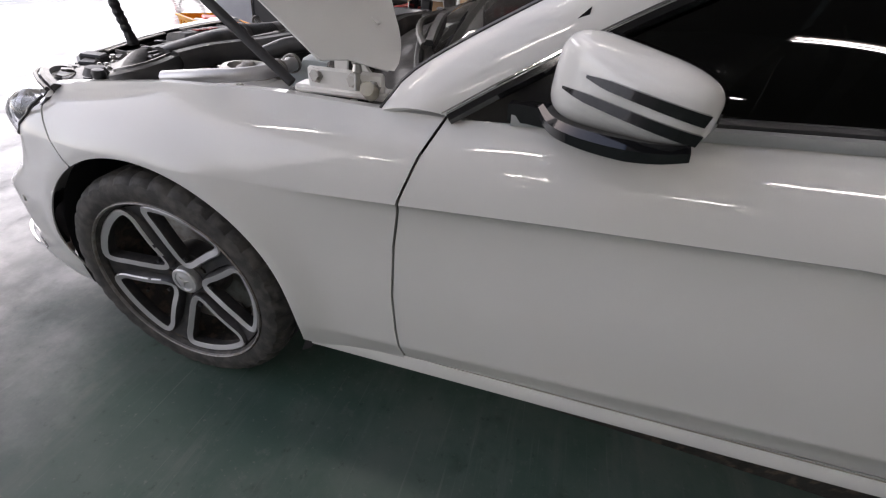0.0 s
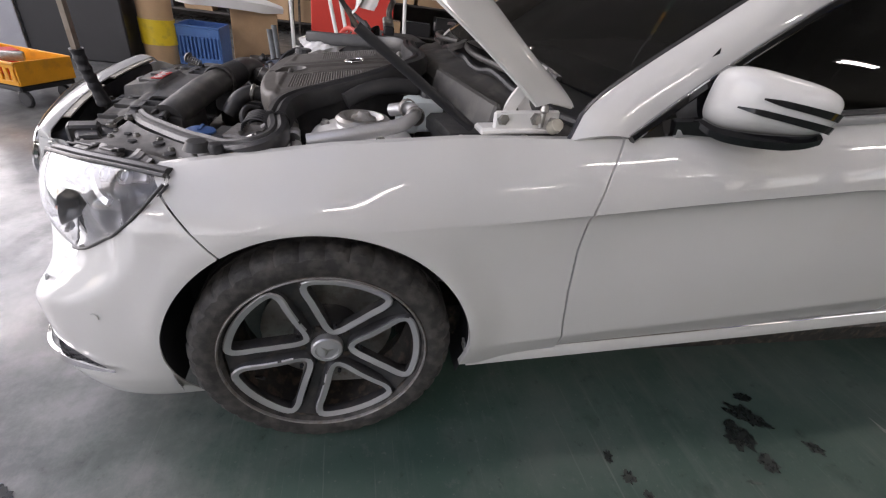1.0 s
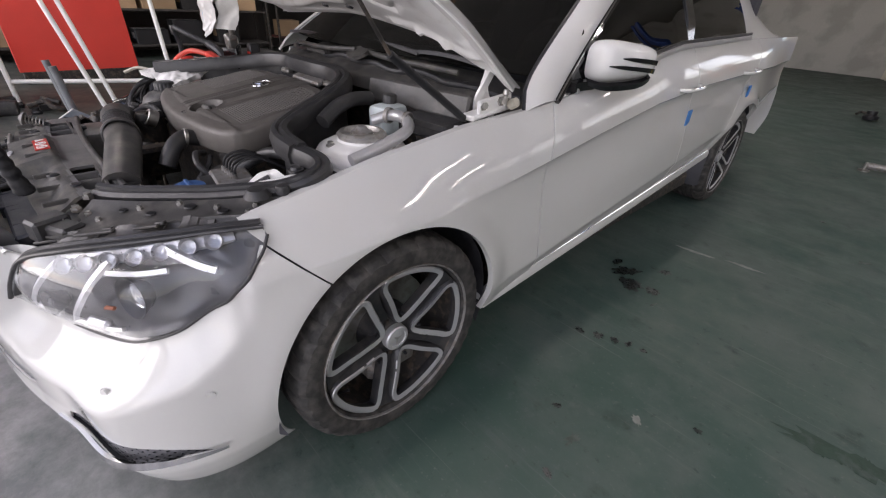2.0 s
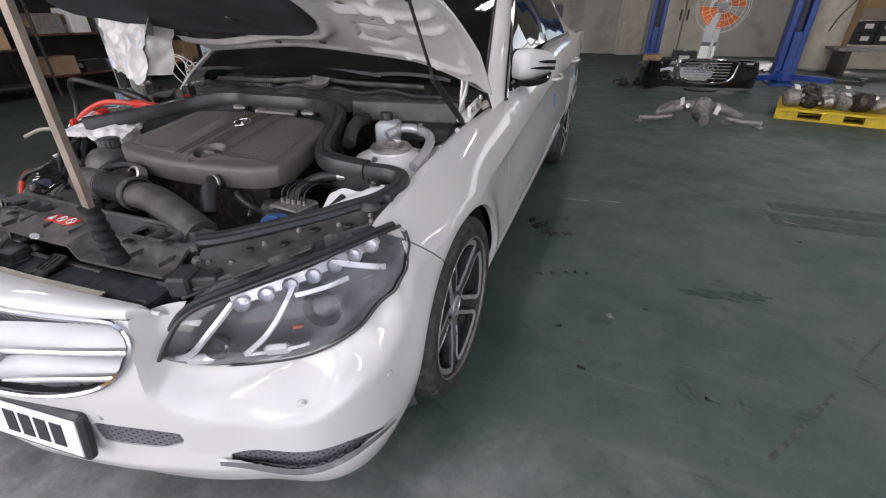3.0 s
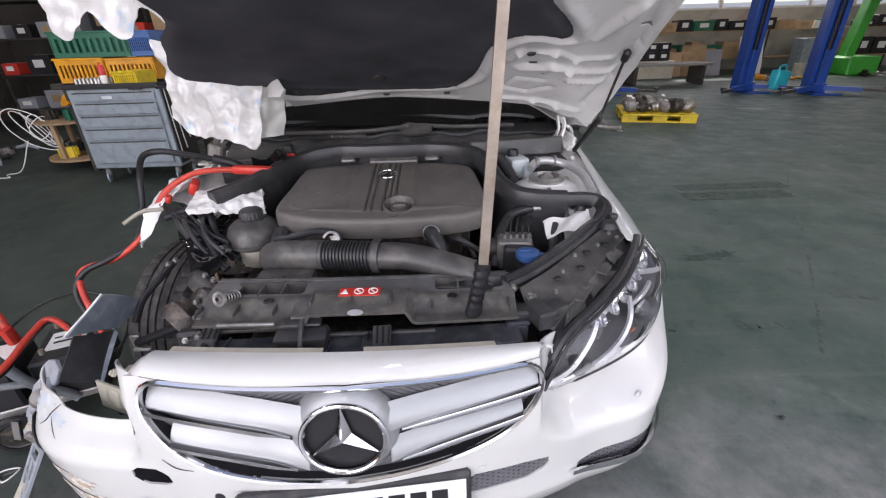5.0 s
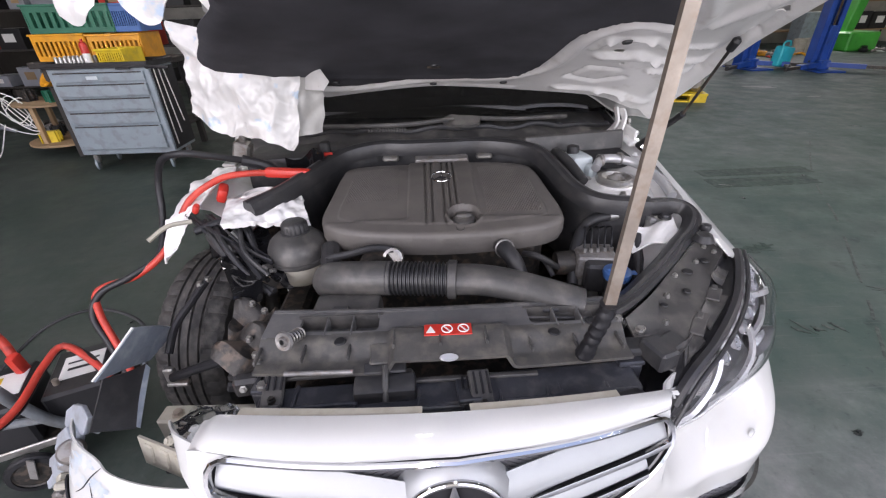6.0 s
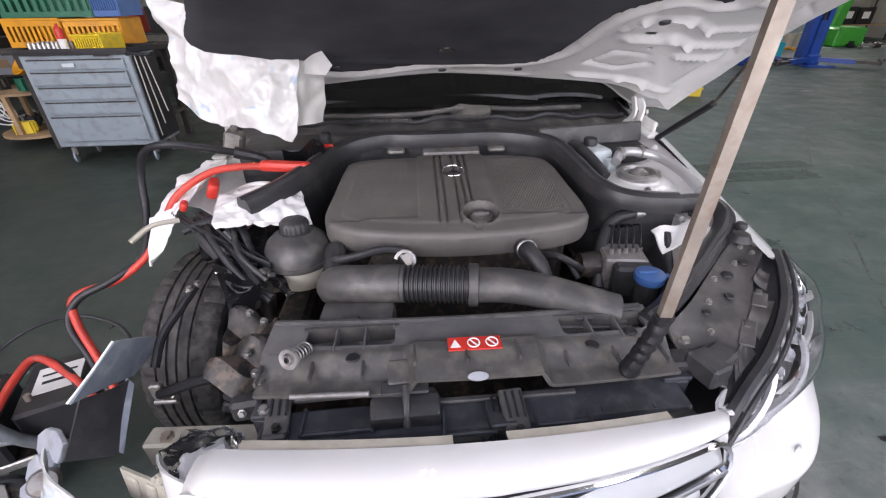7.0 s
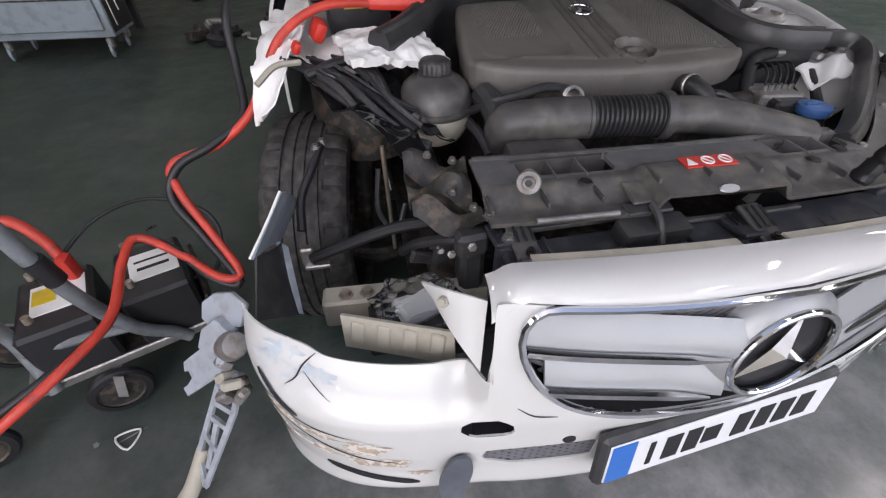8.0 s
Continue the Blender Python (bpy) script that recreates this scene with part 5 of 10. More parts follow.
holes = [(x, float(s_of(x, y)), a, b) for x, y, a, b in ((0.532, 0.013, 0.02, 0.011), (0.586, 0.105, 0.013, 0.010), (0.764, -0.266, 0.024, 0.013), (0.735, -0.08, 0.007, 0.006), (0.72, -0.14, 0.007, 0.006), (0.64, 0.20, 0.006, 0.006), (0.57, -0.03, 0.005, 0.005), (0.68, -0.33, 0.012, 0.009))]
part("bonnet_frame", sheet(inner_f, np.linspace(-1, 1, 211), np.linspace(-0.01, 1.2, 130), [lambda u, s: (pad_sdf(u * bonnet_w(s), s) + 0.02), bonnet_cut] +
     [(lambda u, s, h=h: (np.hypot((u * bonnet_w(s) - h[0]) / h[2], (s - h[1]) / h[3]) - 1) * h[3]) for h in holes], 0.003), PRIMER, bonnet, "white pressed inner frame with round holes")
part("bonnet_hem", sheet(lambda u, v: skin_bonnet(u, -0.015).lerp(inner_f(u, -0.01), v), np.linspace(-0.5, 1, 61), np.linspace(0, 1, 3), (), 0.0), WHITE, bonnet)
for sd in (1,):
    part("bonnet_hem", sheet(lambda s, v, sd=sd: skin_bonnet(sd, s).lerp(inner_f(sd, s), v), np.linspace(-0.01, 1.2, 50), np.linspace(0, 1, 3), (), 0.0), WHITE, bonnet)


def pad_f(x, s):
    p = bonnet_f(x, s, 0.012)
    r = 0.006 * math.exp(-((s - 0.19 - 0.5 * x * x) / 0.014) ** 2) * float(ss(0.42, 0.3, abs(x)))
    p.z -= r + 0.004 * math.sin(7 * x) * math.sin(6 * s)
    p.z += 0.014 * float(ss(-0.02, 0.0, pad_sdf(x, s)))
    return p


insulation = part("insulation_pad", sheet(pad_f, np.linspace(-0.68, 0.68, 90), np.linspace(0.05, 1.16, 74), [lambda x, s: -pad_sdf(x, s)], 0.006), FELT, bonnet, "black felt insulation pad")
for x, s in ((0.0, 0.34), (-0.33, 0.2), (0.25, 0.13), (0.0, 0.105), (0.5, 0.55)):
    p = bonnet_f(x, s, 0.02)
    part("pad_clip", lathe([(0, -0.004), (0.012, -0.003), (0.014, 0.002)], Matrix.Translation(p) @ pose(0, 0, 0, -20), 14), PLASTIC, insulation)
part("pad_slot", boxes((tuple(bonnet_f(0.0, 0.33, 0.021)), (0.045, 0.016, 0.006), 0.003, (-20, 0, 0))), DARKSTEEL, insulation)
# gas strut and hinge
gs = part("gas_strut", rod((0.795, 0.315, 0.9), (0.793, 0.06, 1.075), 0.0105), INK, car, "black gas strut")
part("strut_rod", rod((0.793, 0.06, 1.075), (0.792, -0.094, 1.287), 0.0045), DARKSTEEL, gs)
part("strut_end", lathe([(0, -0.02), (0.011, -0.018), (0.012, 0.012), (0.006, 0.02), (0, 0.02)], Matrix.Translation((0.792, -0.094, 1.287)) @ pose(0, 0, 0, 40), 14), INK, gs)

# ---- engine bay ----
bay = new("engine_bay")
bay.parent = car
tagged(bay, "dusty engine bay with hoses, seals and white inner wings")


def bolts(places, parent, up=(0, 0, 1), r=0.007, material=None):
    src = None
    for p in places:
        M = Matrix.Translation(p) @ Vector(up).to_track_quat("Z", "Y").to_matrix().to_4x4()
        if src is None:
            bm = bolt_mesh(r, r)
            src = part("bolt", bm, material or STEEL, parent)
            src.matrix_basis = M
        else:
            again(src, M, parent)


# dark tub under everything
part("bay_floor", boxes(((0.0, -0.08, 0.36), (1.1, 1.0, 0.05), 0.01), ((0, 0.42, 0.62), (1.3, 0.03, 0.56), 0.01)), DARKSTEEL, bay, "dark lower bay")
# white inner wings
def apron(sd, material, y0, y1):
    def f(u, v):
        y = y0 + (y1 - y0) * u
        top = float(belt(y)) - 0.022
        prof = [(0.822, top), (0.80, top - 0.004), (0.765, top - 0.012), (0.745, top - 0.03), (0.70, top - 0.06), (0.63, top - 0.12), (0.58, top - 0.3), (0.56, 0.38)]
        k = v * 7
        i = min(6, int(k))
        a, b = prof[i], prof[i + 1]
        return Vector((sd * (a[0] + (b[0] - a[0]) * (k - i)), y, a[1] + (b[1] - a[1]) * (k - i)))
    return part("inner_wing", sheet(f, np.linspace(0, 1, 30), np.linspace(0, 1, 22), (), 0.004), material, bay, "white inner wing")


apron(1, PRIMER, -0.26, 0.56)
apron(-1, PRIMER, 0.03, 0.56)
# strut towers
for sx, mt in ((0.625, PRIMER), (-0.61, PRIMER)):
    M = Matrix.Translation((sx, 0.085, 0.0))
    # foot coloured dark in place of the harness and liner that cover it
    if sx < 0:
        part("tower_foot", lathe([(0.156, 0.55), (0.15, 0.74), (0.146, 0.775), (0.13, 0.79)], M, 40), DARKSTEEL, bay, "darkened lower part of the dome")
    part("strut_tower", lathe(([] if sx < 0 else [(0.155, 0.60), (0.15, 0.74)]) + [(0.14, 0.79), (0.122, 0.818), (0.095, 0.832), (0.07, 0.836), (0.062, 0.848), (0.052, 0.85), (0.048, 0.84), (0, 0.838)], M, 40), mt, bay, "white suspension dome")
    if sx > 0:
        part("tower_ring", lathe([(0.066, 0.842), (0.07, 0.852), (0.062, 0.86), (0.05, 0.862), (0.046, 0.852), (0.04, 0.846)], M, 36), STEEL, bay, "bare steel ring")
        part("tower_nut", lathe([(0, 0.872), (0.012, 0.872), (0.02, 0.862), (0.03, 0.858), (0.032, 0.846)], M, 24), DULLSTEEL, bay)
        bolts([(sx + 0.095 * math.cos(a), 0.085 + 0.095 * math.sin(a), 0.834) for a in (0.4, 2.5, 4.6)], bay, r=0.008)


def padding_f(u, v):
    p = Vector((-0.675, -0.02, 0.875)).lerp(Vector((-0.46, 0.04, 0.885)), u).lerp(Vector((-0.635, -0.185, 0.862)).lerp(Vector((-0.40, -0.125, 0.835)), u), v)
    q = p * 22
    p += Vector((0.0, 0.0, 0.018)) * math.sin(math.pi * u) * math.sin(math.pi * v)
    return p + Vector((0.006, -0.006, 0.012)) * noise.noise(q) + Vector((0.003, 0, 0.004)) * noise.noise(q * 3)


part("dome_padding", sheet(padding_f, np.linspace(0, 1, 44), np.linspace(0, 1, 32), [lambda u, v: 0.54 + 0.03 * np.sin(19 * u) * np.sin(17 * v) - np.maximum(np.abs(u - 0.5), np.abs(v - 0.5)) * 1.05], 0.02), PRIMER, bay, "ragged white padding over the dome", sharp=60)
bolts([(0.785, y, float(belt(y)) - 0.018) for y in (-0.2, -0.05, 0.14, 0.3, 0.45)], bay, r=0.008, material=PRIMER)

# bulkhead seal: a fat rubber channel round the engine
SEALSEC = [(-0.027, -0.03), (0.027, -0.03), (0.03, -0.005), (0.022, 0.016), (0.01, 0.02), (0.004, 0.014), (-0.006, 0.02), (-0.02, 0.017), (-0.03, -0.002)]
seal_back = [(-0.568, -0.128, 0.886), (-0.50, -0.045, 0.895), (-0.435, 0.07, 0.908), (-0.375, 0.185, 0.922), (-0.30, 0.25, 0.935), (-0.2, 0.285, 0.94), (-0.1, 0.275, 0.94), (0.04, 0.27, 0.942), (0.16, 0.28, 0.94), (0.27, 0.25, 0.938), (0.36, 0.185, 0.93), (0.405, 0.09, 0.9), (0.435, -0.01, 0.872), (0.48, -0.08, 0.856), (0.55, -0.112, 0.85), (0.65, -0.118, 0.845)]
bm = bmesh.new()
sweep(bm, spline(seal_back, 120), SEALSEC)
part("bulkhead_seal", bm, RUBBER, bay, "thick black rubber bulkhead seal")
bm = bmesh.new()
sweep(bm, spline([(0.64, -0.118, 0.843), (0.72, -0.105, 0.838), (0.765, -0.12, 0.83), (0.772, -0.165, 0.815), (0.735, -0.22, 0.795), (0.68, -0.27, 0.783), (0.62, -0.33, 0.772), (0.53, -0.41, 0.76), (0.45, -0.475, 0.75), (0.385, -0.515, 0.745)], 80), [(a * 0.8, b * 0.8) for a, b in SEALSEC])
part("side_seal", bm, RUBBER, bay, "black rubber seal along the wing")
part("seal_wall", sheet(lambda u, v: Vector((*spline(seal_back, 41)[int(round(u * 40))][:2], 0)) + Vector((0, 0, (spline(seal_back, 41)[int(round(u * 40))][2] - 0.02) * (1 - v) + 0.6 * v)), np.linspace(0.1, 1, 37), np.linspace(0, 1, 3), (), 0.006), PLASTIC, bay, "black bulkhead panel")

# engine cover
COV = spline([(-0.30, 0.19), (-0.1, 0.205), (0.15, 0.205), (0.30, 0.18), (0.345, 0.12), (0.365, 0.0), (0.378, -0.12), (0.355, -0.185), (0.24, -0.222), (0.02, -0.238), (-0.2, -0.22), (-0.325, -0.18), (-0.362, -0.12), (-0.352, 0.0), (-0.335, 0.12)], 100, True)
_cu, _cv = np.linspace(-0.42, 0.42, 170), np.linspace(-0.28, 0.25, 110)
_cgrid = poly_sdf(COV)(*np.meshgrid(_cu, _cv, indexing="ij"))


def cov_sdf(x, y):
    a = np.clip((np.asarray(x, float) + 0.42) / 0.84 * 169, 0, 168.999)
    b = np.clip((np.asarray(y, float) + 0.28) / 0.53 * 109, 0, 108.999)
    i, j = a.astype(int), b.astype(int)
    a, b = a - i, b - j
    return (_cgrid[i, j] * (1 - a) + _cgrid[i + 1, j] * a) * (1 - b) + (_cgrid[i, j + 1] * (1 - a) + _cgrid[i + 1, j + 1] * a) * b


OILX, OILY = 0.071, -0.148


def cover_z(x, y):
    z = 0.873 + 0.165 * y - 0.05 * max(0, -0.16 - y) - 0.025 * max(0, abs(x) - 0.2) - 0.12 * max(0, y - 0.15)
    d = -float(cov_sdf(x, y))
    if d < 0.014:
        z -= 0.014 - math.sqrt(max(0, 0.014 ** 2 - (0.014 - d) ** 2))
    # shallow step that frames the front edge
    z -= 0.003 * float(ss(0.052, 0.048, d)) * float(ss(0.12, 0.05, y))
    r = math.hypot(x - OILX, y - OILY)
    z -= 0.026 * float(ss(0.05, 0.044, r)) - 0.003 * math.exp(-((r - 0.052) / 0.004) ** 2)
    # ribs down the middle
    if -0.055 < x < 0.085 and y > -0.19 and r > 0.056:
        for gx in (-0.042, -0.022, 0.016, 0.036, 0.055):
            z -= 0.010 * math.exp(-((x - gx) / 0.0045) ** 2) * float(ss(-0.2, -0.16, y))
    # raised middle and dished mesh fields
    z -= 0.006 * float(ss(0.105, 0.113, abs(x - 0.01))) * float(ss(-0.165, -0.15, y))
    return z


bm = sheet(lambda x, y: Vector((x, y, cover_z(x, y))), np.linspace(-0.385, 0.4, 240), np.linspace(-0.26, 0.225, 110), [lambda x, y: -cov_sdf(x, y)], 0.0)
es = [e for e in bm.edges if e.is_boundary]
for dz, inset in ((-0.034, 0.0), (-0.02, 0.02)):
    g = bmesh.ops.extrude_edge_only(bm, edges=es)
    for v in [q for q in g["geom"] if isinstance(q, bmesh.types.BMVert)]:
        v.co.z += dz
        v.co.x *= 1 - inset
        v.co.y *= 1 - inset
    es = [q for q in g["geom"] if isinstance(q, bmesh.types.BMEdge) and q.is_boundary]
cover = part("engine_cover", bm, COVER, bay, "dusty grey-brown plastic engine cover", sharp=40)
part("oil_filler_cap", lathe([(0.0, 0.012), (0.03, 0.012), (0.034, 0.008), (0.035, -0.015)], Matrix.Translation((OILX, OILY, 0.827)) @ pose(0, 0, 0, 9), 30), DUSTY, cover, "black oil filler cap")
part("cap_grip", boxes(((OILX, OILY, 0.842), (0.05, 0.016, 0.014), 0.005, (9, 0, 6))), DUSTY, cover)
part("cover_hole", lathe([(0, 0.004), (0.008, 0.005), (0.012, 0.008), (0.014, 0.002)], Matrix.Translation((0.055, -0.208, 0.826)) @ pose(0, 0, 0, 9), 18), INK, cover)
EMB = Matrix.Translation((0.012, 0.068, 0.888)) @ pose(0, 0, 0, 9.5)
bm = bmesh.new()
sweep(bm, [EMB @ Vector((0.033 * math.cos(a), 0.033 * math.sin(a), 0.003)) for a in np.linspace(0, 2 * math.pi, 41)[:-1]], ring2(0.0028, 8), True)
star_mesh(bm, EMB, 0.032, 0.006, 0.005)
part("cover_emblem", bm, CHROME, cover, "silver ring emblem")
for x0, x1, y0, y1 in ((-0.295, -0.135, -0.05, 0.165), (0.145, 0.315, -0.13, 0.155)):
    bm = bmesh.new()
    for ix, gx in enumerate(np.arange(x0, x1, 0.0078)):
        for iy, gy in enumerate(np.arange(y0, y1, 0.0078)):
            q, w = gx + (0.0039 if iy % 2 else 0), gy
            if float(cov_sdf(q, w)) > -0.045:
                continue
            z = cover_z(q, w)
            v = [bm.verts.new((q + 0.003 * math.cos(a), w + 0.003 * math.sin(a), z + 0.0004)) for a in (0, 1.57, 3.14, 4.71)]
            t = bm.verts.new((q, w, z + 0.0046))
            for i in range(4):
                bm.faces.new((v[i], v[(i + 1) % 4], t))
    tagged(part("grip_pattern", bm, COVER, cover, "fine raised dot pattern", smooth=False), kind="stuff")
# engine block below the cover
part("engine_block", boxes(((0.0, 0.0, 0.6), (0.62, 0.4, 0.36), 0.03)), DARKSTEEL, bay, "dark engine block")
for x, y, z in ((-0.17, 0.255, 0.90), (0.18, 0.25, 0.9)):
    part("hoist_eye", boxes(((x, y, z), (0.06, 0.03, 0.02), 0.006)), STEEL, bay)
part("foil_shield", boxes(((0.02, 0.25, 0.893), (0.2, 0.04, 0.02), 0.006, (20, 0, 0))), DULLSTEEL, bay, "dull heat shield")

# coolant tank
M = Matrix.Translation((-0.44, -0.15, 0))
tank = part("coolant_tank", lathe([(0.0, 0.812), (0.04, 0.812), (0.046, 0.808), (0.062, 0.803), (0.079, 0.788), (0.089, 0.766), (0.092, 0.744), (0.097, 0.742), (0.097, 0.733), (0.09, 0.731), (0.088, 0.722)], M, 40), DUSTY, bay, "round dusty coolant tank")
part("tank_base", lathe([(0.089, 0.724), (0.09, 0.715), (0.085, 0.69), (0.07, 0.66), (0.04, 0.64), (0, 0.635)], M, 36), BEIGE, tank, "yellowed translucent tank base")
part("tank_cap", lathe([(0.0, 0.846), (0.03, 0.845), (0.036, 0.841), (0.039, 0.836), (0.039, 0.816), (0.043, 0.814), (0.043, 0.806)], Matrix.Translation((-0.44, -0.145, 0)), 48, wave=lambda i, j, r: r - (0.0028 if i % 3 == 0 and j in (2, 3, 4) else 0)), PLASTIC, tank)
part("tank_mark", boxes(((-0.435, -0.222, 0.786), (0.018, 0.016, 0.0015), 0.0, (42, 0, 0))), PAPER, tank, "small pale warning mark")
bm = bmesh.new()
prism(bm, [(-0.012, -0.008), (0.012, -0.008), (0, 0.012)], 0.0015, Matrix.Translation((-0.437, -0.197, 0.795)) @ pose(0, 0, 0, 38))
part("warning_mark", bm, PAPER, tank)

# intake duct across the front
duct = part("intake_duct", tube([(-0.30, -0.30, 0.70), (-0.31, -0.335, 0.755), (-0.24, -0.36, 0.773), (-0.14, -0.37, 0.775)], 0.045, 18, 30), DUSTY, bay, "dusty black intake duct")
bm = bmesh.new()
n = 64
pts = [(-0.15 + 0.165 * i / n, -0.37 - 0.022 * i / n, 0.776 + 0.002 * i / n) for i in range(n + 1)]
sweep(bm, pts, ring2(0.041, 20), scale=[1.0 + 0.09 * (1 if i % 4 < 2 else -0.6) for i in range(n + 1)])
part("bellows", bm, RUBBER, duct, "ribbed black bellows")
part("duct_collar", lathe([(0.047, -0.012), (0.051, -0.01), (0.051, 0.01), (0.047, 0.012)], Matrix.Translation((0.02, -0.393, 0.778)) @ pose(0, 0, 0, 0, 90, -7), 28), DUSTY, duct)
bm = bmesh.new()
sweep(bm, spline([(0.02, -0.393, 0.778), (0.09, -0.40, 0.778), (0.16, -0.415, 0.772), (0.24, -0.435, 0.757), (0.34, -0.462, 0.735)], 30), ring2(0.046, 18, 0.85), scale=np.linspace(1.0, 0.95, 30))
part("duct_snout", bm, DUSTY, duct)
for x0, x1, y, z, a in ((-0.335, -0.165, -0.425, 0.74, -6), (0.165, 0.36, -0.455, 0.735, -9)):
    ab = part("air_box", boxes((((x0 + x1) / 2, y, z - 0.06), (x1 - x0, 0.085, 0.13), 0.015, (0, 0, a * 0.5), 2)), DUSTY, bay, "dusty black air box")
    part("box_clip", boxes((((x0 + x1) / 2 - 0.01, y - 0.035, z + 0.008), (0.04, 0.016, 0.012), 0.003)), PLASTIC, ab)
    part("box_rib", boxes((((x0 + x1) / 2, y - 0.045, z - 0.012), (x1 - x0 + 0.006, 0.008, 0.012), 0.003, (0, 0, a * 0.5))), DUSTY, ab)
part("breather_elbow", tube([(0.17, -0.215, 0.775), (0.178, -0.26, 0.785), (0.2, -0.30, 0.765), (0.215, -0.33, 0.72)], 0.024, 14), RUBBER, bay, "black breather elbow")
part("elbow_clip", lathe([(0.025, -0.006), (0.028, -0.004), (0.028, 0.004), (0.025, 0.006)], Matrix.Translation((0.178, -0.258, 0.785)) @ pose(0, 0, 0, 75), 20), STEEL, bay)
for r, pts in ((0.011, [(-0.36, -0.2, 0.735), (-0.33, -0.255, 0.775), (-0.27, -0.265, 0.79), (-0.2, -0.25, 0.8), (-0.14, -0.245, 0.79)]), (0.013, [(-0.37, -0.19, 0.71), (-0.345, -0.24, 0.69), (-0.33, -0.29, 0.66)]),
               (0.03, [(-0.33, -0.19, 0.77), (-0.32, -0.25, 0.76), (-0.315, -0.31, 0.73)]), (0.009, [(0.24, -0.23, 0.75), (0.27, -0.26, 0.76), (0.31, -0.27, 0.74), (0.34, -0.25, 0.71)]), (0.008, [(0.26, -0.22, 0.74), (0.3, -0.24, 0.73), (0.32, -0.28, 0.70)])):
    part("hose", tube(pts, r, 10), RUBBER, bay, "black hose")
part("pump_housing", lathe([(0, 0.05), (0.035, 0.045), (0.05, 0.02), (0.05, -0.05)], Matrix.Translation((-0.19, -0.275, 0.745)), 24), DARKSTEEL, bay)
part("pump_cap", lathe([(0.02, 0.03), (0.028, 0.028), (0.03, 0.0), (0, 0.0)], Matrix.Translation((-0.14, -0.262, 0.772)) @ pose(0, 0, 0, 60), 14), STEEL, bay)

# left side: brake reservoir, hydraulic block, pipes, washer cap
res = part("brake_reservoir", boxes(((0.535, 0.245, 0.855), (0.085, 0.1, 0.085), 0.016, (0, 0, 12), 2), ((0.57, 0.2, 0.84), (0.04, 0.06, 0.06), 0.012, (0, 0, 12), 2)), TANK, bay, "pale translucent brake fluid reservoir")
part("reservoir_cap", lathe([(0, 0.028), (0.02, 0.028), (0.023, 0.025), (0.023, 0.0)], Matrix.Translation((0.52, 0.262, 0.895)), 24, wave=lambda i, j, r: r - (0.002 if i % 2 and j in (2, 3) else 0)), PLASTIC, res, "black ribbed cap")
part("brake_servo", lathe([(0, 0.0), (0.09, 0.0), (0.105, 0.02), (0.105, 0.07), (0.08, 0.1)], Matrix.Translation((0.52, 0.30, 0.78)) @ pose(0, 0, 0, -90), 32), DARKSTEEL, bay)
hyd = part("hydraulic_block", boxes(((0.455, -0.23, 0.70), (0.115, 0.095, 0.1), 0.006, (0, 0, -8))), DULLSTEEL, bay, "cast metal brake hydraulic block")
part("block_connector", boxes(((0.46, -0.29, 0.7), (0.1, 0.05, 0.09), 0.008, (0, 0, -8))), PLASTIC, hyd)
for k in range(5):
    x = 0.42 + 0.02 * k
    part("brake_pipe", tube([(x, -0.235, 0.745), (x, -0.225, 0.785), (x + 0.015, -0.18, 0.80), (x + 0.03, -0.12, 0.77), (x + 0.02, -0.06, 0.72)], 0.003, 6), INK, hyd)
    part("pipe_nut", lathe([(0, 0.012), (0.006, 0.012), (0.007, 0), (0.007, -0.004)], Matrix.Translation((x, -0.235, 0.75)), 6), STEEL, hyd)
part("hydraulic_motor", lathe([(0, 0.06), (0.035, 0.058), (0.038, 0.0)], Matrix.Translation((0.40, -0.22, 0.705)) @ pose(0, 0, 0, 0, -90, 0), 20), DARKSTEEL, hyd)
part("white_bracket", sheet(lambda u, v: Vector((0.56 + 0.16 * u, -0.165 - 0.08 * v + 0.02 * u, 0.775 + 0.03 * u - 0.02 * v + 0.008 * math.sin(9 * u + 5 * v))), np.linspace(0, 1, 14), np.linspace(0, 1, 8), (), 0.005), PRIMER, bay, "white pressed bracket")
part("mount_bush", lathe([(0.0, 0.012), (0.011, 0.012), (0.014, 0.006), (0.019, 0.006), (0.02, 0.0)], Matrix.Translation((0.69, -0.15, 0.81)), 20), RUBBER, bay)
part("coolant_pipe", tube([(0.80, -0.055, 0.785), (0.70, -0.075, 0.80), (0.62, -0.09, 0.80), (0.53, -0.10, 0.80), (0.455, -0.13, 0.785), (0.405, -0.2, 0.73), (0.385, -0.27, 0.66)], 0.017, 12), RUBBER, bay, "grey-black hose")
part("pipe_crimp", rod((0.625, -0.088, 0.8), (0.535, -0.1, 0.8), 0.0185), STEEL, bay, "silver crimped pipe end")
part("pipe_silver", tube([(0.79, -0.055, 0.788), (0.72, -0.07, 0.8), (0.655, -0.083, 0.8)], 0.0155, 12), ALLOY, bay, "silver pipe")
part("pipe_valve", boxes(((0.645, -0.085, 0.805), (0.035, 0.035, 0.035), 0.006), ((0.67, -0.11, 0.79), (0.02, 0.05, 0.02), 0.005)), ALLOY, bay)
part("filler_hose", tube([(0.575, 0.155, 0.868), (0.61, 0.20, 0.885), (0.67, 0.205, 0.885), (0.735, 0.16, 0.875), (0.765, 0.06, 0.858), (0.765, -0.04, 0.835)], 0.016, 12), ALLOY, bay, "silver-grey air conditioning pipe")
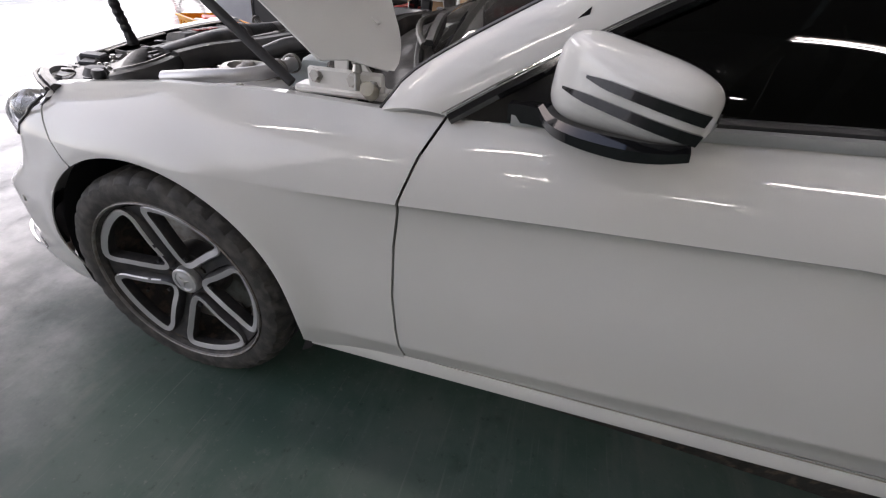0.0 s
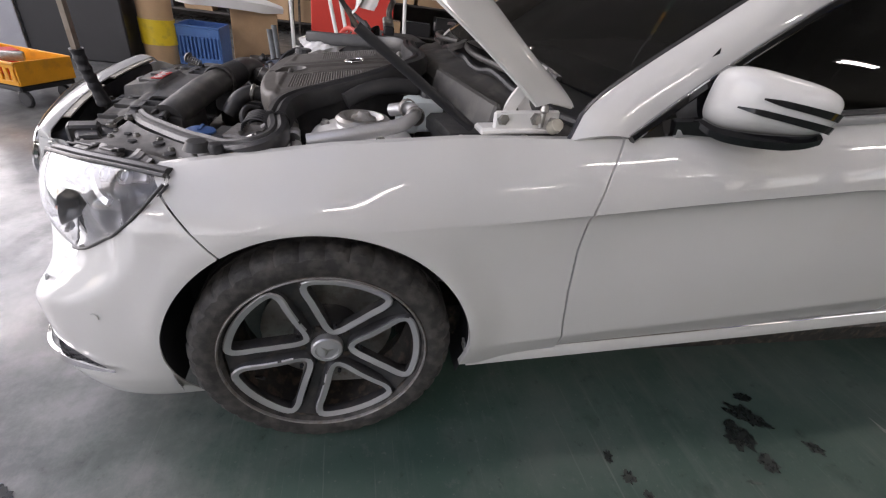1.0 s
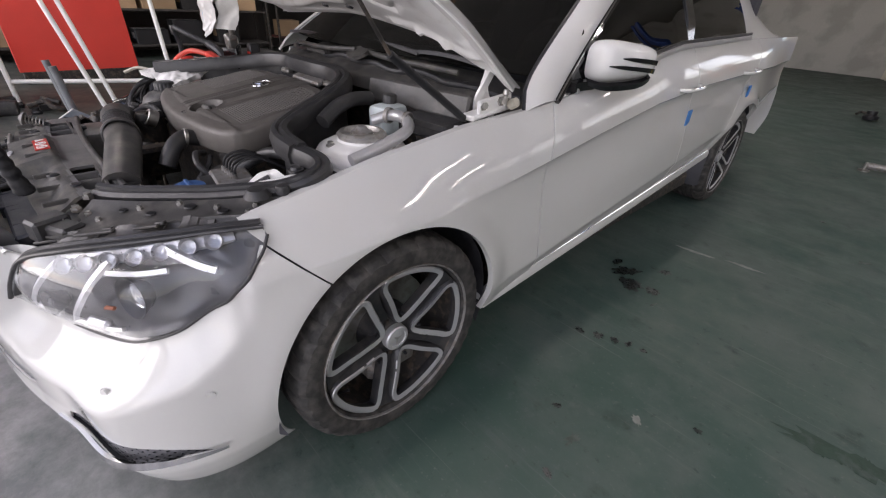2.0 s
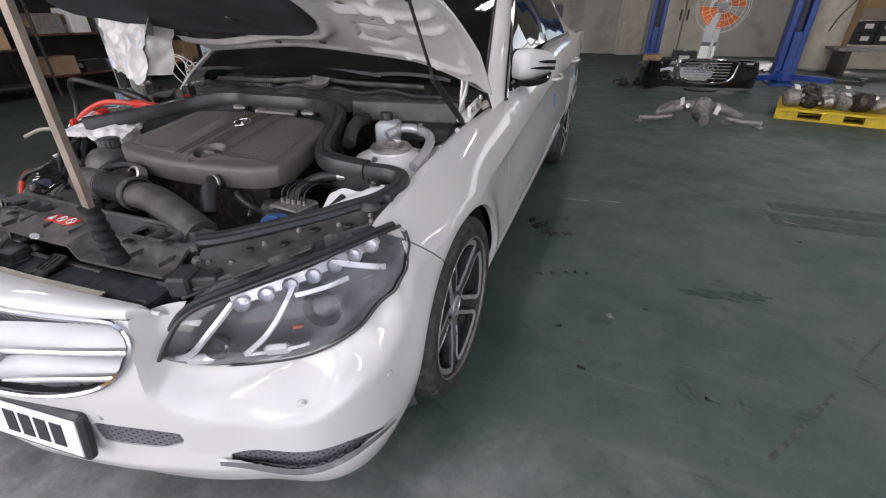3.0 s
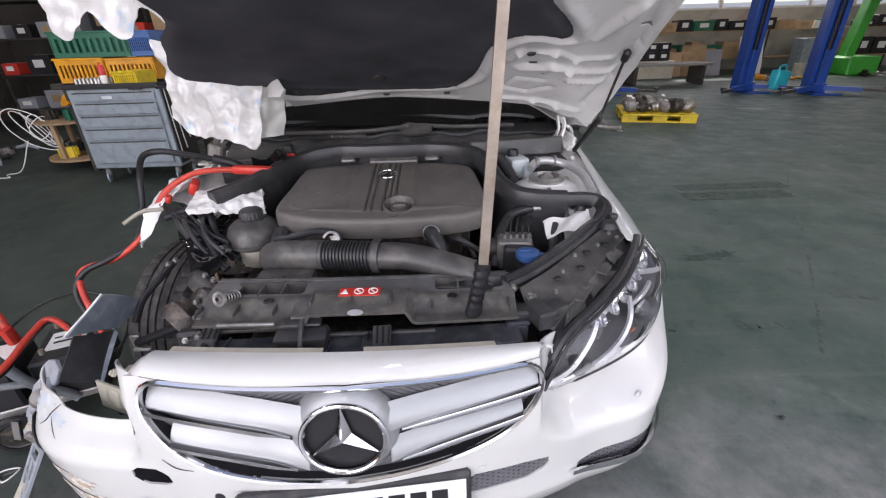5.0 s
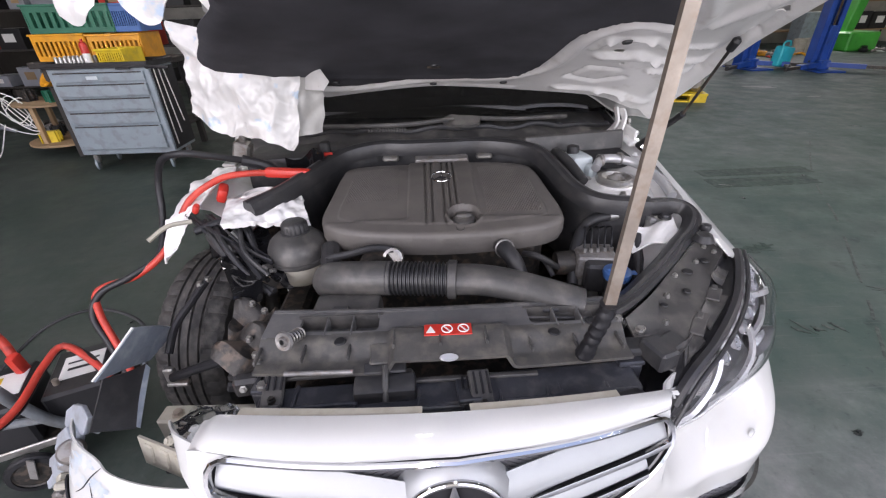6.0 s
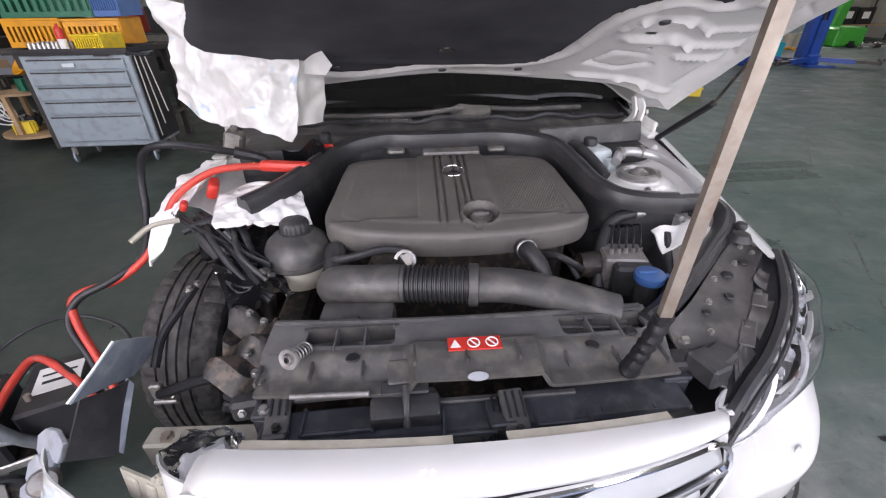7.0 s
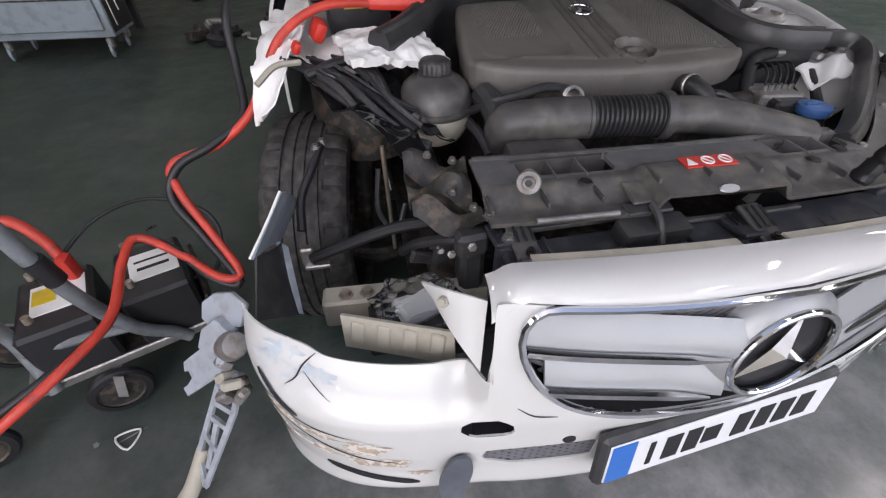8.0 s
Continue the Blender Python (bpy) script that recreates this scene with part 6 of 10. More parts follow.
for t in ((0.605, 0.195, 0.884), (0.68, 0.205, 0.885)):
    part("pipe_clip", lathe([(0.02, -0.008), (0.023, -0.006), (0.023, 0.006), (0.02, 0.008)], Matrix.Translation(t) @ pose(0, 0, 0, 0, 90, 15), 18), DULLSTEEL, bay)
part("vacuum_hose", tube([(0.445, 0.24, 0.90), (0.455, 0.17, 0.905), (0.47, 0.1, 0.89), (0.49, 0.04, 0.86)], 0.022, 12), RUBBER, bay, "fat black hose")
part("battery_tray_cover", boxes(((0.66, 0.33, 0.85), (0.2, 0.14, 0.05), 0.012, (4, 0, 6))), PLASTIC, bay, "black plastic cover")
wc = part("washer_cap", lathe([(0, 0.012), (0.03, 0.012), (0.037, 0.009), (0.039, 0.0), (0.036, -0.012)], Matrix.Translation((0.478, -0.341, 0.74)), 30), BLUECAP, bay, "blue washer fluid cap")
part("cap_tab", boxes(((0.515, -0.345, 0.742), (0.03, 0.018, 0.006), 0.002), ((0.47, -0.341, 0.754), (0.045, 0.01, 0.006), 0.002)), BLUECAP, wc)
part("filler_neck", lathe([(0.028, 0.0), (0.028, -0.12)], Matrix.Translation((0.478, -0.341, 0.735)), 20), PLASTIC, bay)
part("drain_hose", tube([(0.60, -0.18, 0.77), (0.58, -0.24, 0.74), (0.56, -0.3, 0.70), (0.52, -0.36, 0.66)], 0.012, 10), RUBBER, bay)

# cowl: plenum cover, wipers, nozzle pad
def cowl_f(u, v):
    x = 0.80 * u
    yb = 0.30 + 0.19 * u * u
    prof = [(0.0, 0.905), (0.03, 0.935), (0.06, 0.94), (0.09, 0.952), (0.13, 0.962), (0.16, 0.955), (0.2, 0.965), (0.28, 0.985)]
    k = v * 7
    i = min(6, int(k))
    a, b = prof[i], prof[i + 1]
    y, z = a[0] + (b[0] - a[0]) * (k - i), a[1] + (b[1] - a[1]) * (k - i)
    return Vector((x, yb + y, z - 0.05 * u * u + 0.006 * math.cos(30 * x) * float(ss(0.3, 0.5, v)) * float(ss(0.9, 0.6, v))))


cowl = part("cowl_panel", sheet(cowl_f, np.linspace(-1, 1, 80), np.linspace(0, 1, 24), (), 0.004), DUSTY, bay, "black plastic windscreen cowl")
part("cowl_seal", tube([cowl_f(u, 0.52) + Vector((0, 0, 0.008 + 0.005 * math.sin(14 * u))) for u in np.linspace(-0.97, 0.97, 26)], 0.011, 8, 90), RUBBER, cowl)
part("cowl_tray", boxes(((0.55, 0.345, 0.91), (0.42, 0.02, 0.075), 0.006, (-12, 0, 9))), DUSTY, cowl, "grey plastic plenum front")
bm = bmesh.new()
prism(bm, spline([(-0.075, 0.0), (-0.05, 0.035), (0.0, 0.032), (0.06, 0.03), (0.08, 0.0), (0.055, -0.028), (0.0, -0.03), (-0.05, -0.026)], 32, True), 0.012, Matrix.Translation((0.105, 0.42, 0.985)) @ pose(0, 0, 0, 25, 0, -14))
part("wiper_pivot_cover", bm, DUSTY, cowl, "grey oval pivot cover")
for pts in ([(0.08, 0.43, 1.0), (-0.1, 0.40, 0.99), (-0.3, 0.42, 0.985), (-0.5, 0.48, 0.975)], [(0.13, 0.44, 1.0), (0.3, 0.43, 0.992), (0.45, 0.47, 0.985), (0.56, 0.52, 0.975)]):
    part("wiper_arm", tube(pts, 0.009, 8, 24), DUSTY, car, "black wiper arm")
for a, b in (((-0.131, 0.506, 1.02), (0.38, 0.50, 1.015)), ((0.35, 0.5, 1.018), (0.66, 0.56, 1.0)), ((-0.7, 0.55, 1.0), (-0.2, 0.50, 1.005))):
    q = [np.array(a) * (1 - t) + np.array(b) * t + np.array([0, 0, 0.012 * 4 * t * (1 - t)]) for t in np.linspace(0, 1, 12)]
    bm = bmesh.new()
    sweep(bm, q, [(-0.011, -0.005), (0.011, -0.005), (0.007, 0.007), (-0.007, 0.007)])
    part("wiper_blade", bm, PLASTIC, car, "black wiper blade")
for x in (-0.5, -0.3, 0.33, 0.55):
    p = cowl_f(x / 0.8, 0.8)
    part("cowl_clip", lathe([(0, 0.006), (0.01, 0.005), (0.013, 0.0)], Matrix.Translation(p), 14), DUSTY, cowl)
bm = bmesh.new()
for i in range(14):
    for j in range(3):
        box(bm, (-0.26 + 0.011 * i, 0.405 + 0.012 * j, 0.968), (0.007, 0.008, 0.012), 0.0)
tagged(part("cowl_grating", bm, DUSTY, cowl, "small grey grating"), kind="stuff")

# hinge, left: pressed white arms and brackets
FLAT = [(-0.004, -0.014), (0.004, -0.014), (0.005, 0.0), (0.004, 0.014), (-0.004, 0.014)]
bm = bmesh.new()
sweep(bm, spline([(0.735, 0.50, 0.895), (0.745, 0.46, 0.93), (0.752, 0.44, 0.965), (0.75, 0.455, 1.0), (0.745, 0.47, 1.04)], 22), FLAT, up=(0, 1, 0))
hinge = part("bonnet_hinge", bm, PRIMER, car, "white pressed bonnet hinge")
bm = bmesh.new()
sweep(bm, spline([(0.75, 0.42, 0.895), (0.76, 0.41, 0.94), (0.772, 0.425, 0.985), (0.765, 0.46, 1.02)], 18), FLAT, up=(0, 1, 0))
part("hinge_arm", bm, PRIMER, hinge)
part("hinge_base", boxes(((0.785, 0.43, 0.905), (0.05, 0.2, 0.016), 0.005, (4, 0, 4)), ((0.80, 0.44, 0.925), (0.012, 0.16, 0.05), 0.005, (4, 0, 4))), PRIMER, hinge)
bolts([(0.81, 0.38, 0.93), (0.81, 0.46, 0.935), (0.80, 0.50, 0.93)], hinge, (1, 0, 0.2), 0.01)
part("hinge_pin", lathe([(0, 0.03), (0.007, 0.028), (0.01, 0.015), (0.006, 0.01), (0.006, -0.02)], Matrix.Translation((0.815, 0.47, 0.94)), 12), STEEL, hinge)
part("hinge_cap", lathe([(0, 0.02), (0.014, 0.016), (0.016, -0.01)], Matrix.Translation((0.822, 0.5, 0.925)) @ pose(0, 0, 0, 0, 60, 0), 16), BEIGE, hinge)

# radiator support with its snorkel
def support_z(x, y):
    z = 0.754 - 0.006 * (x / 0.4) ** 2 - 0.028 * float(ss(-0.56, -0.615, y)) + 0.006 * float(ss(-0.47, -0.445, y))
    w = float(ss(0.142, 0.118, abs(x))) * float(ss(-0.53, -0.56, y))
    return z * (1 - w) + (0.772 - 0.22 * max(0.0, -0.58 - y)) * w


def round_cut(c):
    return lambda x, y: np.hypot(np.maximum(np.abs(x - c) - 0.078, 0), np.maximum(np.abs(y + 0.513) - 0.016, 0)) - 0.014


bm = sheet(lambda x, y: Vector((x, y - 0.07 * (1 - (x / 0.5) ** 2) * 0.45 + 0.02, support_z(x, y))), np.linspace(-0.425, 0.40, 130), np.linspace(-0.645, -0.468, 44), [round_cut(0.282), round_cut(-0.252)], 0.008)
BANDGREY = mat("grey_support_plastic", (0.12, 0.119, 0.12), 0.42, vary=0.15, scale=12, fine=400, bump=0.08, second=(0.2, 0.19, 0.175), amount=0.45, cut=(0.48, 0.72))
DUSTBROWN = mat("brown_dusted_plastic", (0.07, 0.067, 0.063), 0.55, vary=0.25, scale=14, fine=420, bump=0.12, second=(0.16, 0.145, 0.12), amount=0.6, cut=(0.46, 0.7))
support = part("radiator_support", bm, [DUSTBROWN, BANDGREY], bay, "dusty black radiator support panel with a grey upper band")
for f in support.data.polygons:
    if f.center.y > -0.555 and f.center.z < 0.7655:
        f.material_index = 1
for c in (0.282, -0.252):
    for dx in (-0.03, 0.03):
        part("duct_vane", boxes(((c + dx, -0.525, 0.733), (0.0035, 0.07, 0.042), 0.001)), BANDGREY, support)
    part("duct_pit", boxes(((c, -0.535, 0.705), (0.2, 0.075, 0.006), 0.0, (18, 0, 0))), DUSTBROWN, support)
    part("pit_wall", boxes(((c, -0.492, 0.725), (0.2, 0.006, 0.06), 0.0)), DUSTY, support)
part("support_ridge", tube([(x, -0.449 - 0.0315 * (1 - (x / 0.5) ** 2), support_z(x, -0.468) - 0.004) for x in np.linspace(-0.42, 0.39, 12)], 0.009, 10, 50), DUSTY, support, "rounded rear edge")
for k in range(9):
    x = -0.42 + 0.1 * k
    part("support_rib", boxes(((x, -0.60, support_z(x, -0.58) - 0.004), (0.006, 0.05, 0.012), 0.002)), DUSTY, support)
lab = part("warning_label", boxes(((-0.002, -0.583, 0.7735), (0.105, 0.034, 0.003), 0.0008, (4, 0, 0))), RED, support, "red warning label with white signs")
for x in (-0.004, 0.032):
    bm = bmesh.new()
    sweep(bm, [(x + 0.0115 * math.cos(a), -0.583 + 0.0115 * math.sin(a), 0.7758 + 0.0008 * math.sin(a)) for a in np.linspace(0, 2 * math.pi, 21)[:-1]], ring2(0.0015, 6), True)
    box(bm, (x, -0.583, 0.7758), (0.003, 0.02, 0.0015), 0.0, (4, 0, 40))
    part("label_sign", bm, PAPER, lab)
bm = bmesh.new()
prism(bm, [(-0.01, -0.01), (0.01, -0.01), (0.0, 0.01)], 0.0015, Matrix.Translation((-0.04, -0.583, 0.775)) @ pose(0, 0, 0, 4))
part("label_sign", bm, PAPER, lab)
part("support_badge", lathe([(0, 0.002), (0.018, 0.002), (0.02, 0)], Matrix.Translation((-0.004, -0.654, 0.759)) @ pose(0, 0, 0, 25) @ Matrix.Diagonal((1, 0.45, 1, 1)), 24), ALLOY, support, "small oval badge")
for x, y in ((-0.24, -0.585), (0.235, -0.585), (0.33, -0.55)):
    part("support_clip", lathe([(0, 0.003), (0.011, 0.003), (0.014, 0.0)], Matrix.Translation((x, y, support_z(x, y + 0.03) + 0.003)), 16), INK, support)
# lower front: shutter frame, latches, brackets
FRAMEP = mat("blue_black_frame_plastic", (0.04, 0.042, 0.05), 0.36, vary=0.3, scale=14, fine=300, bump=0.1, second=(0.13, 0.125, 0.12), amount=0.5, cut=(0.5, 0.74))
front = part("shutter_frame", boxes(((-0.19, -0.67, 0.655), (0.44, 0.075, 0.05), 0.006, (6, 0, 2.2)), ((0.24, -0.66, 0.665), (0.33, 0.08, 0.045), 0.006, (4, 0, 3))), FRAMEP, bay, "black plastic front frame")
for x in np.linspace(-0.38, 0.0, 7):
    part("frame_rib", boxes(((x, -0.712, 0.645), (0.006, 0.012, 0.05), 0.001)), FRAMEP, front)
part("frame_edge", boxes(((-0.27, -0.625, 0.695), (0.22, 0.012, 0.01), 0.002, (0, 0, 2)), ((0.05, -0.645, 0.69), (0.28, 0.012, 0.008), 0.002, (0, 0, 1))), DUSTY, front)
for x, y, s in ((-0.115, -0.655, 0.06), (0.035, -0.68, 0.05), (-0.40, -0.63, 0.05), (0.40, -0.60, 0.06)):
    la = part("latch_bracket", boxes(((x, y, 0.69), (s, 0.075, 0.012), 0.003, (-8, 0, 3)), ((x, y - 0.03, 0.655), (s * 0.9, 0.012, 0.07), 0.003)), FRAMEP, front)
    for dx in (-0.012, 0.0, 0.012):
        part("latch_slot", boxes(((x + dx, y + 0.012, 0.698), (0.005, 0.035, 0.004), 0.001)), INK, la)
bolts([(-0.14, -0.635, 0.70), (-0.09, -0.635, 0.70), (-0.42, -0.60, 0.715), (-0.40, -0.655, 0.705), (0.44, -0.57, 0.735), (0.47, -0.60, 0.725), (0.40, -0.54, 0.745)], front, r=0.008)
latch = part("bonnet_latch", boxes(((-0.14, -0.668, 0.69), (0.13, 0.05, 0.05), 0.008, (8, 0, 2), 2), ((-0.14, -0.64, 0.725), (0.09, 0.028, 0.008), 0.003, (14, 0, 2))), PLASTIC, front, "black bonnet latch box")
part("latch_lever", tube([(-0.138, -0.645, 0.735), (-0.137, -0.675, 0.722), (-0.137, -0.70, 0.69)], 0.007, 8), DUSTY, latch)
part("latch_plate", boxes(((-0.135, -0.615, 0.742), (0.075, 0.05, 0.006), 0.003, (16, 0, 3))), DUSTBROWN, latch)
part("latch_rod", rod((-0.35, -0.648, 0.728), (-0.205, -0.655, 0.732), 0.0055), DULLSTEEL, front, "dull latch rod")
for x0, x1, y in ((-0.33, -0.2, -0.69), (-0.07, 0.02, -0.71), (0.1, 0.2, -0.70), (0.23, 0.33, -0.68)):
    part("frame_web", boxes((((x0 + x1) / 2, y, 0.668), (x1 - x0, 0.01, 0.035), 0.003, (20, 0, 2)), ((x0, y + 0.02, 0.672), (0.008, 0.06, 0.03), 0.002), ((x1, y + 0.02, 0.672), (0.008, 0.06, 0.03), 0.002)), FRAMEP, front)
for x, y in ((-0.375, -0.655), (0.06, -0.69)):
    arm = part("hanger_arm", boxes(((x, y, 0.70), (0.045, 0.09, 0.01), 0.003, (16, 0, 4)), ((x + 0.004, y - 0.055, 0.66), (0.042, 0.012, 0.075), 0.004, (-10, 0, 4))), DUSTY, front, "dusty pressed hanger")
    for dx in (-0.012, 0.002, 0.016):
        part("arm_slot", boxes(((x + dx, y + 0.01, 0.711), (0.005, 0.05, 0.003), 0.001, (16, 0, 4))), INK, arm)
    bolts([(x + 0.004, y - 0.035, 0.70)], arm, r=0.006, material=DARKSTEEL)
# bonnet spring on its post
bm = bmesh.new()
n = 90
c0 = Vector((-0.345, -0.575, 0.765))
for_dir = Vector((-0.3, -0.75, 0.3)).normalized()
s1 = for_dir.orthogonal().normalized()
s2 = for_dir.cross(s1)
sweep(bm, [c0 + for_dir * (0.055 * i / n - 0.03) + s1 * 0.013 * math.cos(i * 0.42) + s2 * 0.013 * math.sin(i * 0.42) for i in range(n)], ring2(0.0022, 6))
spr = part("bonnet_spring", bm, STEEL, bay, "coiled bonnet catch spring")
part("spring_cup", lathe([(0.006, 0.006), (0.01, 0.008), (0.012, 0.0), (0.02, 0.002), (0.022, -0.004), (0, -0.006)], Matrix.Translation(c0 + for_dir * 0.03) @ for_dir.to_track_quat("Z", "Y").to_matrix().to_4x4(), 22), DULLSTEEL, spr)
part("spring_post", rod(tuple(c0 - for_dir * 0.04), tuple(c0 + for_dir * 0.03), 0.006), INK, spr)

# left lamp carrier: dusty pressed plate beside the headlight
def carrier_f(u, v):
    a = spline([(0.42, -0.535, 0.742), (0.52, -0.455, 0.752), (0.62, -0.36, 0.765), (0.71, -0.28, 0.782), (0.78, -0.22, 0.795)], 31)
    b = spline([(0.455, -0.66, 0.70), (0.545, -0.60, 0.722), (0.64, -0.485, 0.748), (0.71, -0.39, 0.765), (0.79, -0.305, 0.78)], 31)
    i = int(round(u * 30))
    p = a[i] * (1 - v) + b[i] * v
    p[2] += 0.012 * math.sin(math.pi * v) * math.sin(5 * u) - 0.03 * math.sin(math.pi * v) * float(ss(0.75, 0.2, u)) * 0.6
    return Vector(p)


carrier = part("lamp_carrier", sheet(carrier_f, np.linspace(0, 1, 31), np.linspace(0, 1, 12), (), 0.005), DUSTY, bay, "dusty dark lamp carrier plate")
bolts([tuple(carrier_f(u, v) + Vector((0, 0, 0.004))) for u, v in ((0.05, 0.3), (0.1, 0.8), (0.35, 0.25), (0.5, 0.15), (0.9, 0.3), (0.95, 0.7), (0.72, 0.4), (0.2, 0.5))], carrier, r=0.005)
for u, v, s in ((0.6, 0.35, 0.012), (0.45, 0.55, 0.009), (0.8, 0.6, 0.011), (0.28, 0.3, 0.008)):
    part("carrier_hole", lathe([(0, 0.003), (s, 0.003), (s * 1.15, 0.0)], Matrix.Translation(carrier_f(u, v) + Vector((0, 0, 0.003))), 18), INK, carrier)
tops = [hl_f(u, 1.0) + Vector((-0.012, 0.012, 0.002)) for u in np.linspace(0.12, 0.98, 40)]
bm = bmesh.new()
sweep(bm, tops, [(-0.014, -0.006), (0.0, -0.008), (0.009, -0.005), (0.008, 0.004), (0.0, 0.008), (-0.012, 0.005)])
part("lamp_shroud", bm, RUBBER, carrier, "black rubber lamp shroud")


def shroud_f(u, v):
    """Dark moulded trough between the lens and the carrier plate."""
    k = 0.1 + 0.88 * u
    p = (hl_f(k, 1.0) + Vector((-0.014, 0.014, -0.002))).lerp(carrier_f(k, 0.93) + Vector((0, 0, -0.004)), v)
    p.z -= 0.022 * math.sin(math.pi * v) ** 0.7
    return p


part("shroud_trough", sheet(shroud_f, np.linspace(0, 1, 40), np.linspace(0, 1, 12), (), 0.004), PLASTIC, carrier, "black moulded trough beside the lamp")
for u0, u1, v0, v1 in ((0.12, 0.3, 0.45, 0.95), (0.36, 0.62, 0.38, 0.92), (0.68, 0.82, 0.5, 0.95)):
    part("trough_plate", sheet(lambda u, v, a=u0, b=u1, c=v0, d=v1: shroud_f(a + (b - a) * u, c + (d - c) * v - 0.12 * u) + Vector((0, 0, 0.016 + 0.004 * math.sin(6 * u))), np.linspace(0, 1, 14), np.linspace(0, 1, 6), (), 0.004), DUSTY, carrier, "dusty grey clip plate")
for u, w in ((0.25, 0.05), (0.45, 0.08), (0.62, 0.05)):
    p = hl_f(u, 1.0) + Vector((-0.05, 0.045, 0.004))
    part("lamp_bracket", boxes((tuple(p), (0.03, w, 0.006), 0.002, (8, -6, -38)), (tuple(p + Vector((0.012, 0.02, 0.004))), (0.014, 0.02, 0.008), 0.002, (8, -6, -38))), DUSTY, carrier)
part("lamp_knob", lathe([(0, 0.02), (0.02, 0.018), (0.026, 0.008), (0.03, 0.0)], Matrix.Translation((0.745, -0.27, 0.795)), 20), PLASTIC, carrier)
part("wing_buffer", lathe([(0, 0.022), (0.013, 0.02), (0.016, 0.01), (0.013, 0.0)], Matrix.Translation((0.775, -0.225, 0.80)), 18), RUBBER, carrier, "black rubber buffer")
part("corner_bracket", boxes(((0.46, -0.625, 0.715), (0.05, 0.07, 0.05), 0.006, (0, 0, 20)), ((0.50, -0.60, 0.70), (0.06, 0.05, 0.06), 0.006, (0, 0, 30)), ((0.43, -0.59, 0.70), (0.08, 0.05, 0.03), 0.006)), PLASTIC, carrier)
part("wing_end_tab", sheet(lambda u, v: Vector((0.475 + 0.045 * u, -0.70 + 0.03 * u + 0.018 * v, 0.655 - 0.02 * u + 0.012 * v)), np.linspace(0, 1, 6), np.linspace(0, 1, 5), (), 0.004), WHITE, bumper)

# right side: bent carrier, harness, bare hub side
bent = part("bent_carrier", sheet(lambda u, v: Vector((-0.55 + 0.12 * u, -0.36 - 0.20 * v - 0.05 * u, 0.71 + 0.012 * u - 0.02 * v + 0.022 * math.sin(6 * u + 8 * v) + 0.012 * math.sin(17 * v))), np.linspace(0, 1, 16), np.linspace(0, 1, 18), (), 0.005), DARKSTEEL, bay, "bent dusty dark metal carrier")
bolts([(-0.50, -0.40, 0.735), (-0.455, -0.44, 0.74), (-0.47, -0.52, 0.72), (-0.44, -0.57, 0.715)], bent, r=0.006)
part("lower_block", boxes(((-0.452, -0.61, 0.665), (0.06, 0.035, 0.05), 0.008, (0, 0, 8)), ((-0.44, -0.56, 0.57), (0.05, 0.07, 0.11), 0.012), ((-0.49, -0.55, 0.60), (0.05, 0.02, 0.06), 0.006, (12, 0, 20)), ((-0.52, -0.52, 0.56), (0.08, 0.016, 0.03), 0.005, (0, 20, 10))), PLASTIC, bay, "black bracket block")
part("block_hose", tube([(-0.43, -0.60, 0.66), (-0.49, -0.57, 0.645), (-0.54, -0.52, 0.60), (-0.57, -0.47, 0.54)], 0.011, 8), RUBBER, bay, "thin black hose")
bolts([(-0.50, -0.565, 0.615), (-0.478, -0.565, 0.60), (-0.455, -0.632, 0.672)], bay, (0, -1, 0.4), 0.006)
part("front_rail", boxes(((-0.47, -0.25, 0.53), (0.09, 0.55, 0.12), 0.015)), DARKSTEEL, bay)
part("cross_arm", tube([(-0.775, -0.41, 0.498), (-0.68, -0.42, 0.54), (-0.58, -0.44, 0.585), (-0.5, -0.47, 0.615)], 0.014, 10), INK, bay, "black bracket arm")
part("arm_foot", boxes(((-0.785, -0.40, 0.50), (0.03, 0.02, 0.05), 0.004), ((-0.765, -0.41, 0.475), (0.06, 0.02, 0.012), 0.003)), STEEL, bay)
part("lower_arm", tube([(-0.72, -0.1, 0.25), (-0.6, -0.12, 0.24), (-0.45, -0.05, 0.25), (-0.3, 0, 0.26)], 0.03, 10), DARKSTEEL, bay)
part("damper", rod((-0.66, 0.02, 0.3), (-0.615, 0.08, 0.78), 0.03), DARKSTEEL, bay)
part("drop_link", rod((-0.575, -0.22, 0.34), (-0.585, -0.2, 0.66), 0.006), BRASSY, bay, "thin worn rod")
part("wheel_side_hose", tube([(-0.60, -0.24, 0.62), (-0.61, -0.28, 0.52), (-0.57, -0.3, 0.47), (-0.54, -0.27, 0.53)], 0.007, 8), RUBBER, bay)
hn = random.Random(4)
for k in range(15):
    # a tangle of taped cables from the torn wing edge towards the tank
    a = np.array([-0.80 + 0.012 * k, -0.05 - 0.01 * hn.random(), 0.835 - 0.006 * (k % 5)])
    e = np.array([-0.52 + 0.05 * hn.random(), -0.20 - 0.12 * hn.random(), 0.70 + 0.06 * hn.random()])
    m1 = a + (e - a) * 0.3 + np.array([0.03 * hn.random() - 0.01, -0.05 * hn.random(), 0.035 * hn.random()])
    m2 = a + (e - a) * 0.65 + np.array([0.04 * hn.random() - 0.02, -0.04 * hn.random(), 0.05 * hn.random() - 0.02])
    part("harness_wire", tube([a, m1, m2, e], 0.004 + 0.007 * hn.random() ** 2, 8), (INK, RUBBER, PLASTIC)[k % 3], bay, "loose taped cable" if k == 0 else "")
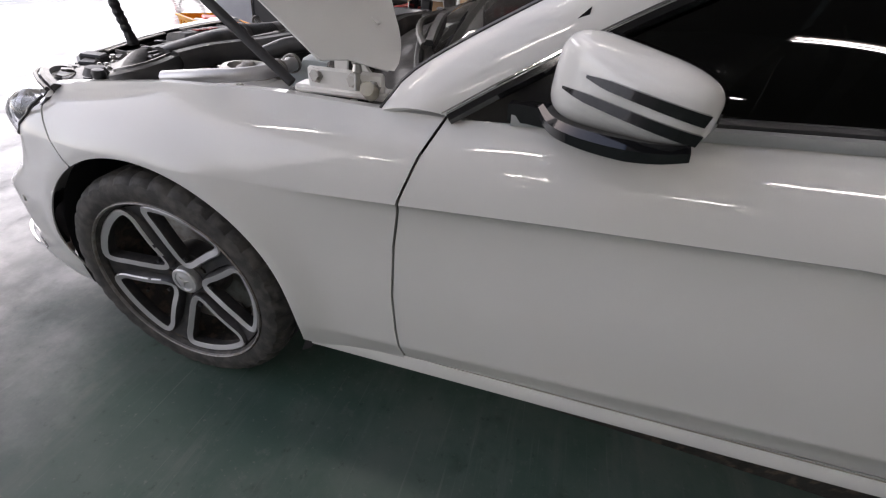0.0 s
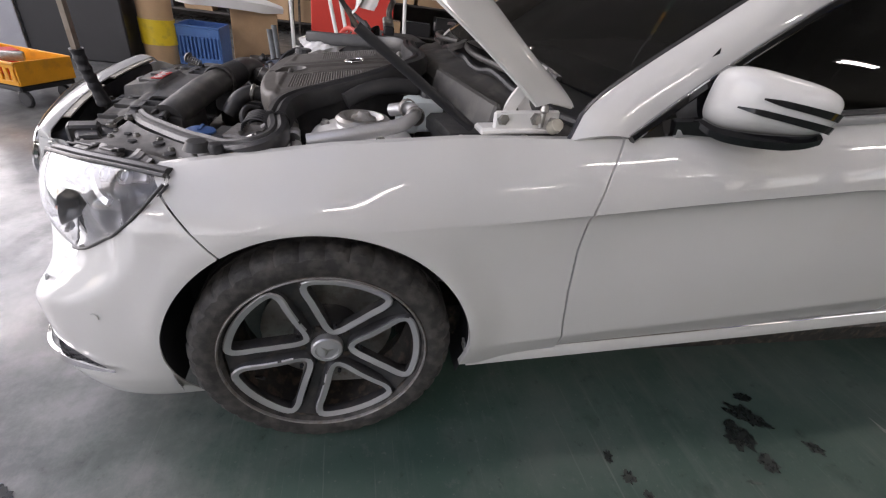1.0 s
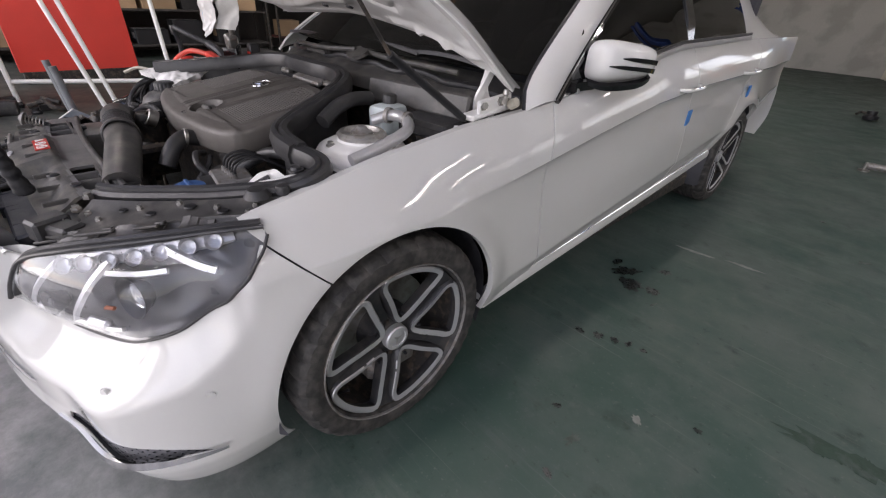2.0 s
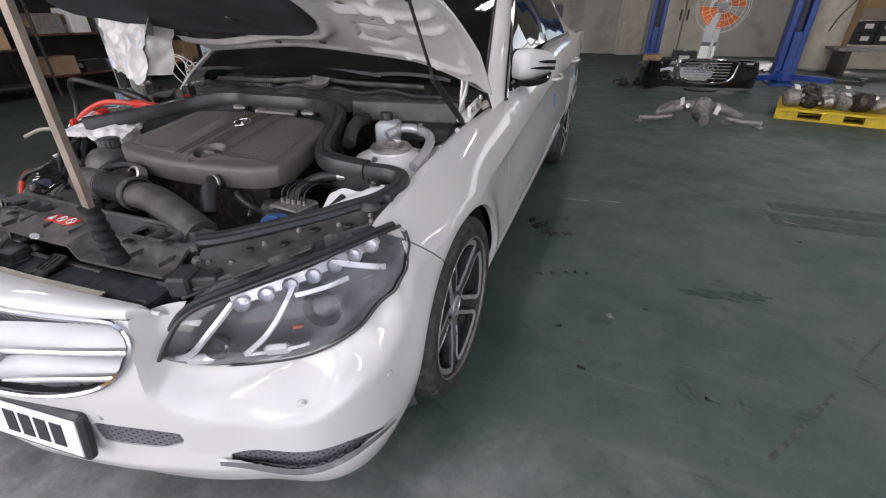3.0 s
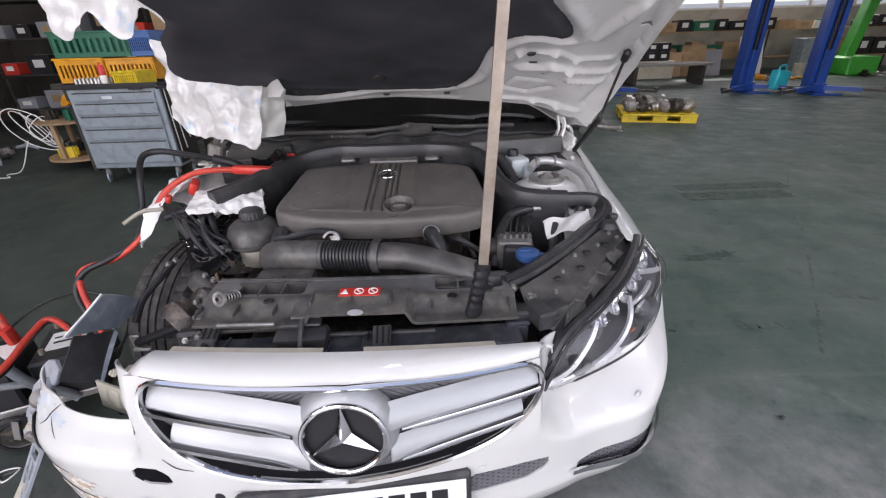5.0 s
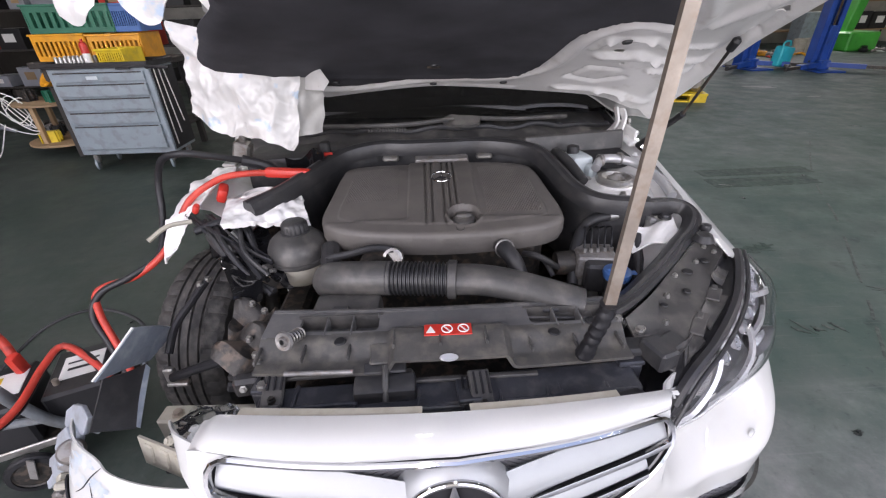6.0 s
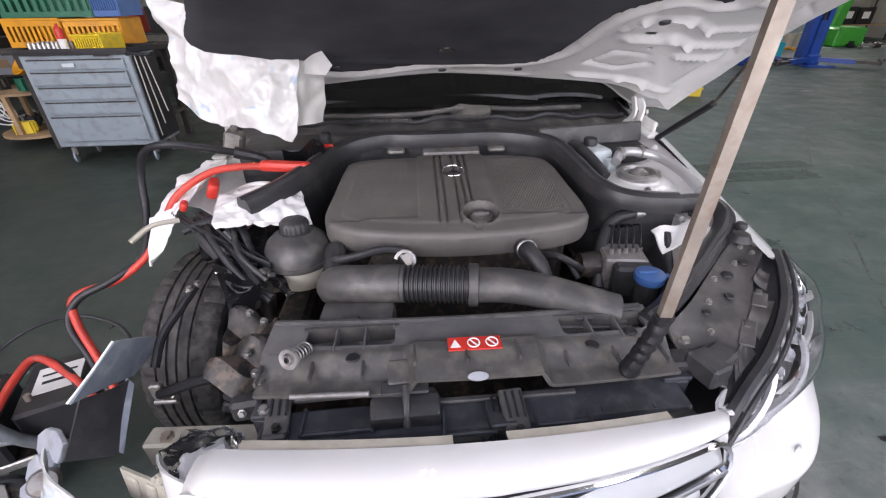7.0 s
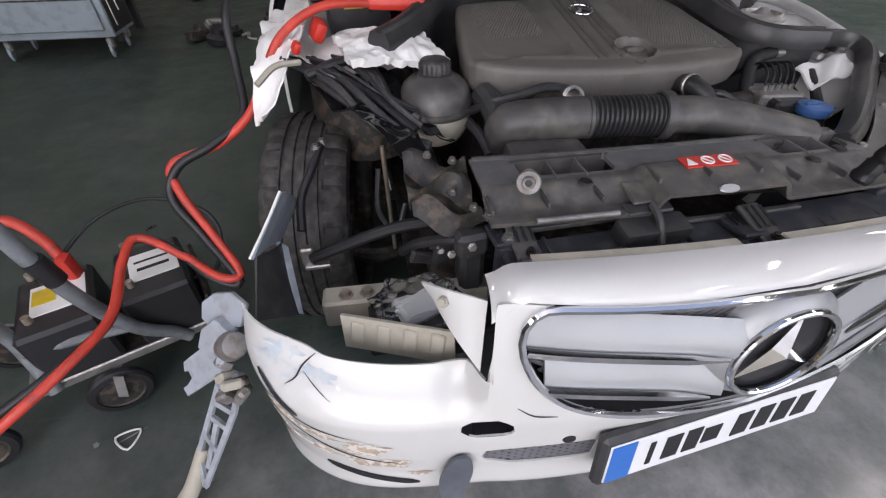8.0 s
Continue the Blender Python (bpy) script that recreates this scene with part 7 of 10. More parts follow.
for k in range(6):
    x, y = -0.74 + 0.045 * k + 0.02 * hn.random(), -0.08 - 0.035 * k
    part("cable_plug", boxes(((x, y, 0.812 - 0.012 * k), (0.03, 0.022, 0.018), 0.004, (30 * hn.random(), 20, 360 * hn.random())), ((x + 0.02, y - 0.012, 0.81 - 0.012 * k), (0.02, 0.012, 0.012), 0.003, (20, 30 * hn.random(), 40))), (PLASTIC, INK, DUSTY)[k % 3], bay, "loose black plug" if k == 0 else "")


def liner_f(u, v):
    p = Vector((-0.70, -0.05, 0.79)).lerp(Vector((-0.50, -0.36, 0.735)), u) + Vector((0.13, 0.09, 0.01)) * (v - 0.35)
    q = p * 9
    p += Vector((0.2, 0.2, 1)) * (0.035 * noise.noise(q) - 0.02 * abs(noise.noise(q * 2.3)) + 0.02 * math.sin(5 * u) * v)
    return p


part("torn_liner", sheet(liner_f, np.linspace(0, 1, 46), np.linspace(0, 1, 22), [lambda u, v: 0.62 + 0.3 * np.sin(7 * v) - np.abs(u - 0.5) * 1.25], 0.003), GLOSSBLACK, bay, "crumpled glossy black liner piece", sharp=50)
part("harness_label", boxes(((-0.64, -0.12, 0.79), (0.028, 0.04, 0.004), 0.001, (20, -20, 30))), PAPER, bay, "white paper flag")
part("harness_conduit", tube([(-0.74, -0.14, 0.82), (-0.66, -0.10, 0.835), (-0.56, -0.08, 0.835), (-0.48, -0.04, 0.85)], 0.012, 10), INK, bay, "black corrugated conduit")
part("plug_white", boxes(((-0.49, -0.03, 0.862), (0.03, 0.035, 0.025), 0.005, (0, 0, 20))), BEIGE, bay)
# crushed white apron edge with red sealer
_eo = spline([(-0.855, 0.34, 0.86), (-0.865, 0.1, 0.86), (-0.875, -0.04, 0.80), (-0.892, -0.10, 0.69)], 40)
_ei = spline([(-0.74, 0.32, 0.885), (-0.735, 0.1, 0.888), (-0.765, -0.05, 0.862), (-0.858, -0.13, 0.72)], 40)


def crushed_f(u, v):
    i = int(round(u * 39))
    p = Vector(_eo[i]).lerp(Vector(_ei[i]), v)
    q = p * 16
    p += Vector((-0.4, -0.2, 0.9)) * (0.022 * noise.noise(q) + 0.012 * abs(noise.noise(q * 2.7)) - 0.012 * math.sin(3.1 * v))
    return p


part("crushed_edge", sheet(crushed_f, np.linspace(0, 1, 40), np.linspace(0, 1, 18), (), 0.004), PRIMER, bay, "crumpled torn white wing edge", sharp=50)
part("cable_tie", tube([(-0.75, -0.12, 0.845), (-0.80, -0.16, 0.85), (-0.838, -0.206, 0.828)], 0.007, 6), BEIGE, bay, "pale twisted tie")
for p, s in (((-0.71, 0.03, 0.875), (0.03, 0.06, 0.05)), ((-0.76, -0.06, 0.86), (0.02, 0.03, 0.03))):
    part("red_sealer", boxes((p, s, 0.01, (10, 25, 20), 2)), RED, bay, "red sealing rag")
fb = part("fuse_box", boxes(((-0.56, 0.30, 0.87), (0.27, 0.18, 0.12), 0.014, (0, 0, 6), 2)), PLASTIC, bay, "black fuse and battery box")
part("box_label", boxes(((-0.615, 0.206, 0.90), (0.055, 0.004, 0.032), 0.001, (-15, 0, 6))), AMBER, fb, "yellow-orange sticker")
part("box_post", boxes(((-0.40, 0.22, 0.93), (0.035, 0.045, 0.1), 0.006)), PLASTIC, fb)
part("box_flash", boxes(((-0.385, 0.193, 0.935), (0.03, 0.004, 0.03), 0.001)), RED, fb)
part("box_shell", sheet(lambda u, v: Vector((-0.52 + 0.13 * u, 0.135 + 0.05 * math.sin(3 * u), 0.955 - 0.08 * v - 0.02 * math.sin(6 * u))), np.linspace(0, 1, 16), np.linspace(0, 1, 6), (), 0.004), GLOSSBLACK, fb)
hr = part("bare_hinge", tube([(-0.70, 0.26, 0.93), (-0.70, 0.25, 0.98), (-0.68, 0.24, 1.02), (-0.69, 0.26, 1.07)], 0.014, 8), DULLSTEEL, car, "bent bare bonnet hinge")
part("hinge_plate", boxes(((-0.70, 0.24, 0.955), (0.06, 0.05, 0.07), 0.008, (10, 20, 0)), ((-0.735, 0.22, 0.92), (0.05, 0.09, 0.012), 0.004)), STEEL, hr)

# crash beam end and lamp support behind the torn bumper
beam = part("crash_beam", boxes(((-0.57, -0.535, 0.455), (0.36, 0.055, 0.075), 0.006, (0, 0, -2))), BEIGE, car, "pale crash beam end with rusty bolts")
bolts([(-0.70, -0.535, 0.493), (-0.655, -0.535, 0.493)], beam, r=0.011, material=BRASSY)
part("beam_cover", sheet(lambda u, v: Vector((-0.70 + 0.19 * u, -0.665 - 0.085 * u - 0.012 * v, 0.578 + 0.014 * u - 0.075 * v)), np.linspace(0, 1, 18), np.linspace(0, 1, 5), (), 0.006), BEIGE, car, "pale ribbed bumper carrier")
for k in range(4):
    part("carrier_rib", boxes(((-0.672 + 0.045 * k, -0.683 - 0.02 * k, 0.545 + 0.004 * k), (0.026, 0.01, 0.05), 0.003, (-8, 4, -24))), BEIGE, car)
bm = bmesh.new()
bmesh.ops.create_icosphere(bm, subdivisions=4, radius=1)
for v in bm.verts:
    d = v.co.copy()
    v.co = Vector((-0.555, -0.635, 0.55)) + Vector((d.x * 0.085, d.y * 0.06, d.z * 0.045)) * (1 + 0.28 * noise.noise(d * 3.1) + 0.08 * noise.noise(d * 9))
tagged(part("parts_bag", bm, CLEARBAG), "clear plastic bag of small parts in the bumper", "bag")
part("bag_tray", boxes(((-0.555, -0.635, 0.49), (0.2, 0.12, 0.02), 0.005), ((-0.5, -0.60, 0.47), (0.08, 0.2, 0.03), 0.005)), BLACKPANEL, car)
bm = bmesh.new()
box(bm, (-0.555, -0.64, 0.54), (0.09, 0.05, 0.03), 0.008, (20, 10, 30))
tagged(part("bagged_part", bm, PAPER), "white printed packet inside a clear bag", "packet")

# wing liner remnant standing at the corner
def quad_f(a, b, c, d, bow):
    """A bent four-cornered sheet: a-b along its top, d-c along its foot."""
    def f(u, v):
        p = Vector(a).lerp(Vector(b), u).lerp(Vector(d).lerp(Vector(c), u), v)
        return p + Vector(bow) * math.sin(math.pi * u) * (0.6 + 0.4 * math.sin(4 * v))
    return f


SLATE = mat("slate_liner_plastic", (0.21, 0.24, 0.28), 0.4, vary=0.2, scale=9, bump=0.08, second=(0.4, 0.42, 0.45), amount=0.6, cut=(0.5, 0.68))
fpn = part("liner_remnant", sheet(quad_f((-0.798, -0.434, 0.70), (-0.803, -0.285, 0.577), (-0.84, -0.385, 0.545), (-0.857, -0.54, 0.625), (0.004, 0.0, 0.012)), np.linspace(0, 1, 14), np.linspace(0, 1, 18), (), 0.005), SLATE, car, "torn slate-grey wing liner remnant")
part("remnant_skirt", sheet(quad_f((-0.856, -0.519, 0.613), (-0.835, -0.40, 0.549), (-0.80, -0.56, 0.475), (-0.866, -0.605, 0.525), (0.006, 0.006, -0.012)), np.linspace(0, 1, 14), np.linspace(0, 1, 14), (), 0.005), PLASTIC, fpn, "black liner skirt reaching down to the bumper")
part("remnant_flange", sheet(quad_f((-0.844, -0.398, 0.556), (-0.817, -0.418, 0.547), (-0.789, -0.56, 0.478), (-0.81, -0.555, 0.482), (-0.004, 0.0, 0.005)), np.linspace(0, 1, 8), np.linspace(0, 1, 16), (), 0.004), SLATE, fpn, "pale folded flange")
part("remnant_edge", tube([(-0.797, -0.436, 0.702), (-0.825, -0.485, 0.665), (-0.858, -0.542, 0.627)], 0.0026, 6), PAPER, fpn, "scraped white edge")
part("remnant_clip", boxes(((-0.845, -0.47, 0.49), (0.02, 0.03, 0.03), 0.004), ((-0.84, -0.46, 0.525), (0.012, 0.02, 0.02), 0.003)), BEIGE, fpn)
# white fin that held the missing headlight, beside the grille
def fin_f(u, v):
    a = Vector((-0.474, -0.795, 0.712)).lerp(Vector((-0.486, -0.83, 0.592)), v)
    b = Vector((-0.56, -0.727, 0.697)).lerp(Vector((-0.545, -0.74, 0.672)), v)
    p = a.lerp(b, u)
    return p + Vector((-0.006, -0.01, 0.012)) * math.sin(math.pi * u)


fin = part("lamp_fin", sheet(fin_f, np.linspace(0, 1, 16), np.linspace(0, 1, 10), (), 0.004), WHITE, bumper, "white pointed fin left from the headlight mount")
bolts([tuple(fin_f(0.62, 0.35) + Vector((-0.004, -0.004, 0.006)))], fin, (-0.5, -0.6, 0.6), 0.006, BEIGE)
part("liner_strut", tube([(-0.735, -0.18, 0.665), (-0.755, -0.24, 0.64), (-0.785, -0.31, 0.60), (-0.79, -0.37, 0.55)], 0.011, 8), INK, car, "black liner strut")
bolts([(-0.73, -0.175, 0.672), (-0.745, -0.195, 0.668)], car, r=0.008)

# grey lamp bracket dangling from the bumper end
BR_O, BR_A, BR_B = Vector((-0.976, -0.527, 0.511)), Vector((0.106, -0.113, -0.061)), Vector((-0.101, -0.185, -0.402))
BR_N = BR_A.cross(BR_B).normalized()


def at_bracket(a, b, out=0.0):
    return BR_O + BR_A * a + BR_B * b + BR_N * out


def bracket_plate(name, outline, depth, parent, material, label="", out=0.0):
    bm = bmesh.new()
    front_v = [bm.verts.new(at_bracket(a, b, out)) for a, b in outline]
    back_v = [bm.verts.new(at_bracket(a, b, out + depth)) for a, b in outline]
    bm.faces.new(front_v[::-1])
    bm.faces.new(back_v)
    for i in range(len(outline)):
        k = (i + 1) % len(outline)
        bm.faces.new((front_v[i], front_v[k], back_v[k], back_v[i]))
    bmesh.ops.bevel(bm, geom=list(bm.edges), offset=0.002, segments=1, affect="EDGES", profile=0.5)
    return part(name, bm, material, parent, label)


LGREY = mat("light_grey_plastic", (0.36, 0.39, 0.43), 0.42, vary=0.1, scale=14, bump=0.05, second=(0.2, 0.19, 0.17), amount=0.5, cut=(0.5, 0.7))
br = bracket_plate("lamp_ladder", [(-0.1, 0.02), (0.12, -0.08), (0.42, -0.16), (0.68, -0.17), (0.62, -0.05), (0.4, 0.0), (0.06, 0.1), (-0.1, 0.1)], 0.012, car, LGREY, "broken light-grey plastic lamp bracket")
bracket_plate("bracket_cheek", [(0.05, 0.1), (0.3, -0.02), (0.55, -0.02), (0.5, 0.1), (0.2, 0.2), (0.0, 0.2)], 0.03, br, LGREY, "", -0.02)
bracket_plate("bracket_fork", [(-0.40, 0.40), (-0.30, 0.36), (0.25, 0.08), (0.4, 0.12), (0.38, 0.24), (-0.05, 0.44), (-0.3, 0.56), (-0.4, 0.54), (-0.28, 0.49), (-0.2, 0.43), (-0.28, 0.41), (-0.38, 0.45)], 0.014, br, LGREY, "forked grey lug", -0.006)
for a, b in (((0.35, 0.2), (0.18, 0.45)), ((0.18, 0.45), (-0.1, 0.83)), ((0.68, 0.16), (0.56, 0.4)), ((0.56, 0.4), (0.05, 0.98)), ((0.27, 0.33), (0.6, 0.3)), ((0.1, 0.55), (0.42, 0.52)), ((0.0, 0.68), (0.28, 0.7)), ((-0.1, 0.83), (0.05, 0.98)), ((0.26, 0.52), (0.1, 0.85)), ((0.18, 0.45), (0.56, 0.4))):
    part("ladder_bar", sweep(bmesh.new(), [at_bracket(*a), at_bracket(*b)], [(-0.006, -0.004), (0.006, -0.004), (0.006, 0.004), (-0.006, 0.004)], up=BR_N), LGREY, br)
bracket_plate("ladder_plate", [(-0.16, 0.74), (-0.02, 0.76), (0.06, 0.98), (-0.06, 0.96)], 0.02, br, DUSTY, "dark end plate", 0.004)
part("bracket_motor", lathe([(0, 0.03), (0.024, 0.026), (0.03, 0.0), (0.026, -0.03), (0, -0.035)], Matrix.Translation(at_bracket(0.62, 0.02, -0.02)) @ pose(0, 0, 0, 30, 40, 0), 18), DULLSTEEL, br, "dirty lamp adjuster")
rm = random.Random(8)
for k in range(9):
    c = at_bracket(0.5 + 0.4 * rm.random(), 0.06 + 0.22 * rm.random(), -0.03 + 0.03 * rm.random())
    part("adjuster", boxes((tuple(c), (0.022 + 0.02 * rm.random(), 0.02, 0.025 + 0.02 * rm.random()), 0.005, (60 * rm.random(), 60 * rm.random(), 60 * rm.random()))), (DULLSTEEL, DARKSTEEL, LGREY, BEIGE)[k % 4], br)
part("hanging_tube", tube([at_bracket(-0.08, 0.8, 0.01), (-1.105, -0.70, 0.10), (-1.135, -0.72, 0.06), (-1.16, -0.735, 0.03)], 0.02, 12, scale=np.linspace(0.75, 1.15, 24)), BEIGE, br, "pale crushed plastic pipe")

# cracks, slots and stains on the torn bumper
def crack(pts, w=0.0016, name="crack"):
    bm = bmesh.new()
    line = [knocked(skin(u, z, 0.0012)) for u, z in spline(pts, 24)]
    sweep(bm, line, ring2(w * 0.55, 5), scale=[0.3 + 0.7 * math.sin(math.pi * i / 23) for i in range(24)])
    part(name, bm, INK, bumper)


# torn openings; the shade inside is a black strip laid on the skin
def gash(pts, w):
    bm = bmesh.new()
    line = [knocked(skin(u, z, 0.001)) for u, z in spline(pts, 24)]
    sweep(bm, line, [(-0.0015, -w), (0.0015, -w), (0.0015, w), (-0.0015, w)], scale=[0.35 + 0.65 * min(1, 3 * math.sin(math.pi * i / 23)) for i in range(24)])
    part("gash", bm, INK, bumper)


gash([(-0.94, 0.505), (-0.885, 0.488), (-0.83, 0.468)], 0.011)
gash([(-0.80, 0.312), (-0.70, 0.285), (-0.60, 0.262)], 0.010)
crack([(-0.815, 0.552), (-0.835, 0.535), (-0.842, 0.522), (-0.86, 0.512)], 0.003)
crack([(-0.83, 0.53), (-0.80, 0.522), (-0.76, 0.512)], 0.0014)
crack([(-0.86, 0.46), (-0.8, 0.45), (-0.72, 0.44)])
crack([(-0.88, 0.425), (-0.8, 0.40), (-0.72, 0.37), (-0.64, 0.35)], 0.0018)


def chip(u, z, ru, rz, material, seed, label=""):
    """A ragged patch where the paint has gone."""
    rc = random.Random(seed)
    bm = bmesh.new()
    mid = bm.verts.new(knocked(skin(u, z, 0.0012)))
    ring = []
    for i in range(22):
        a = 2 * math.pi * i / 22
        k = 0.6 + 0.6 * rc.random()
        ring.append(bm.verts.new(knocked(skin(u + ru * k * math.cos(a), z + rz * k * math.sin(a), 0.0009))))
    for i in range(22):
        bm.faces.new((mid, ring[i], ring[(i + 1) % 22]))
    part("paint_chip", bm, material, bumper, label)


PLATEDARK = mat("dark_slate_plastic", (0.09, 0.1, 0.12), 0.45, vary=0.2, scale=12, bump=0.08)
FILLER = mat("scraped_tan_plastic", (0.42, 0.34, 0.26), 0.7, vary=0.25, scale=30, fine=150, bump=0.15, second=(0.7, 0.68, 0.64), amount=0.8, cut=(0.48, 0.55))
BLUEPAINT = mat("smeared_blue_grey_paint", (0.47, 0.53, 0.58), 0.5, vary=0.15, scale=14, bump=0.05, second=(0.6, 0.6, 0.58), amount=0.9, cut=(0.42, 0.62))
chip(-0.80, 0.375, 0.10, 0.018, FILLER, 3, "scraped tan patch")
chip(-0.68, 0.345, 0.07, 0.02, FILLER, 5)
chip(-0.93, 0.40, 0.05, 0.012, FILLER, 8)
chip(-0.885, 0.448, 0.05, 0.022, FILLER, 21)
chip(-0.79, 0.43, 0.08, 0.014, FILLER, 23)
chip(-0.70, 0.405, 0.05, 0.024, FILLER, 25)
chip(-0.885, 0.545, 0.05, 0.010, BLUEPAINT, 26)
chip(-0.80, 0.532, 0.04, 0.007, BLUEPAINT, 27)
chip(-0.90, 0.525, 0.06, 0.012, BLUEPAINT, 6, "smear of blue-grey paint")
chip(-0.60, 0.30, 0.03, 0.008, FILLER, 11)
crack([(-0.43, 0.52), (-0.40, 0.50), (-0.36, 0.495)], 0.0025)
part("tow_cover", sheet(lambda u, v: knocked(skin(-0.545 + 0.06 * u - 0.02 * (1 - v), 0.25 + 0.13 * v, 0.012 + 0.02 * (1 - v))), np.linspace(0, 1, 10), np.linspace(0, 1, 12), [lambda u, v: 0.5 - np.hypot(u - 0.5, (v - 0.5) * 0.95)], 0.006), PLATEDARK, bumper, "dangling dark tow eye cover")

# white plastic sheeting wrapped round the crushed bonnet corner
def wrap_f(u, v):
    a = Vector((-0.846, 0.23, 1.38)).lerp(Vector((-0.405, 0.16, 1.30)), u)
    b = Vector((-0.832, 0.20, 1.10)).lerp(Vector((-0.461, 0.04, 1.01)), u)
    p = a.lerp(b, v)
    p += Vector((0.02, -0.05, 0.0)) * math.sin(math.pi * u) * math.sin(math.pi * (0.15 + 0.8 * v))
    p.x += 0.03 * float(ss(0.0, 0.4, v)) * (1 - u) * math.sin(math.pi * v)
    q = p * 5
    k = noise.noise(q * 0.9) * 0.03 - abs(noise.noise(q * 1.5 + Vector((2, 5, 1)))) * 0.05 - abs(noise.noise(q * 3.0 + Vector((3, 1, 7)))) * 0.022 - abs(noise.noise(q * 6.5)) * 0.006 + noise.noise(q * 12) * 0.002
    p += Vector((-0.2, -0.9, 0.3)) * k
    p.z -= v ** 4 * (0.03 * math.sin(math.pi * min(1.0, u * 1.6)) + 0.016 * noise.noise(Vector((u * 9, 3.3, 1.0))))
    p.x += 0.012 * noise.noise(Vector((v * 7, 7.1, 2.0))) * abs(2 * u - 1)
    return p


wrap = thing("plastic_wrap", "crumpled white plastic sheeting taped over the crushed bonnet corner", "plastic sheet", (-0.6, 0.15, 1.02))
part("sheet_front", sheet(wrap_f, np.linspace(0, 1, 96), np.linspace(0, 1, 72), (), 0.002), WRAP, wrap, sharp=60)


def fold_f(u, v):
    p = wrap_f(0.94, 0.05 + 0.85 * v) + Vector((0.01, 0.012, 0.0))
    p += (Vector((0.075, 0.06, 0.0)) + Vector((0.0, 0.0, 0.015)) * (1 - v)) * u
    return p + Vector((0.004, -0.012, 0.0)) * noise.noise(Vector((u * 2, v * 7, 4.0)))


def corner_f(u, v):
    p = Vector((-0.40, 0.17, 1.29)).lerp(Vector((-0.315, 0.05, 1.205)), u).lerp(Vector((-0.42, 0.15, 1.17)).lerp(Vector((-0.335, 0.05, 1.18)), u), v)
    return p + Vector((0, -0.01, 0.0)) * math.sin(3 * u) * math.sin(3 * v)


part("sheet_fold", sheet(fold_f, np.linspace(0, 1, 12), np.linspace(0, 1, 40), (), 0.002), BEIGEWRAP, wrap, "dull grey-white fold")
part("sheet_corner", sheet(corner_f, np.linspace(0, 1, 12), np.linspace(0, 1, 12), (), 0.002), WRAP, wrap)


def wrap2_f(u, v):
    p = Vector((-0.86, -0.15, 1.53)).lerp(Vector((-0.30, -0.30, 1.52)), u)
    p += Vector((0, 0.0, -0.16)) * v * (0.55 + 0.45 * math.sin(9 * u + 1.0) ** 2)
    q = p * 7
    p += Vector((0, -1, 0.2)) * (noise.noise(q) * 0.04 + abs(noise.noise(q * 2.5)) * 0.03)
    return p


part("sheet_upper", sheet(wrap2_f, np.linspace(0, 1, 50), np.linspace(0, 1, 18), (), 0.002), WRAP, wrap, sharp=60)

# the prop: a worn bar with a taped foot
prop = thing("bonnet_prop", "worn steel bar propping the bonnet, its foot bound in black tape", "prop bar", (0.30, -0.66, 0.74))
top = bonnet_f(0.338, 1.175)
d = (Vector(top) - Vector((0.303, -0.668, 0.875))).normalized()
bm = bmesh.new()
sweep(bm, [(0.303, -0.668, 0.86), tuple(top)], [(-0.011, -0.006), (0.011, -0.006), (0.011, 0.006), (-0.011, 0.006)], up=(0, -1, 0))
part("bar", bm, BRASSY, prop, "worn zinc flat bar")
bm = bmesh.new()
sweep(bm, spline([(0.285, -0.645, 0.742), (0.293, -0.655, 0.80), (0.300, -0.664, 0.85), (0.304, -0.668, 0.892)], 22), ring2(0.021, 12, 0.8), scale=[0.95 + 0.1 * math.sin(i * 1.9) + (0.15 if i < 4 else 0) for i in range(22)])
part("taped_foot", bm, INK, prop, "black tape binding")

# ---- jump-start trolley and its leads ----
TROLLEYGREY = mat("dull_grey_tube_paint", (0.15, 0.165, 0.175), 0.45, vary=0.15, scale=8, bump=0.06, second=(0.07, 0.065, 0.06), amount=0.5)
trolley = thing("battery_trolley", "black wheeled battery trolley with grey push tube", "trolley", (-1.36, -0.3, 0))
TM = pose(-1.40, -0.21, 0, 0, 0, 24)
bm = boxes(((0.02, 0.0, 0.15), (0.44, 0.28, 0.03), 0.008), ((0.24, 0, 0.2), (0.012, 0.28, 0.12), 0.004))
bm.transform(TM)
part("tray", bm, DARKSTEEL, trolley)
bm = boxes(((-0.21, 0.0, 0.155), (0.02, 0.28, 0.02), 0.004), ((0.02, -0.145, 0.16), (0.46, 0.014, 0.03), 0.004))
bm.transform(TM)
part("tray_edge", bm, STEEL, trolley, "bare metal edge")
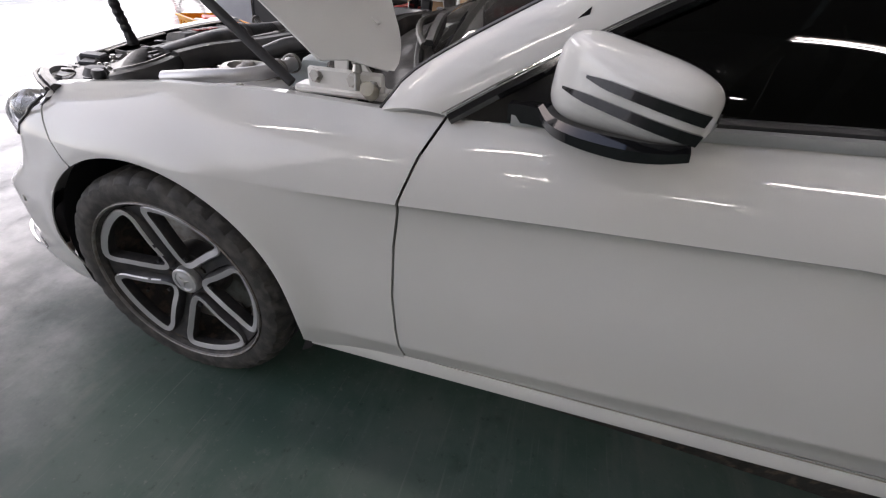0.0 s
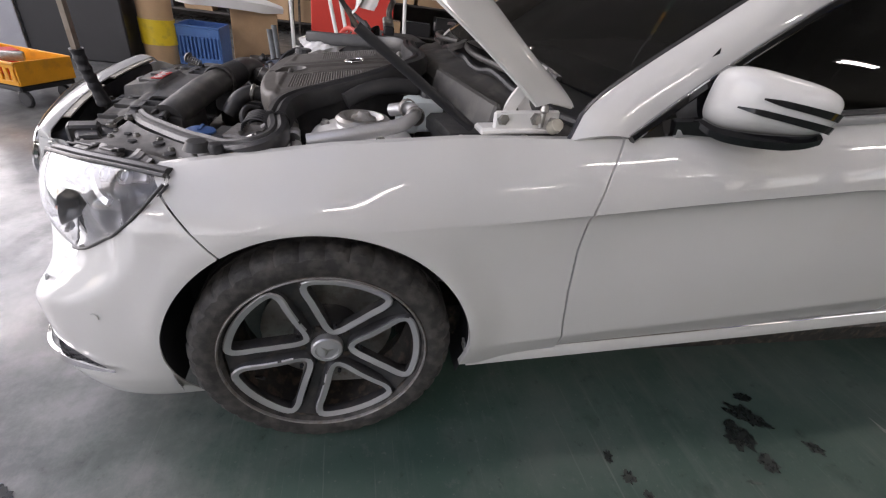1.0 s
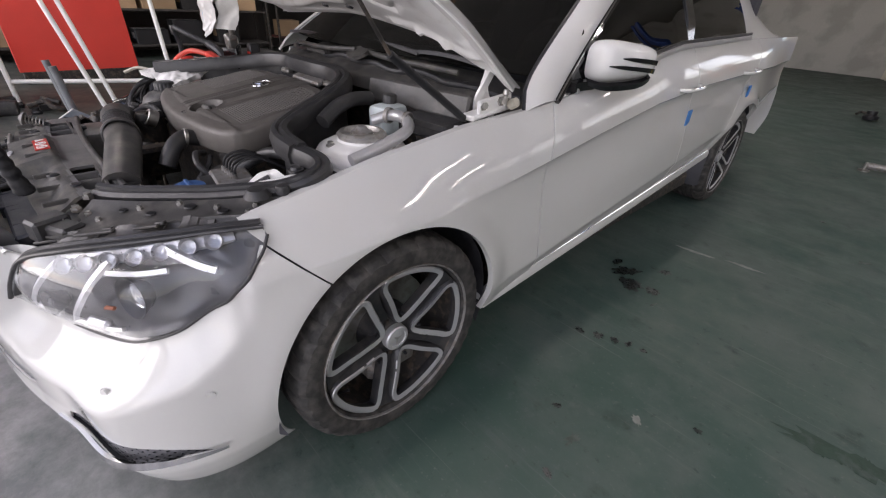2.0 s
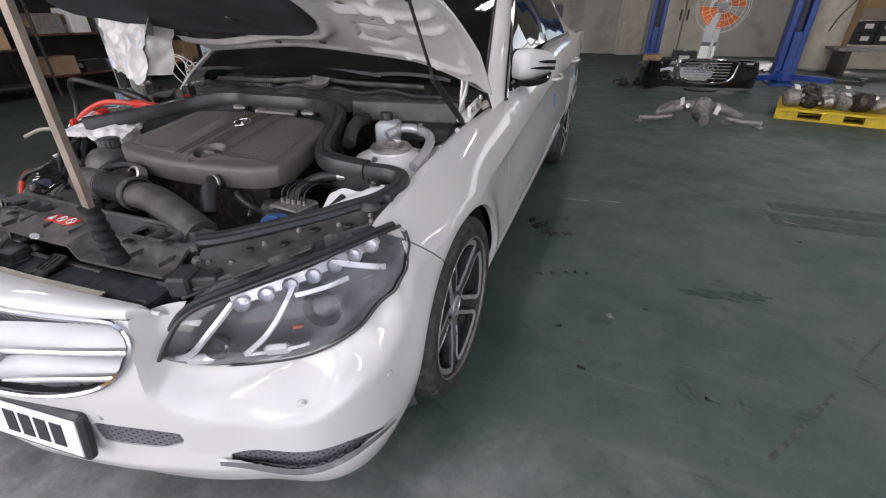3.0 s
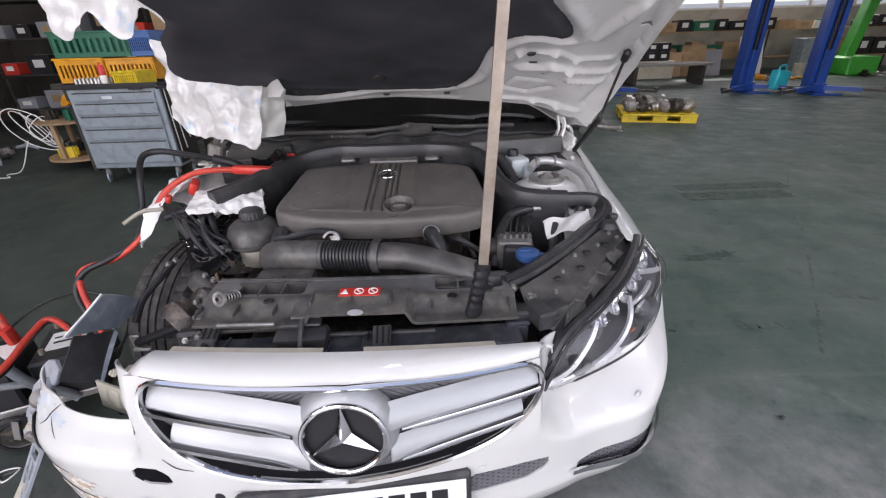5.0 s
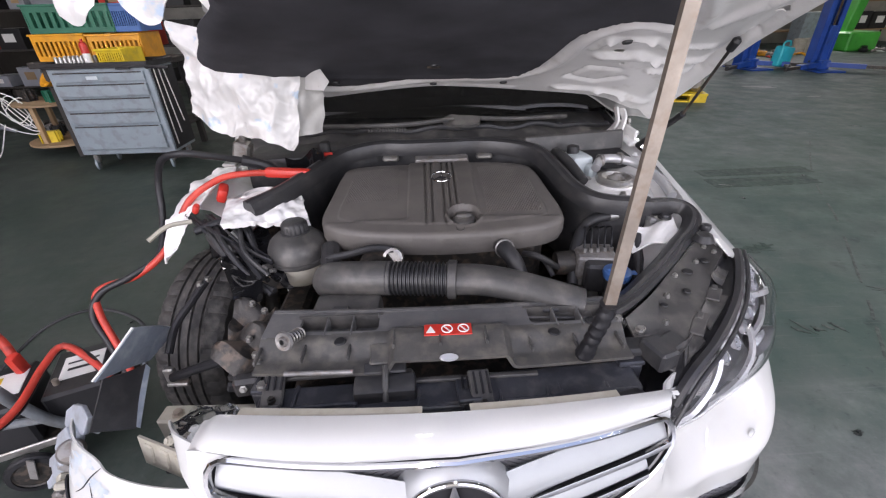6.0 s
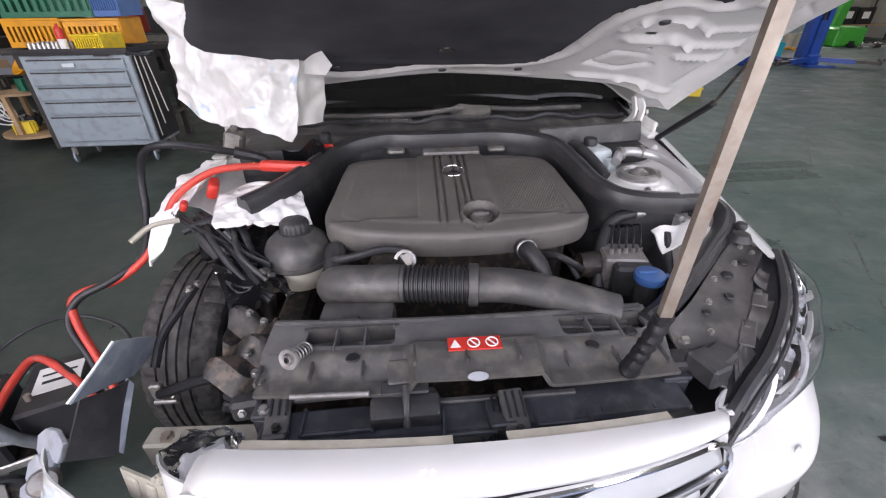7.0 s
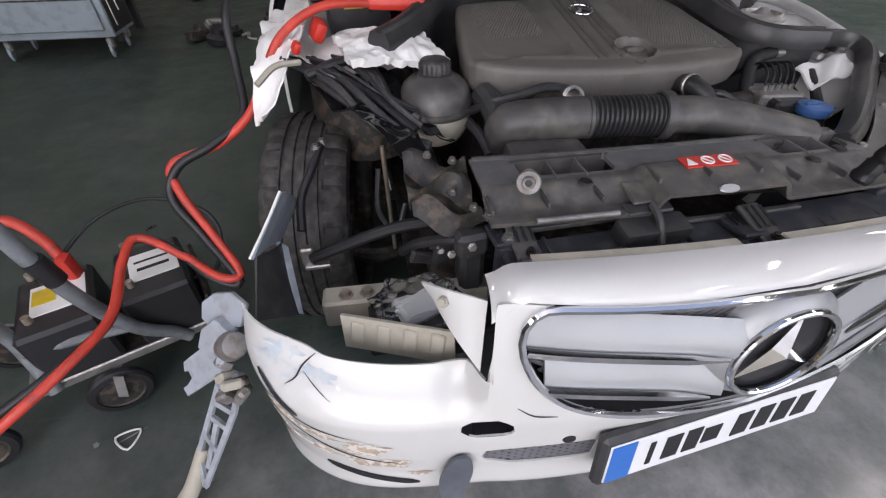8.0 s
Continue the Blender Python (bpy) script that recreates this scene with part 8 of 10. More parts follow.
for x, y in ((-0.05, -0.17), (-0.36, -0.17), (-0.3, 0.17)):
    m = TM @ Matrix.Translation((x, y, 0.077)) @ Matrix.Rotation(radians(90), 4, "X")
    w = part("trolley_wheel", lathe([(0.0, 0.012), (0.03, 0.012), (0.05, 0.009), (0.056, 0.012), (0.056, -0.012), (0.05, -0.009), (0, -0.012)], m, 30), DARKSTEEL, trolley)
    part("wheel_tyre", lathe([(0.057, 0.015), (0.072, 0.014), (0.0775, 0.007), (0.0775, -0.007), (0.072, -0.014), (0.057, -0.015)], m, 36), INK, w, "black rubber tyre")
    for s in (1, -1):
        part("wheel_fork", sweep(bmesh.new(), [TM @ Vector((x, y + 0.022 * s, 0.07)), TM @ Vector((x + 0.02, y + 0.022 * s, 0.15))], [(-0.012, -0.002), (0.012, -0.002), (0.012, 0.002), (-0.012, 0.002)], up=(0, 1, 0)), DULLSTEEL, trolley)
part("push_tube", tube([TM @ Vector(p) for p in ((0.16, -0.165, 0.16), (0.13, -0.165, 0.2), (0.06, -0.18, 0.29), (0.0, -0.2, 0.5), (-0.03, -0.22, 0.8))], 0.017, 12), TROLLEYGREY, trolley, "grey steel push tube")
part("push_tube", tube([TM @ Vector(p) for p in ((-0.16, -0.165, 0.16), (-0.17, -0.12, 0.25), (-0.18, -0.1, 0.35), (-0.22, -0.12, 0.6), (-0.25, -0.13, 0.8))], 0.017, 12), TROLLEYGREY, trolley)
part("cross_tube", tube([TM @ Vector(p) for p in ((0.07, -0.175, 0.28), (-0.05, -0.15, 0.285), (-0.17, -0.12, 0.28))], 0.014, 10), TROLLEYGREY, trolley)
part("tube_grip", tube([TM @ Vector(p) for p in ((0.004, -0.199, 0.5), (-0.006, -0.205, 0.57))], 0.022, 12), INK, trolley)
for i, (x, lbl) in enumerate(((0.14, 1), (-0.08, 0))):
    b = thing("car_battery", "black car battery with paper labels on the trolley", "battery", tuple(TM @ Vector((x, 0.0, 0.165))), group="batteries on the trolley")
    bm = boxes(((x, -0.03, 0.255), (0.17, 0.24, 0.17), 0.01))
    bm.transform(TM)
    part("case", bm, BLACKPANEL, b)
    bm = boxes(((x + 0.01, -0.02, 0.342), (0.12, 0.12, 0.003), 0.001))
    bm.transform(TM)
    part("label", bm, PAPER, b, "printed white label")
    bm = boxes(((x - 0.02, -0.01, 0.3445), (0.05, 0.06, 0.002), 0.0005)) if i else boxes(((x + 0.01, -0.035, 0.3445), (0.08, 0.012, 0.002), 0.0005), ((x + 0.01, 0.0, 0.3445), (0.09, 0.008, 0.002), 0.0005))
    bm.transform(TM)
    part("label_print", bm, YELLOW if i else INK, b)
    for y in (-0.09, 0.09):
        bm = lathe([(0, 0.02), (0.009, 0.02), (0.01, 0.0)], Matrix.Translation((x - 0.05, y, 0.34)), 14)
        bm.transform(TM)
        part("terminal", bm, BRASSY, b)
RED_PATH = [(-0.44, 0.075, 0.905), (-0.54, 0.085, 0.915), (-0.62, 0.07, 0.925), (-0.71, 0.04, 0.92), (-0.80, 0.0, 0.87), (-0.855, -0.03, 0.79), (-0.905, -0.075, 0.712), (-0.99, -0.11, 0.655), (-1.10, -0.144, 0.627), (-1.09, -0.19, 0.57), (-1.03, -0.25, 0.47), (-0.98, -0.31, 0.39), (-1.03, -0.315, 0.39), (-1.12, -0.26, 0.43), (-1.22, -0.225, 0.475), (-1.235, -0.3, 0.46), (-1.22, -0.45, 0.43), (-1.27, -0.58, 0.42), (-1.36, -0.66, 0.38), (-1.5, -0.6, 0.25), (-1.52, -0.45, 0.2)]
lead = thing("jump_lead_red", "long red rubber jump lead clamped in the engine bay", "cable", (-1.5, -0.5, 0.2), group="jump leads")
part("cable", tube(RED_PATH, 0.0108, 12, 170), REDCABLE, lead)
part("clamp", boxes(((-0.50, 0.08, 0.918), (0.16, 0.036, 0.032), 0.012, (0, 2, -6), 2), ((-0.435, 0.078, 0.908), (0.06, 0.03, 0.025), 0.008, (0, 12, -6), 2)), RED, lead, "red insulated clamp")
lead2 = thing("jump_lead_black", "black rubber jump lead running beside the red one", "cable", (-1.5, -0.5, 0.2), group="jump leads")
part("cable", tube([(-0.66, 0.12, 0.955), (-0.73, 0.06, 0.99), (-0.80, 0.03, 1.01), (-0.88, 0.05, 0.985), (-0.93, 0.07, 0.90), (-0.93, 0.03, 0.80), (-0.925, -0.06, 0.705), (-1.0, -0.12, 0.66), (-1.085, -0.155, 0.625), (-1.115, -0.19, 0.56), (-1.06, -0.24, 0.47), (-0.985, -0.32, 0.37), (-1.05, -0.31, 0.385), (-1.14, -0.245, 0.44), (-1.235, -0.215, 0.46), (-1.25, -0.3, 0.44), (-1.235, -0.44, 0.41), (-1.3, -0.56, 0.40), (-1.4, -0.62, 0.36)], 0.011, 12, 170), INK, lead2)
part("clamp", tube([(-0.66, 0.12, 0.955), (-0.60, 0.14, 0.93), (-0.56, 0.15, 0.90)], 0.018, 10), INK, lead2)
lead3 = thing("spare_lead", "short red lead with clamp curled over the trolley", "cable", (-1.55, -0.2, 0.2), group="jump leads")
part("cable", tube([(-1.62, -0.25, 0.36), (-1.60, -0.2, 0.48), (-1.53, -0.16, 0.52), (-1.47, -0.17, 0.46), (-1.44, -0.19, 0.38)], 0.014, 12), REDCABLE, lead3)
part("clamp", boxes(((-1.44, -0.19, 0.37), (0.03, 0.04, 0.1), 0.01, (10, 5, 0), 2)), RED, lead3)
thin = thing("thin_cable", "thin black cable looped over the floor and trolley", "cable", (-1.4, -0.1, 0.2))
part("cable", tube([(-1.5, -0.2, 0.36), (-1.40, -0.08, 0.44), (-1.28, 0.0, 0.45), (-1.15, 0.0, 0.40), (-1.1, -0.05, 0.33), (-1.14, -0.12, 0.24), (-1.25, -0.2, 0.30)], 0.006, 8, 50), INK, thin)

# ---- floor marks ----
rs = random.Random(11)


def stain(x, y, rx, ry, ang, material, label, z=0.0015, rough=0.35, kind="structure"):
    bm = bmesh.new()
    n = 26
    pts = []
    for i in range(n):
        a = 2 * math.pi * i / n
        k = 1 + rough * (rs.random() - 0.5) * 2
        pts.append((rx * k * math.cos(a), ry * k * math.sin(a)))
    prism(bm, pts, 0.001, Matrix.Translation((x, y, z)) @ pose(0, 0, 0, 0, 0, ang))
    tagged(part("floor_stain", bm, material, smooth=False), label, "stain", kind=kind)


OILM = mat("wet_oil_stain", (0.012, 0.016, 0.015), 0.28, vary=0.2, scale=20, bump=0.02)
GREENM = mat("fresh_green_epoxy", (0.03, 0.056, 0.042), 0.6, vary=0.3, scale=9, bump=0.1, spec=0.3, second=(0.07, 0.09, 0.08), amount=0.7, cut=(0.5, 0.66))
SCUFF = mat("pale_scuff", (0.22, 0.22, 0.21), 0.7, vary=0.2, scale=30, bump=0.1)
for x, y, a, b in ((0.98, 1.45, 0.07, 0.04), (1.05, 1.35, 0.05, 0.05), (1.25, 0.92, 0.022, 0.012), (1.07, 0.84, 0.014, 0.02), (1.14, 0.87, 0.02, 0.02), (1.2, 0.9, 0.015, 0.02), (1.31, 0.93, 0.012, 0.01), (1.23, 0.43, 0.014, 0.01), (1.6, 0.7, 0.012, 0.01), (1.5, -0.35, 0.02, 0.012),
                   (1.35, 0.2, 0.01, 0.016), (1.8, 0.2, 0.012, 0.01), (1.0, -0.75, 0.03, 0.015), (1.12, 1.6, 0.03, 0.02), (-1.7, -0.62, 0.012, 0.02), (-1.5, -0.75, 0.014, 0.012), (-1.6, 0.5, 0.02, 0.01), (1.15, 1.38, 0.03, 0.03), (0.9, 1.5, 0.03, 0.02)):
    stain(x, y, a, b, rs.random() * 90, OILM, "small dark oil spot on the floor")
stain(2.0, 0.97, 0.17, 0.045, 8, GREENM, "dark green patch with a ragged edge on the floor", rough=0.5)
for (x, y), (lx, ly) in (((2.97, 2.35), (1.04, 0.17)), ((2.88, 2.1), (0.95, 0.2))):
    n = 60
    top = [(lx * (i / n - 0.5), ly / 2 + 0.014 * (rs.random() - 0.5)) for i in range(n + 1)]
    low = [(-px, -ly / 2 + 0.014 * (rs.random() - 0.5)) for px, _ in top]
    ends = [(lx / 2 + 0.03 * (rs.random() - 0.5), ly * (0.35 - 0.1 * i)) for i in range(8)]
    bm = bmesh.new()
    prism(bm, top + ends + low, 0.001, pose(x, y, 0.0015, 0, 0, 1))
    tagged(part("floor_patch", bm, GREENM, smooth=False), "straight strip of darker green floor paint", "floor patch", kind="structure")
for x, y, a, b, r in ((1.15, 1.97, 0.09, 0.012, 6), (1.38, 2.02, 0.08, 0.012, 4), (-1.35, -0.49, 0.03, 0.002, 30), (-1.435, -0.5, 0.008, 0.008, 0), (6.0, 6.6, 0.3, 0.1, -30), (6.2, 5.6, 0.12, 0.05, 10)):
    stain(x, y, a, b, r, SCUFF, "pale scuff mark on the floor")
# a long dark tyre line and smeared prints
TYREMARK = mat("dark_tyre_mark", (0.036, 0.05, 0.042), 0.55, second=(0.08, 0.095, 0.085), amount=0.8, cut=(0.45, 0.6), vary=0.35, scale=12, fine=60, bump=0.05)
track = spline([(4.46, 3.53, 0.0015), (3.42, 2.21, 0.0015), (2.9, 1.36, 0.0015), (2.47, 0.73, 0.0015), (2.17, 0.3, 0.0015), (1.95, 0.0, 0.0015)], 70)
bm = bmesh.new()
for i in range(69):
    if noise.noise(Vector((i * 0.21, 4.0, 1.0))) > -0.12:
        sweep(bm, [track[i], track[i + 1]], [(-0.006, 0), (0.006 + 0.006 * rs.random(), 0), (0.006, 0.0008), (-0.008 * rs.random(), 0.0008)])
tagged(part("tyre_line", bm, TYREMARK, smooth=False), "long broken dark tyre line on the floor", "tyre mark", kind="stuff")
for k in range(5):
    stain(1.70 + 0.05 * k + 0.02 * rs.random(), 0.2 + 0.03 * rs.random(), 0.04 * rs.uniform(0.5, 1.2), 0.009, 110 + 30 * rs.random(), TYREMARK, "smeared tyre tread print on the floor", z=0.0022, rough=0.45)
stain(2.47, 0.46, 0.1, 0.03, -20, TYREMARK, "dark green scraped patch on the floor", rough=0.6)
for k in range(5):
    stain(1.90 + 0.055 * k, 0.94 + 0.016 * k, 0.035, 0.022, 100, GREENM, "dark comb-like print on the floor", z=0.003, rough=0.3)
for k in range(26):
    x, y = rs.uniform(1.1, 5.5), rs.uniform(-0.8, 4.5)
    stain(x, y, rs.uniform(0.01, 0.05), rs.uniform(0.004, 0.02), rs.random() * 180, (OILM, TYREMARK, SCUFF)[k % 3 if k % 5 else 1], "small mark on the worn floor", z=0.0019, rough=0.5)
glassbit = tube([(-1.39, -0.49, 0.004), (-1.33, -0.475, 0.004), (-1.345, -0.53, 0.004)], 0.003, 6, closed=True)
tagged(part("broken_ring", glassbit, PAPER), "small broken triangular plastic clip on the floor", "clip")

# ---- tool cart ----
cart = thing("tool_cart", "grey steel tool cart with five drawers on castors", "tool cart", (-3.06, 3.28, 0))
CX, CY, CW, CD = -3.06, 3.28, 0.93, 0.46
part("body", boxes(((CX, CY + 0.01, 0.565), (CW, CD - 0.03, 0.81), 0.008)), CARTGREY, cart)
part("top_tray", boxes(((CX, CY, 0.98), (CW + 0.03, CD + 0.02, 0.02), 0.004), ((CX, CY - CD / 2, 1.0), (CW + 0.03, 0.012, 0.04), 0.003), ((CX, CY + CD / 2, 1.0), (CW + 0.03, 0.012, 0.04), 0.003), ((CX - CW / 2 - 0.01, CY, 1.0), (0.012, CD, 0.04), 0.003), ((CX + CW / 2 + 0.01, CY, 1.0), (0.012, CD, 0.04), 0.003)), BLACKPANEL, cart, "black top tray")
zz = 0.955
for i, h in enumerate((0.095, 0.12, 0.12, 0.12, 0.24)):
    z = zz - h / 2 - 0.012
    zz -= h + 0.008
    out = 0.012 if i in (1, 4) else 0.0
    dr = part("drawer", boxes(((CX, CY - CD / 2 + 0.012 - out / 2, z), (CW - 0.1, 0.012 + out, h - 0.008), 0.004)), CARTGREY, cart)
    part("drawer_lip", boxes(((CX, CY - CD / 2 + 0.002 - out, z + h / 2 - 0.012), (CW - 0.13, 0.012, 0.009), 0.003)), DARKSTEEL, dr)
for sd in (-1, 1):
    part("side_panel", boxes(((CX + sd * (CW / 2 + 0.003), CY + 0.02, 0.57), (0.006, CD - 0.07, 0.76), 0.002)), BLACKPANEL, cart, "black side panel")
part("cart_badge", boxes(((CX + 0.25, CY - CD / 2 - 0.004, 0.968), (0.13, 0.006, 0.025), 0.001)), INK, cart, "small dark name badge")
part("sticker", boxes(((CX - 0.05, CY - CD / 2 - 0.017, 0.89), (0.1, 0.003, 0.03), 0.0005)), TANK, cart)
for x in (-0.38, 0.38):
    for y in (-0.17, 0.17):
        m = Matrix.Translation((CX + x, CY + y, 0.06)) @ pose(0, 0, 0, 0, 90, 20)
        c = part("castor", lathe([(0, 0.014), (0.045, 0.014), (0.06, 0.008), (0.06, -0.008), (0.045, -0.014), (0, -0.014)], m, 24), CARTGREY, cart, "grey castor wheel")
        part("castor_fork", boxes(((CX + x + 0.015, CY + y, 0.115), (0.05, 0.05, 0.08), 0.01)), STEEL, c)
part("cart_handle", tube([(CX + CW / 2, CY - 0.22, 0.965), (CX + CW / 2 + 0.02, CY - 0.25, 0.975), (CX + CW / 2 + 0.22, CY - 0.26, 0.965)], 0.014, 10), INK, cart)
for k in range(3):
    tagged(part("pry_bar", rod((CX + 0.48 + 0.015 * k, CY - 0.15 + 0.05 * k, 0.95), (CX + 0.52 + 0.03 * k, CY - 0.2 + 0.06 * k, 0.25 + 0.1 * k), 0.006), STEEL, cart), "steel bar hung on the cart")
rt = random.Random(5)
for k in range(16):
    x, y = CX - 0.40 + 0.04 * (k % 8) + 0.01 * rt.random(), CY - 0.12 + 0.12 * (k // 8)
    tagged(part("socket", lathe([(0, 0.075), (0.013, 0.075), (0.018, 0.06), (0.018, 0)], Matrix.Translation((x, y, 0.99)), 12), STEEL), "steel socket standing in the cart's tray", "socket", group="sockets on the cart")
can = thing("spray_can", "red-topped spray can on the tool cart", "spray can", (CX - 0.10, CY - 0.12, 0.99))
part("can_body", lathe([(0, 0), (0.033, 0), (0.033, 0.1), (0, 0.1)], Matrix.Translation((CX - 0.10, CY - 0.12, 0.99)), 20), PAPER, can)
part("can_top", lathe([(0.033, 0.1), (0.033, 0.17), (0.024, 0.19), (0.012, 0.195), (0.012, 0.22), (0, 0.22)], Matrix.Translation((CX - 0.10, CY - 0.12, 0.99)), 20), RED, can, "red top")


def crate(name, c, s, material, label, ang=0, group=""):
    t = thing(name, label, "crate", (c[0], c[1], c[2]), group=group)
    w, d, h = s
    for nm, row in (("base", ((0, 0, 0.006), (w, d, 0.012), 0.003)), ("front_wall", ((0, -d / 2, h * 0.86), (w, 0.014, h * 0.28), 0.003)), ("back_wall", ((0, d / 2, h * 0.5), (w, 0.014, h), 0.003)), ("side_wall", ((-w / 2, 0, h * 0.5), (0.014, d, h), 0.003)),
                    ("side_wall", ((w / 2, 0, h * 0.5), (0.014, d, h), 0.003)), ("rim", ((0, -d / 2 - 0.008, h - 0.01), (w + 0.03, 0.02, 0.02), 0.004)), ("front_foot", ((0, -d / 2, h * 0.1), (w, 0.014, h * 0.2), 0.003))):
        bm = boxes(row)
        bm.transform(pose(*c, 0, 0, ang))
        part(nm, bm, material, t)
    for i in range(11):
        bm = boxes(((-w / 2 + w * (i + 0.5) / 11, -d / 2, h * 0.46), (w / 11 * 0.55, 0.012, h * 0.56), 0.002))
        bm.transform(pose(*c, 0, 0, ang))
        part("slat", bm, material, t)
    return t


bench = thing("side_bench", "dark cluttered bench behind the tool cart", "bench", (-3.4, 3.86, 0))
part("bench_top", boxes(((-3.4, 3.86, 0.96), (1.35, 0.6, 0.06), 0.01)), DARKWALL, bench)
for x in (-3.95, -2.8):
    for y in (3.62, 4.1):
        part("leg", boxes(((x, y, 0.465), (0.06, 0.06, 0.93), 0.006)), DARKWALL, bench)
part("bench_shelf", boxes(((-3.3, 3.9, 0.3), (1.1, 0.5, 0.04), 0.006)), DARKWALL, bench)
crate("yellow_crate", (-3.7, 3.82, 0.992), (0.52, 0.42, 0.25), ORANGE, "orange-yellow slatted plastic crate on the bench", 0, "crates on the bench")
crate("yellow_crate", (-3.16, 3.82, 0.992), (0.5, 0.42, 0.24), ORANGE, "orange-yellow slatted plastic crate on the bench", 3, "crates on the bench")
crate("green_crate", (-3.52, 3.82, 1.245), (0.8, 0.42, 0.255), GREENP, "dark green slatted plastic crate stacked on the yellow ones", 2, "crates on the bench")
crate("blue_crate", (-2.99, 3.84, 1.245), (0.24, 0.4, 0.25), BLUECAP, "blue plastic crate stacked on a yellow one", 0, "crates on the bench")
crate("small_yellow_bin", (CX + 0.12, CY + 0.02, 0.992), (0.26, 0.26, 0.13), YELLOW, "small yellow open bin on the tool cart", -10)
tagged(part("orange_funnel", lathe([(0.0, 0.0), (0.03, 0.0), (0.05, 0.08), (0.14, 0.2), (0.13, 0.2), (0.04, 0.09), (0.0, 0.02)], pose(-3.82, 3.68, 0.74, 40, -30, 0), 24), ORANGE), "bright orange plastic funnel tucked beside the cart", "funnel")
stand = thing("wooden_tier", "two-tier round wooden trolley loaded with tools and a wire coil", "tier trolley", (-4.3, 3.95, 0))
for z in (0.12, 0.55):
    part("tier_board", lathe([(0, 0.03), (0.38, 0.03), (0.4, 0.022), (0.4, 0.0), (0, 0)], Matrix.Translation((-4.25, 3.95, z)), 30), WOOD, stand)
for a in (0.6, 2.6, 4.5):
    part("tier_post", boxes(((-4.25 + 0.3 * math.cos(a), 3.95 + 0.3 * math.sin(a), 0.34), (0.05, 0.05, 0.44), 0.005)), WOOD, stand)
for k in range(9):
    z = 0.15 if k % 2 else 0.58
    a = k * 0.9
    tagged(part("power_tool", boxes(((-4.25 + 0.24 * math.cos(a), 3.95 + 0.24 * math.sin(a), z + 0.05), (0.14, 0.08, 0.1), 0.02, (0, 0, 40 * k), 2), ((-4.25 + 0.24 * math.cos(a) + 0.05, 3.95 + 0.24 * math.sin(a), z + 0.07), (0.1, 0.04, 0.05), 0.015, (0, 0, 40 * k), 2)), (DARKSTEEL, YELLOW, GREENP, BLACKPANEL)[k % 4]), "hand power tool lying on the wooden tier", "power tool", group="tools on the tier")
coil = thing("white_cable_coil", "tangled white extension cable hanging from the tier", "cable", (-4.7, 3.7, 0))
for k in range(5):
    part("cable_loop", tube([(-4.55 + 0.03 * rs.random() + (0.13 + 0.03 * k) * math.cos(a + k), 3.75 + 0.07 * math.sin(a) - 0.03 * k, 0.5 + (0.12 + 0.03 * k) * math.sin(a + 0.4 * k)) for a in np.linspace(0, 6.28, 9)[:-1]], 0.006, 6, 40, closed=True), PAPER, coil)
part("cable_tail", tube([(-4.62, 3.6, 0.38), (-4.8, 3.55, 0.05), (-4.95, 3.5, 0.012), (-4.8, 3.35, 0.012), (-5.2, 3.4, 0.012)], 0.006, 6, 40), PAPER, coil)

# ---- grey lift post, gearbox stand and clutter on the stripped side ----
def pole_lift(name, x, y, material, label, h=3.6, ang=0.0, arms=True, group=""):
    t = thing(name, label, "car lift", (x, y, 0), group=group)
    M = pose(x, y, 0, 0, 0, ang)

    def put(nm, bm, mt, parent=t, lb=""):
        bm.transform(M)
        return part(nm, bm, mt, parent, lb)
    put("base_plate", boxes(((0, -0.15, 0.015), (0.55, 0.9, 0.03), 0.004)), material)
    put("column", boxes(((0, 0.12, h / 2), (0.34, 0.03, h), 0.004), ((-0.16, 0.0, h / 2), (0.025, 0.25, h), 0.004), ((0.16, 0.0, h / 2), (0.025, 0.25, h), 0.004), ((-0.12, -0.12, h / 2), (0.09, 0.02, h), 0.004), ((0.12, -0.12, h / 2), (0.09, 0.02, h), 0.004)), material)
    put("carriage", boxes(((0, -0.1, 0.5), (0.14, 0.2, 0.75), 0.01)), BLUE if material is BLUE else DARKSTEEL)
    put("gusset", boxes(((0, -0.22, 0.12), (0.26, 0.16, 0.18), 0.02)), material)
    put("control_box", boxes(((0.05, 0.2, 1.5), (0.22, 0.12, 0.3), 0.01)), BLACKPANEL)
    put("chain_cover", boxes(((0.0, -0.135, h / 2), (0.05, 0.006, h * 0.9), 0.002)), DARKSTEEL)
    if arms:
        for s in (1, -1):
            put("arm", sweep(bmesh.new(), [(0.0, -0.2, 0.13), (0.65 * s, -0.55, 0.11)], [(-0.06, -0.045), (0.06, -0.045), (0.06, 0.045), (-0.06, 0.045)]), material)
            put("arm_inner", sweep(bmesh.new(), [(0.6 * s, -0.52, 0.11), (1.0 * s, -0.74, 0.1)], [(-0.042, -0.03), (0.042, -0.03), (0.042, 0.03), (-0.042, 0.03)]), DARKSTEEL)
            put("lift_pad", lathe([(0, 0.09), (0.06, 0.09), (0.065, 0.05), (0.03, 0.04), (0.03, -0.04), (0, -0.04)], Matrix.Translation((1.0 * s, -0.74, 0.1)), 18), RUBBER)
    return t


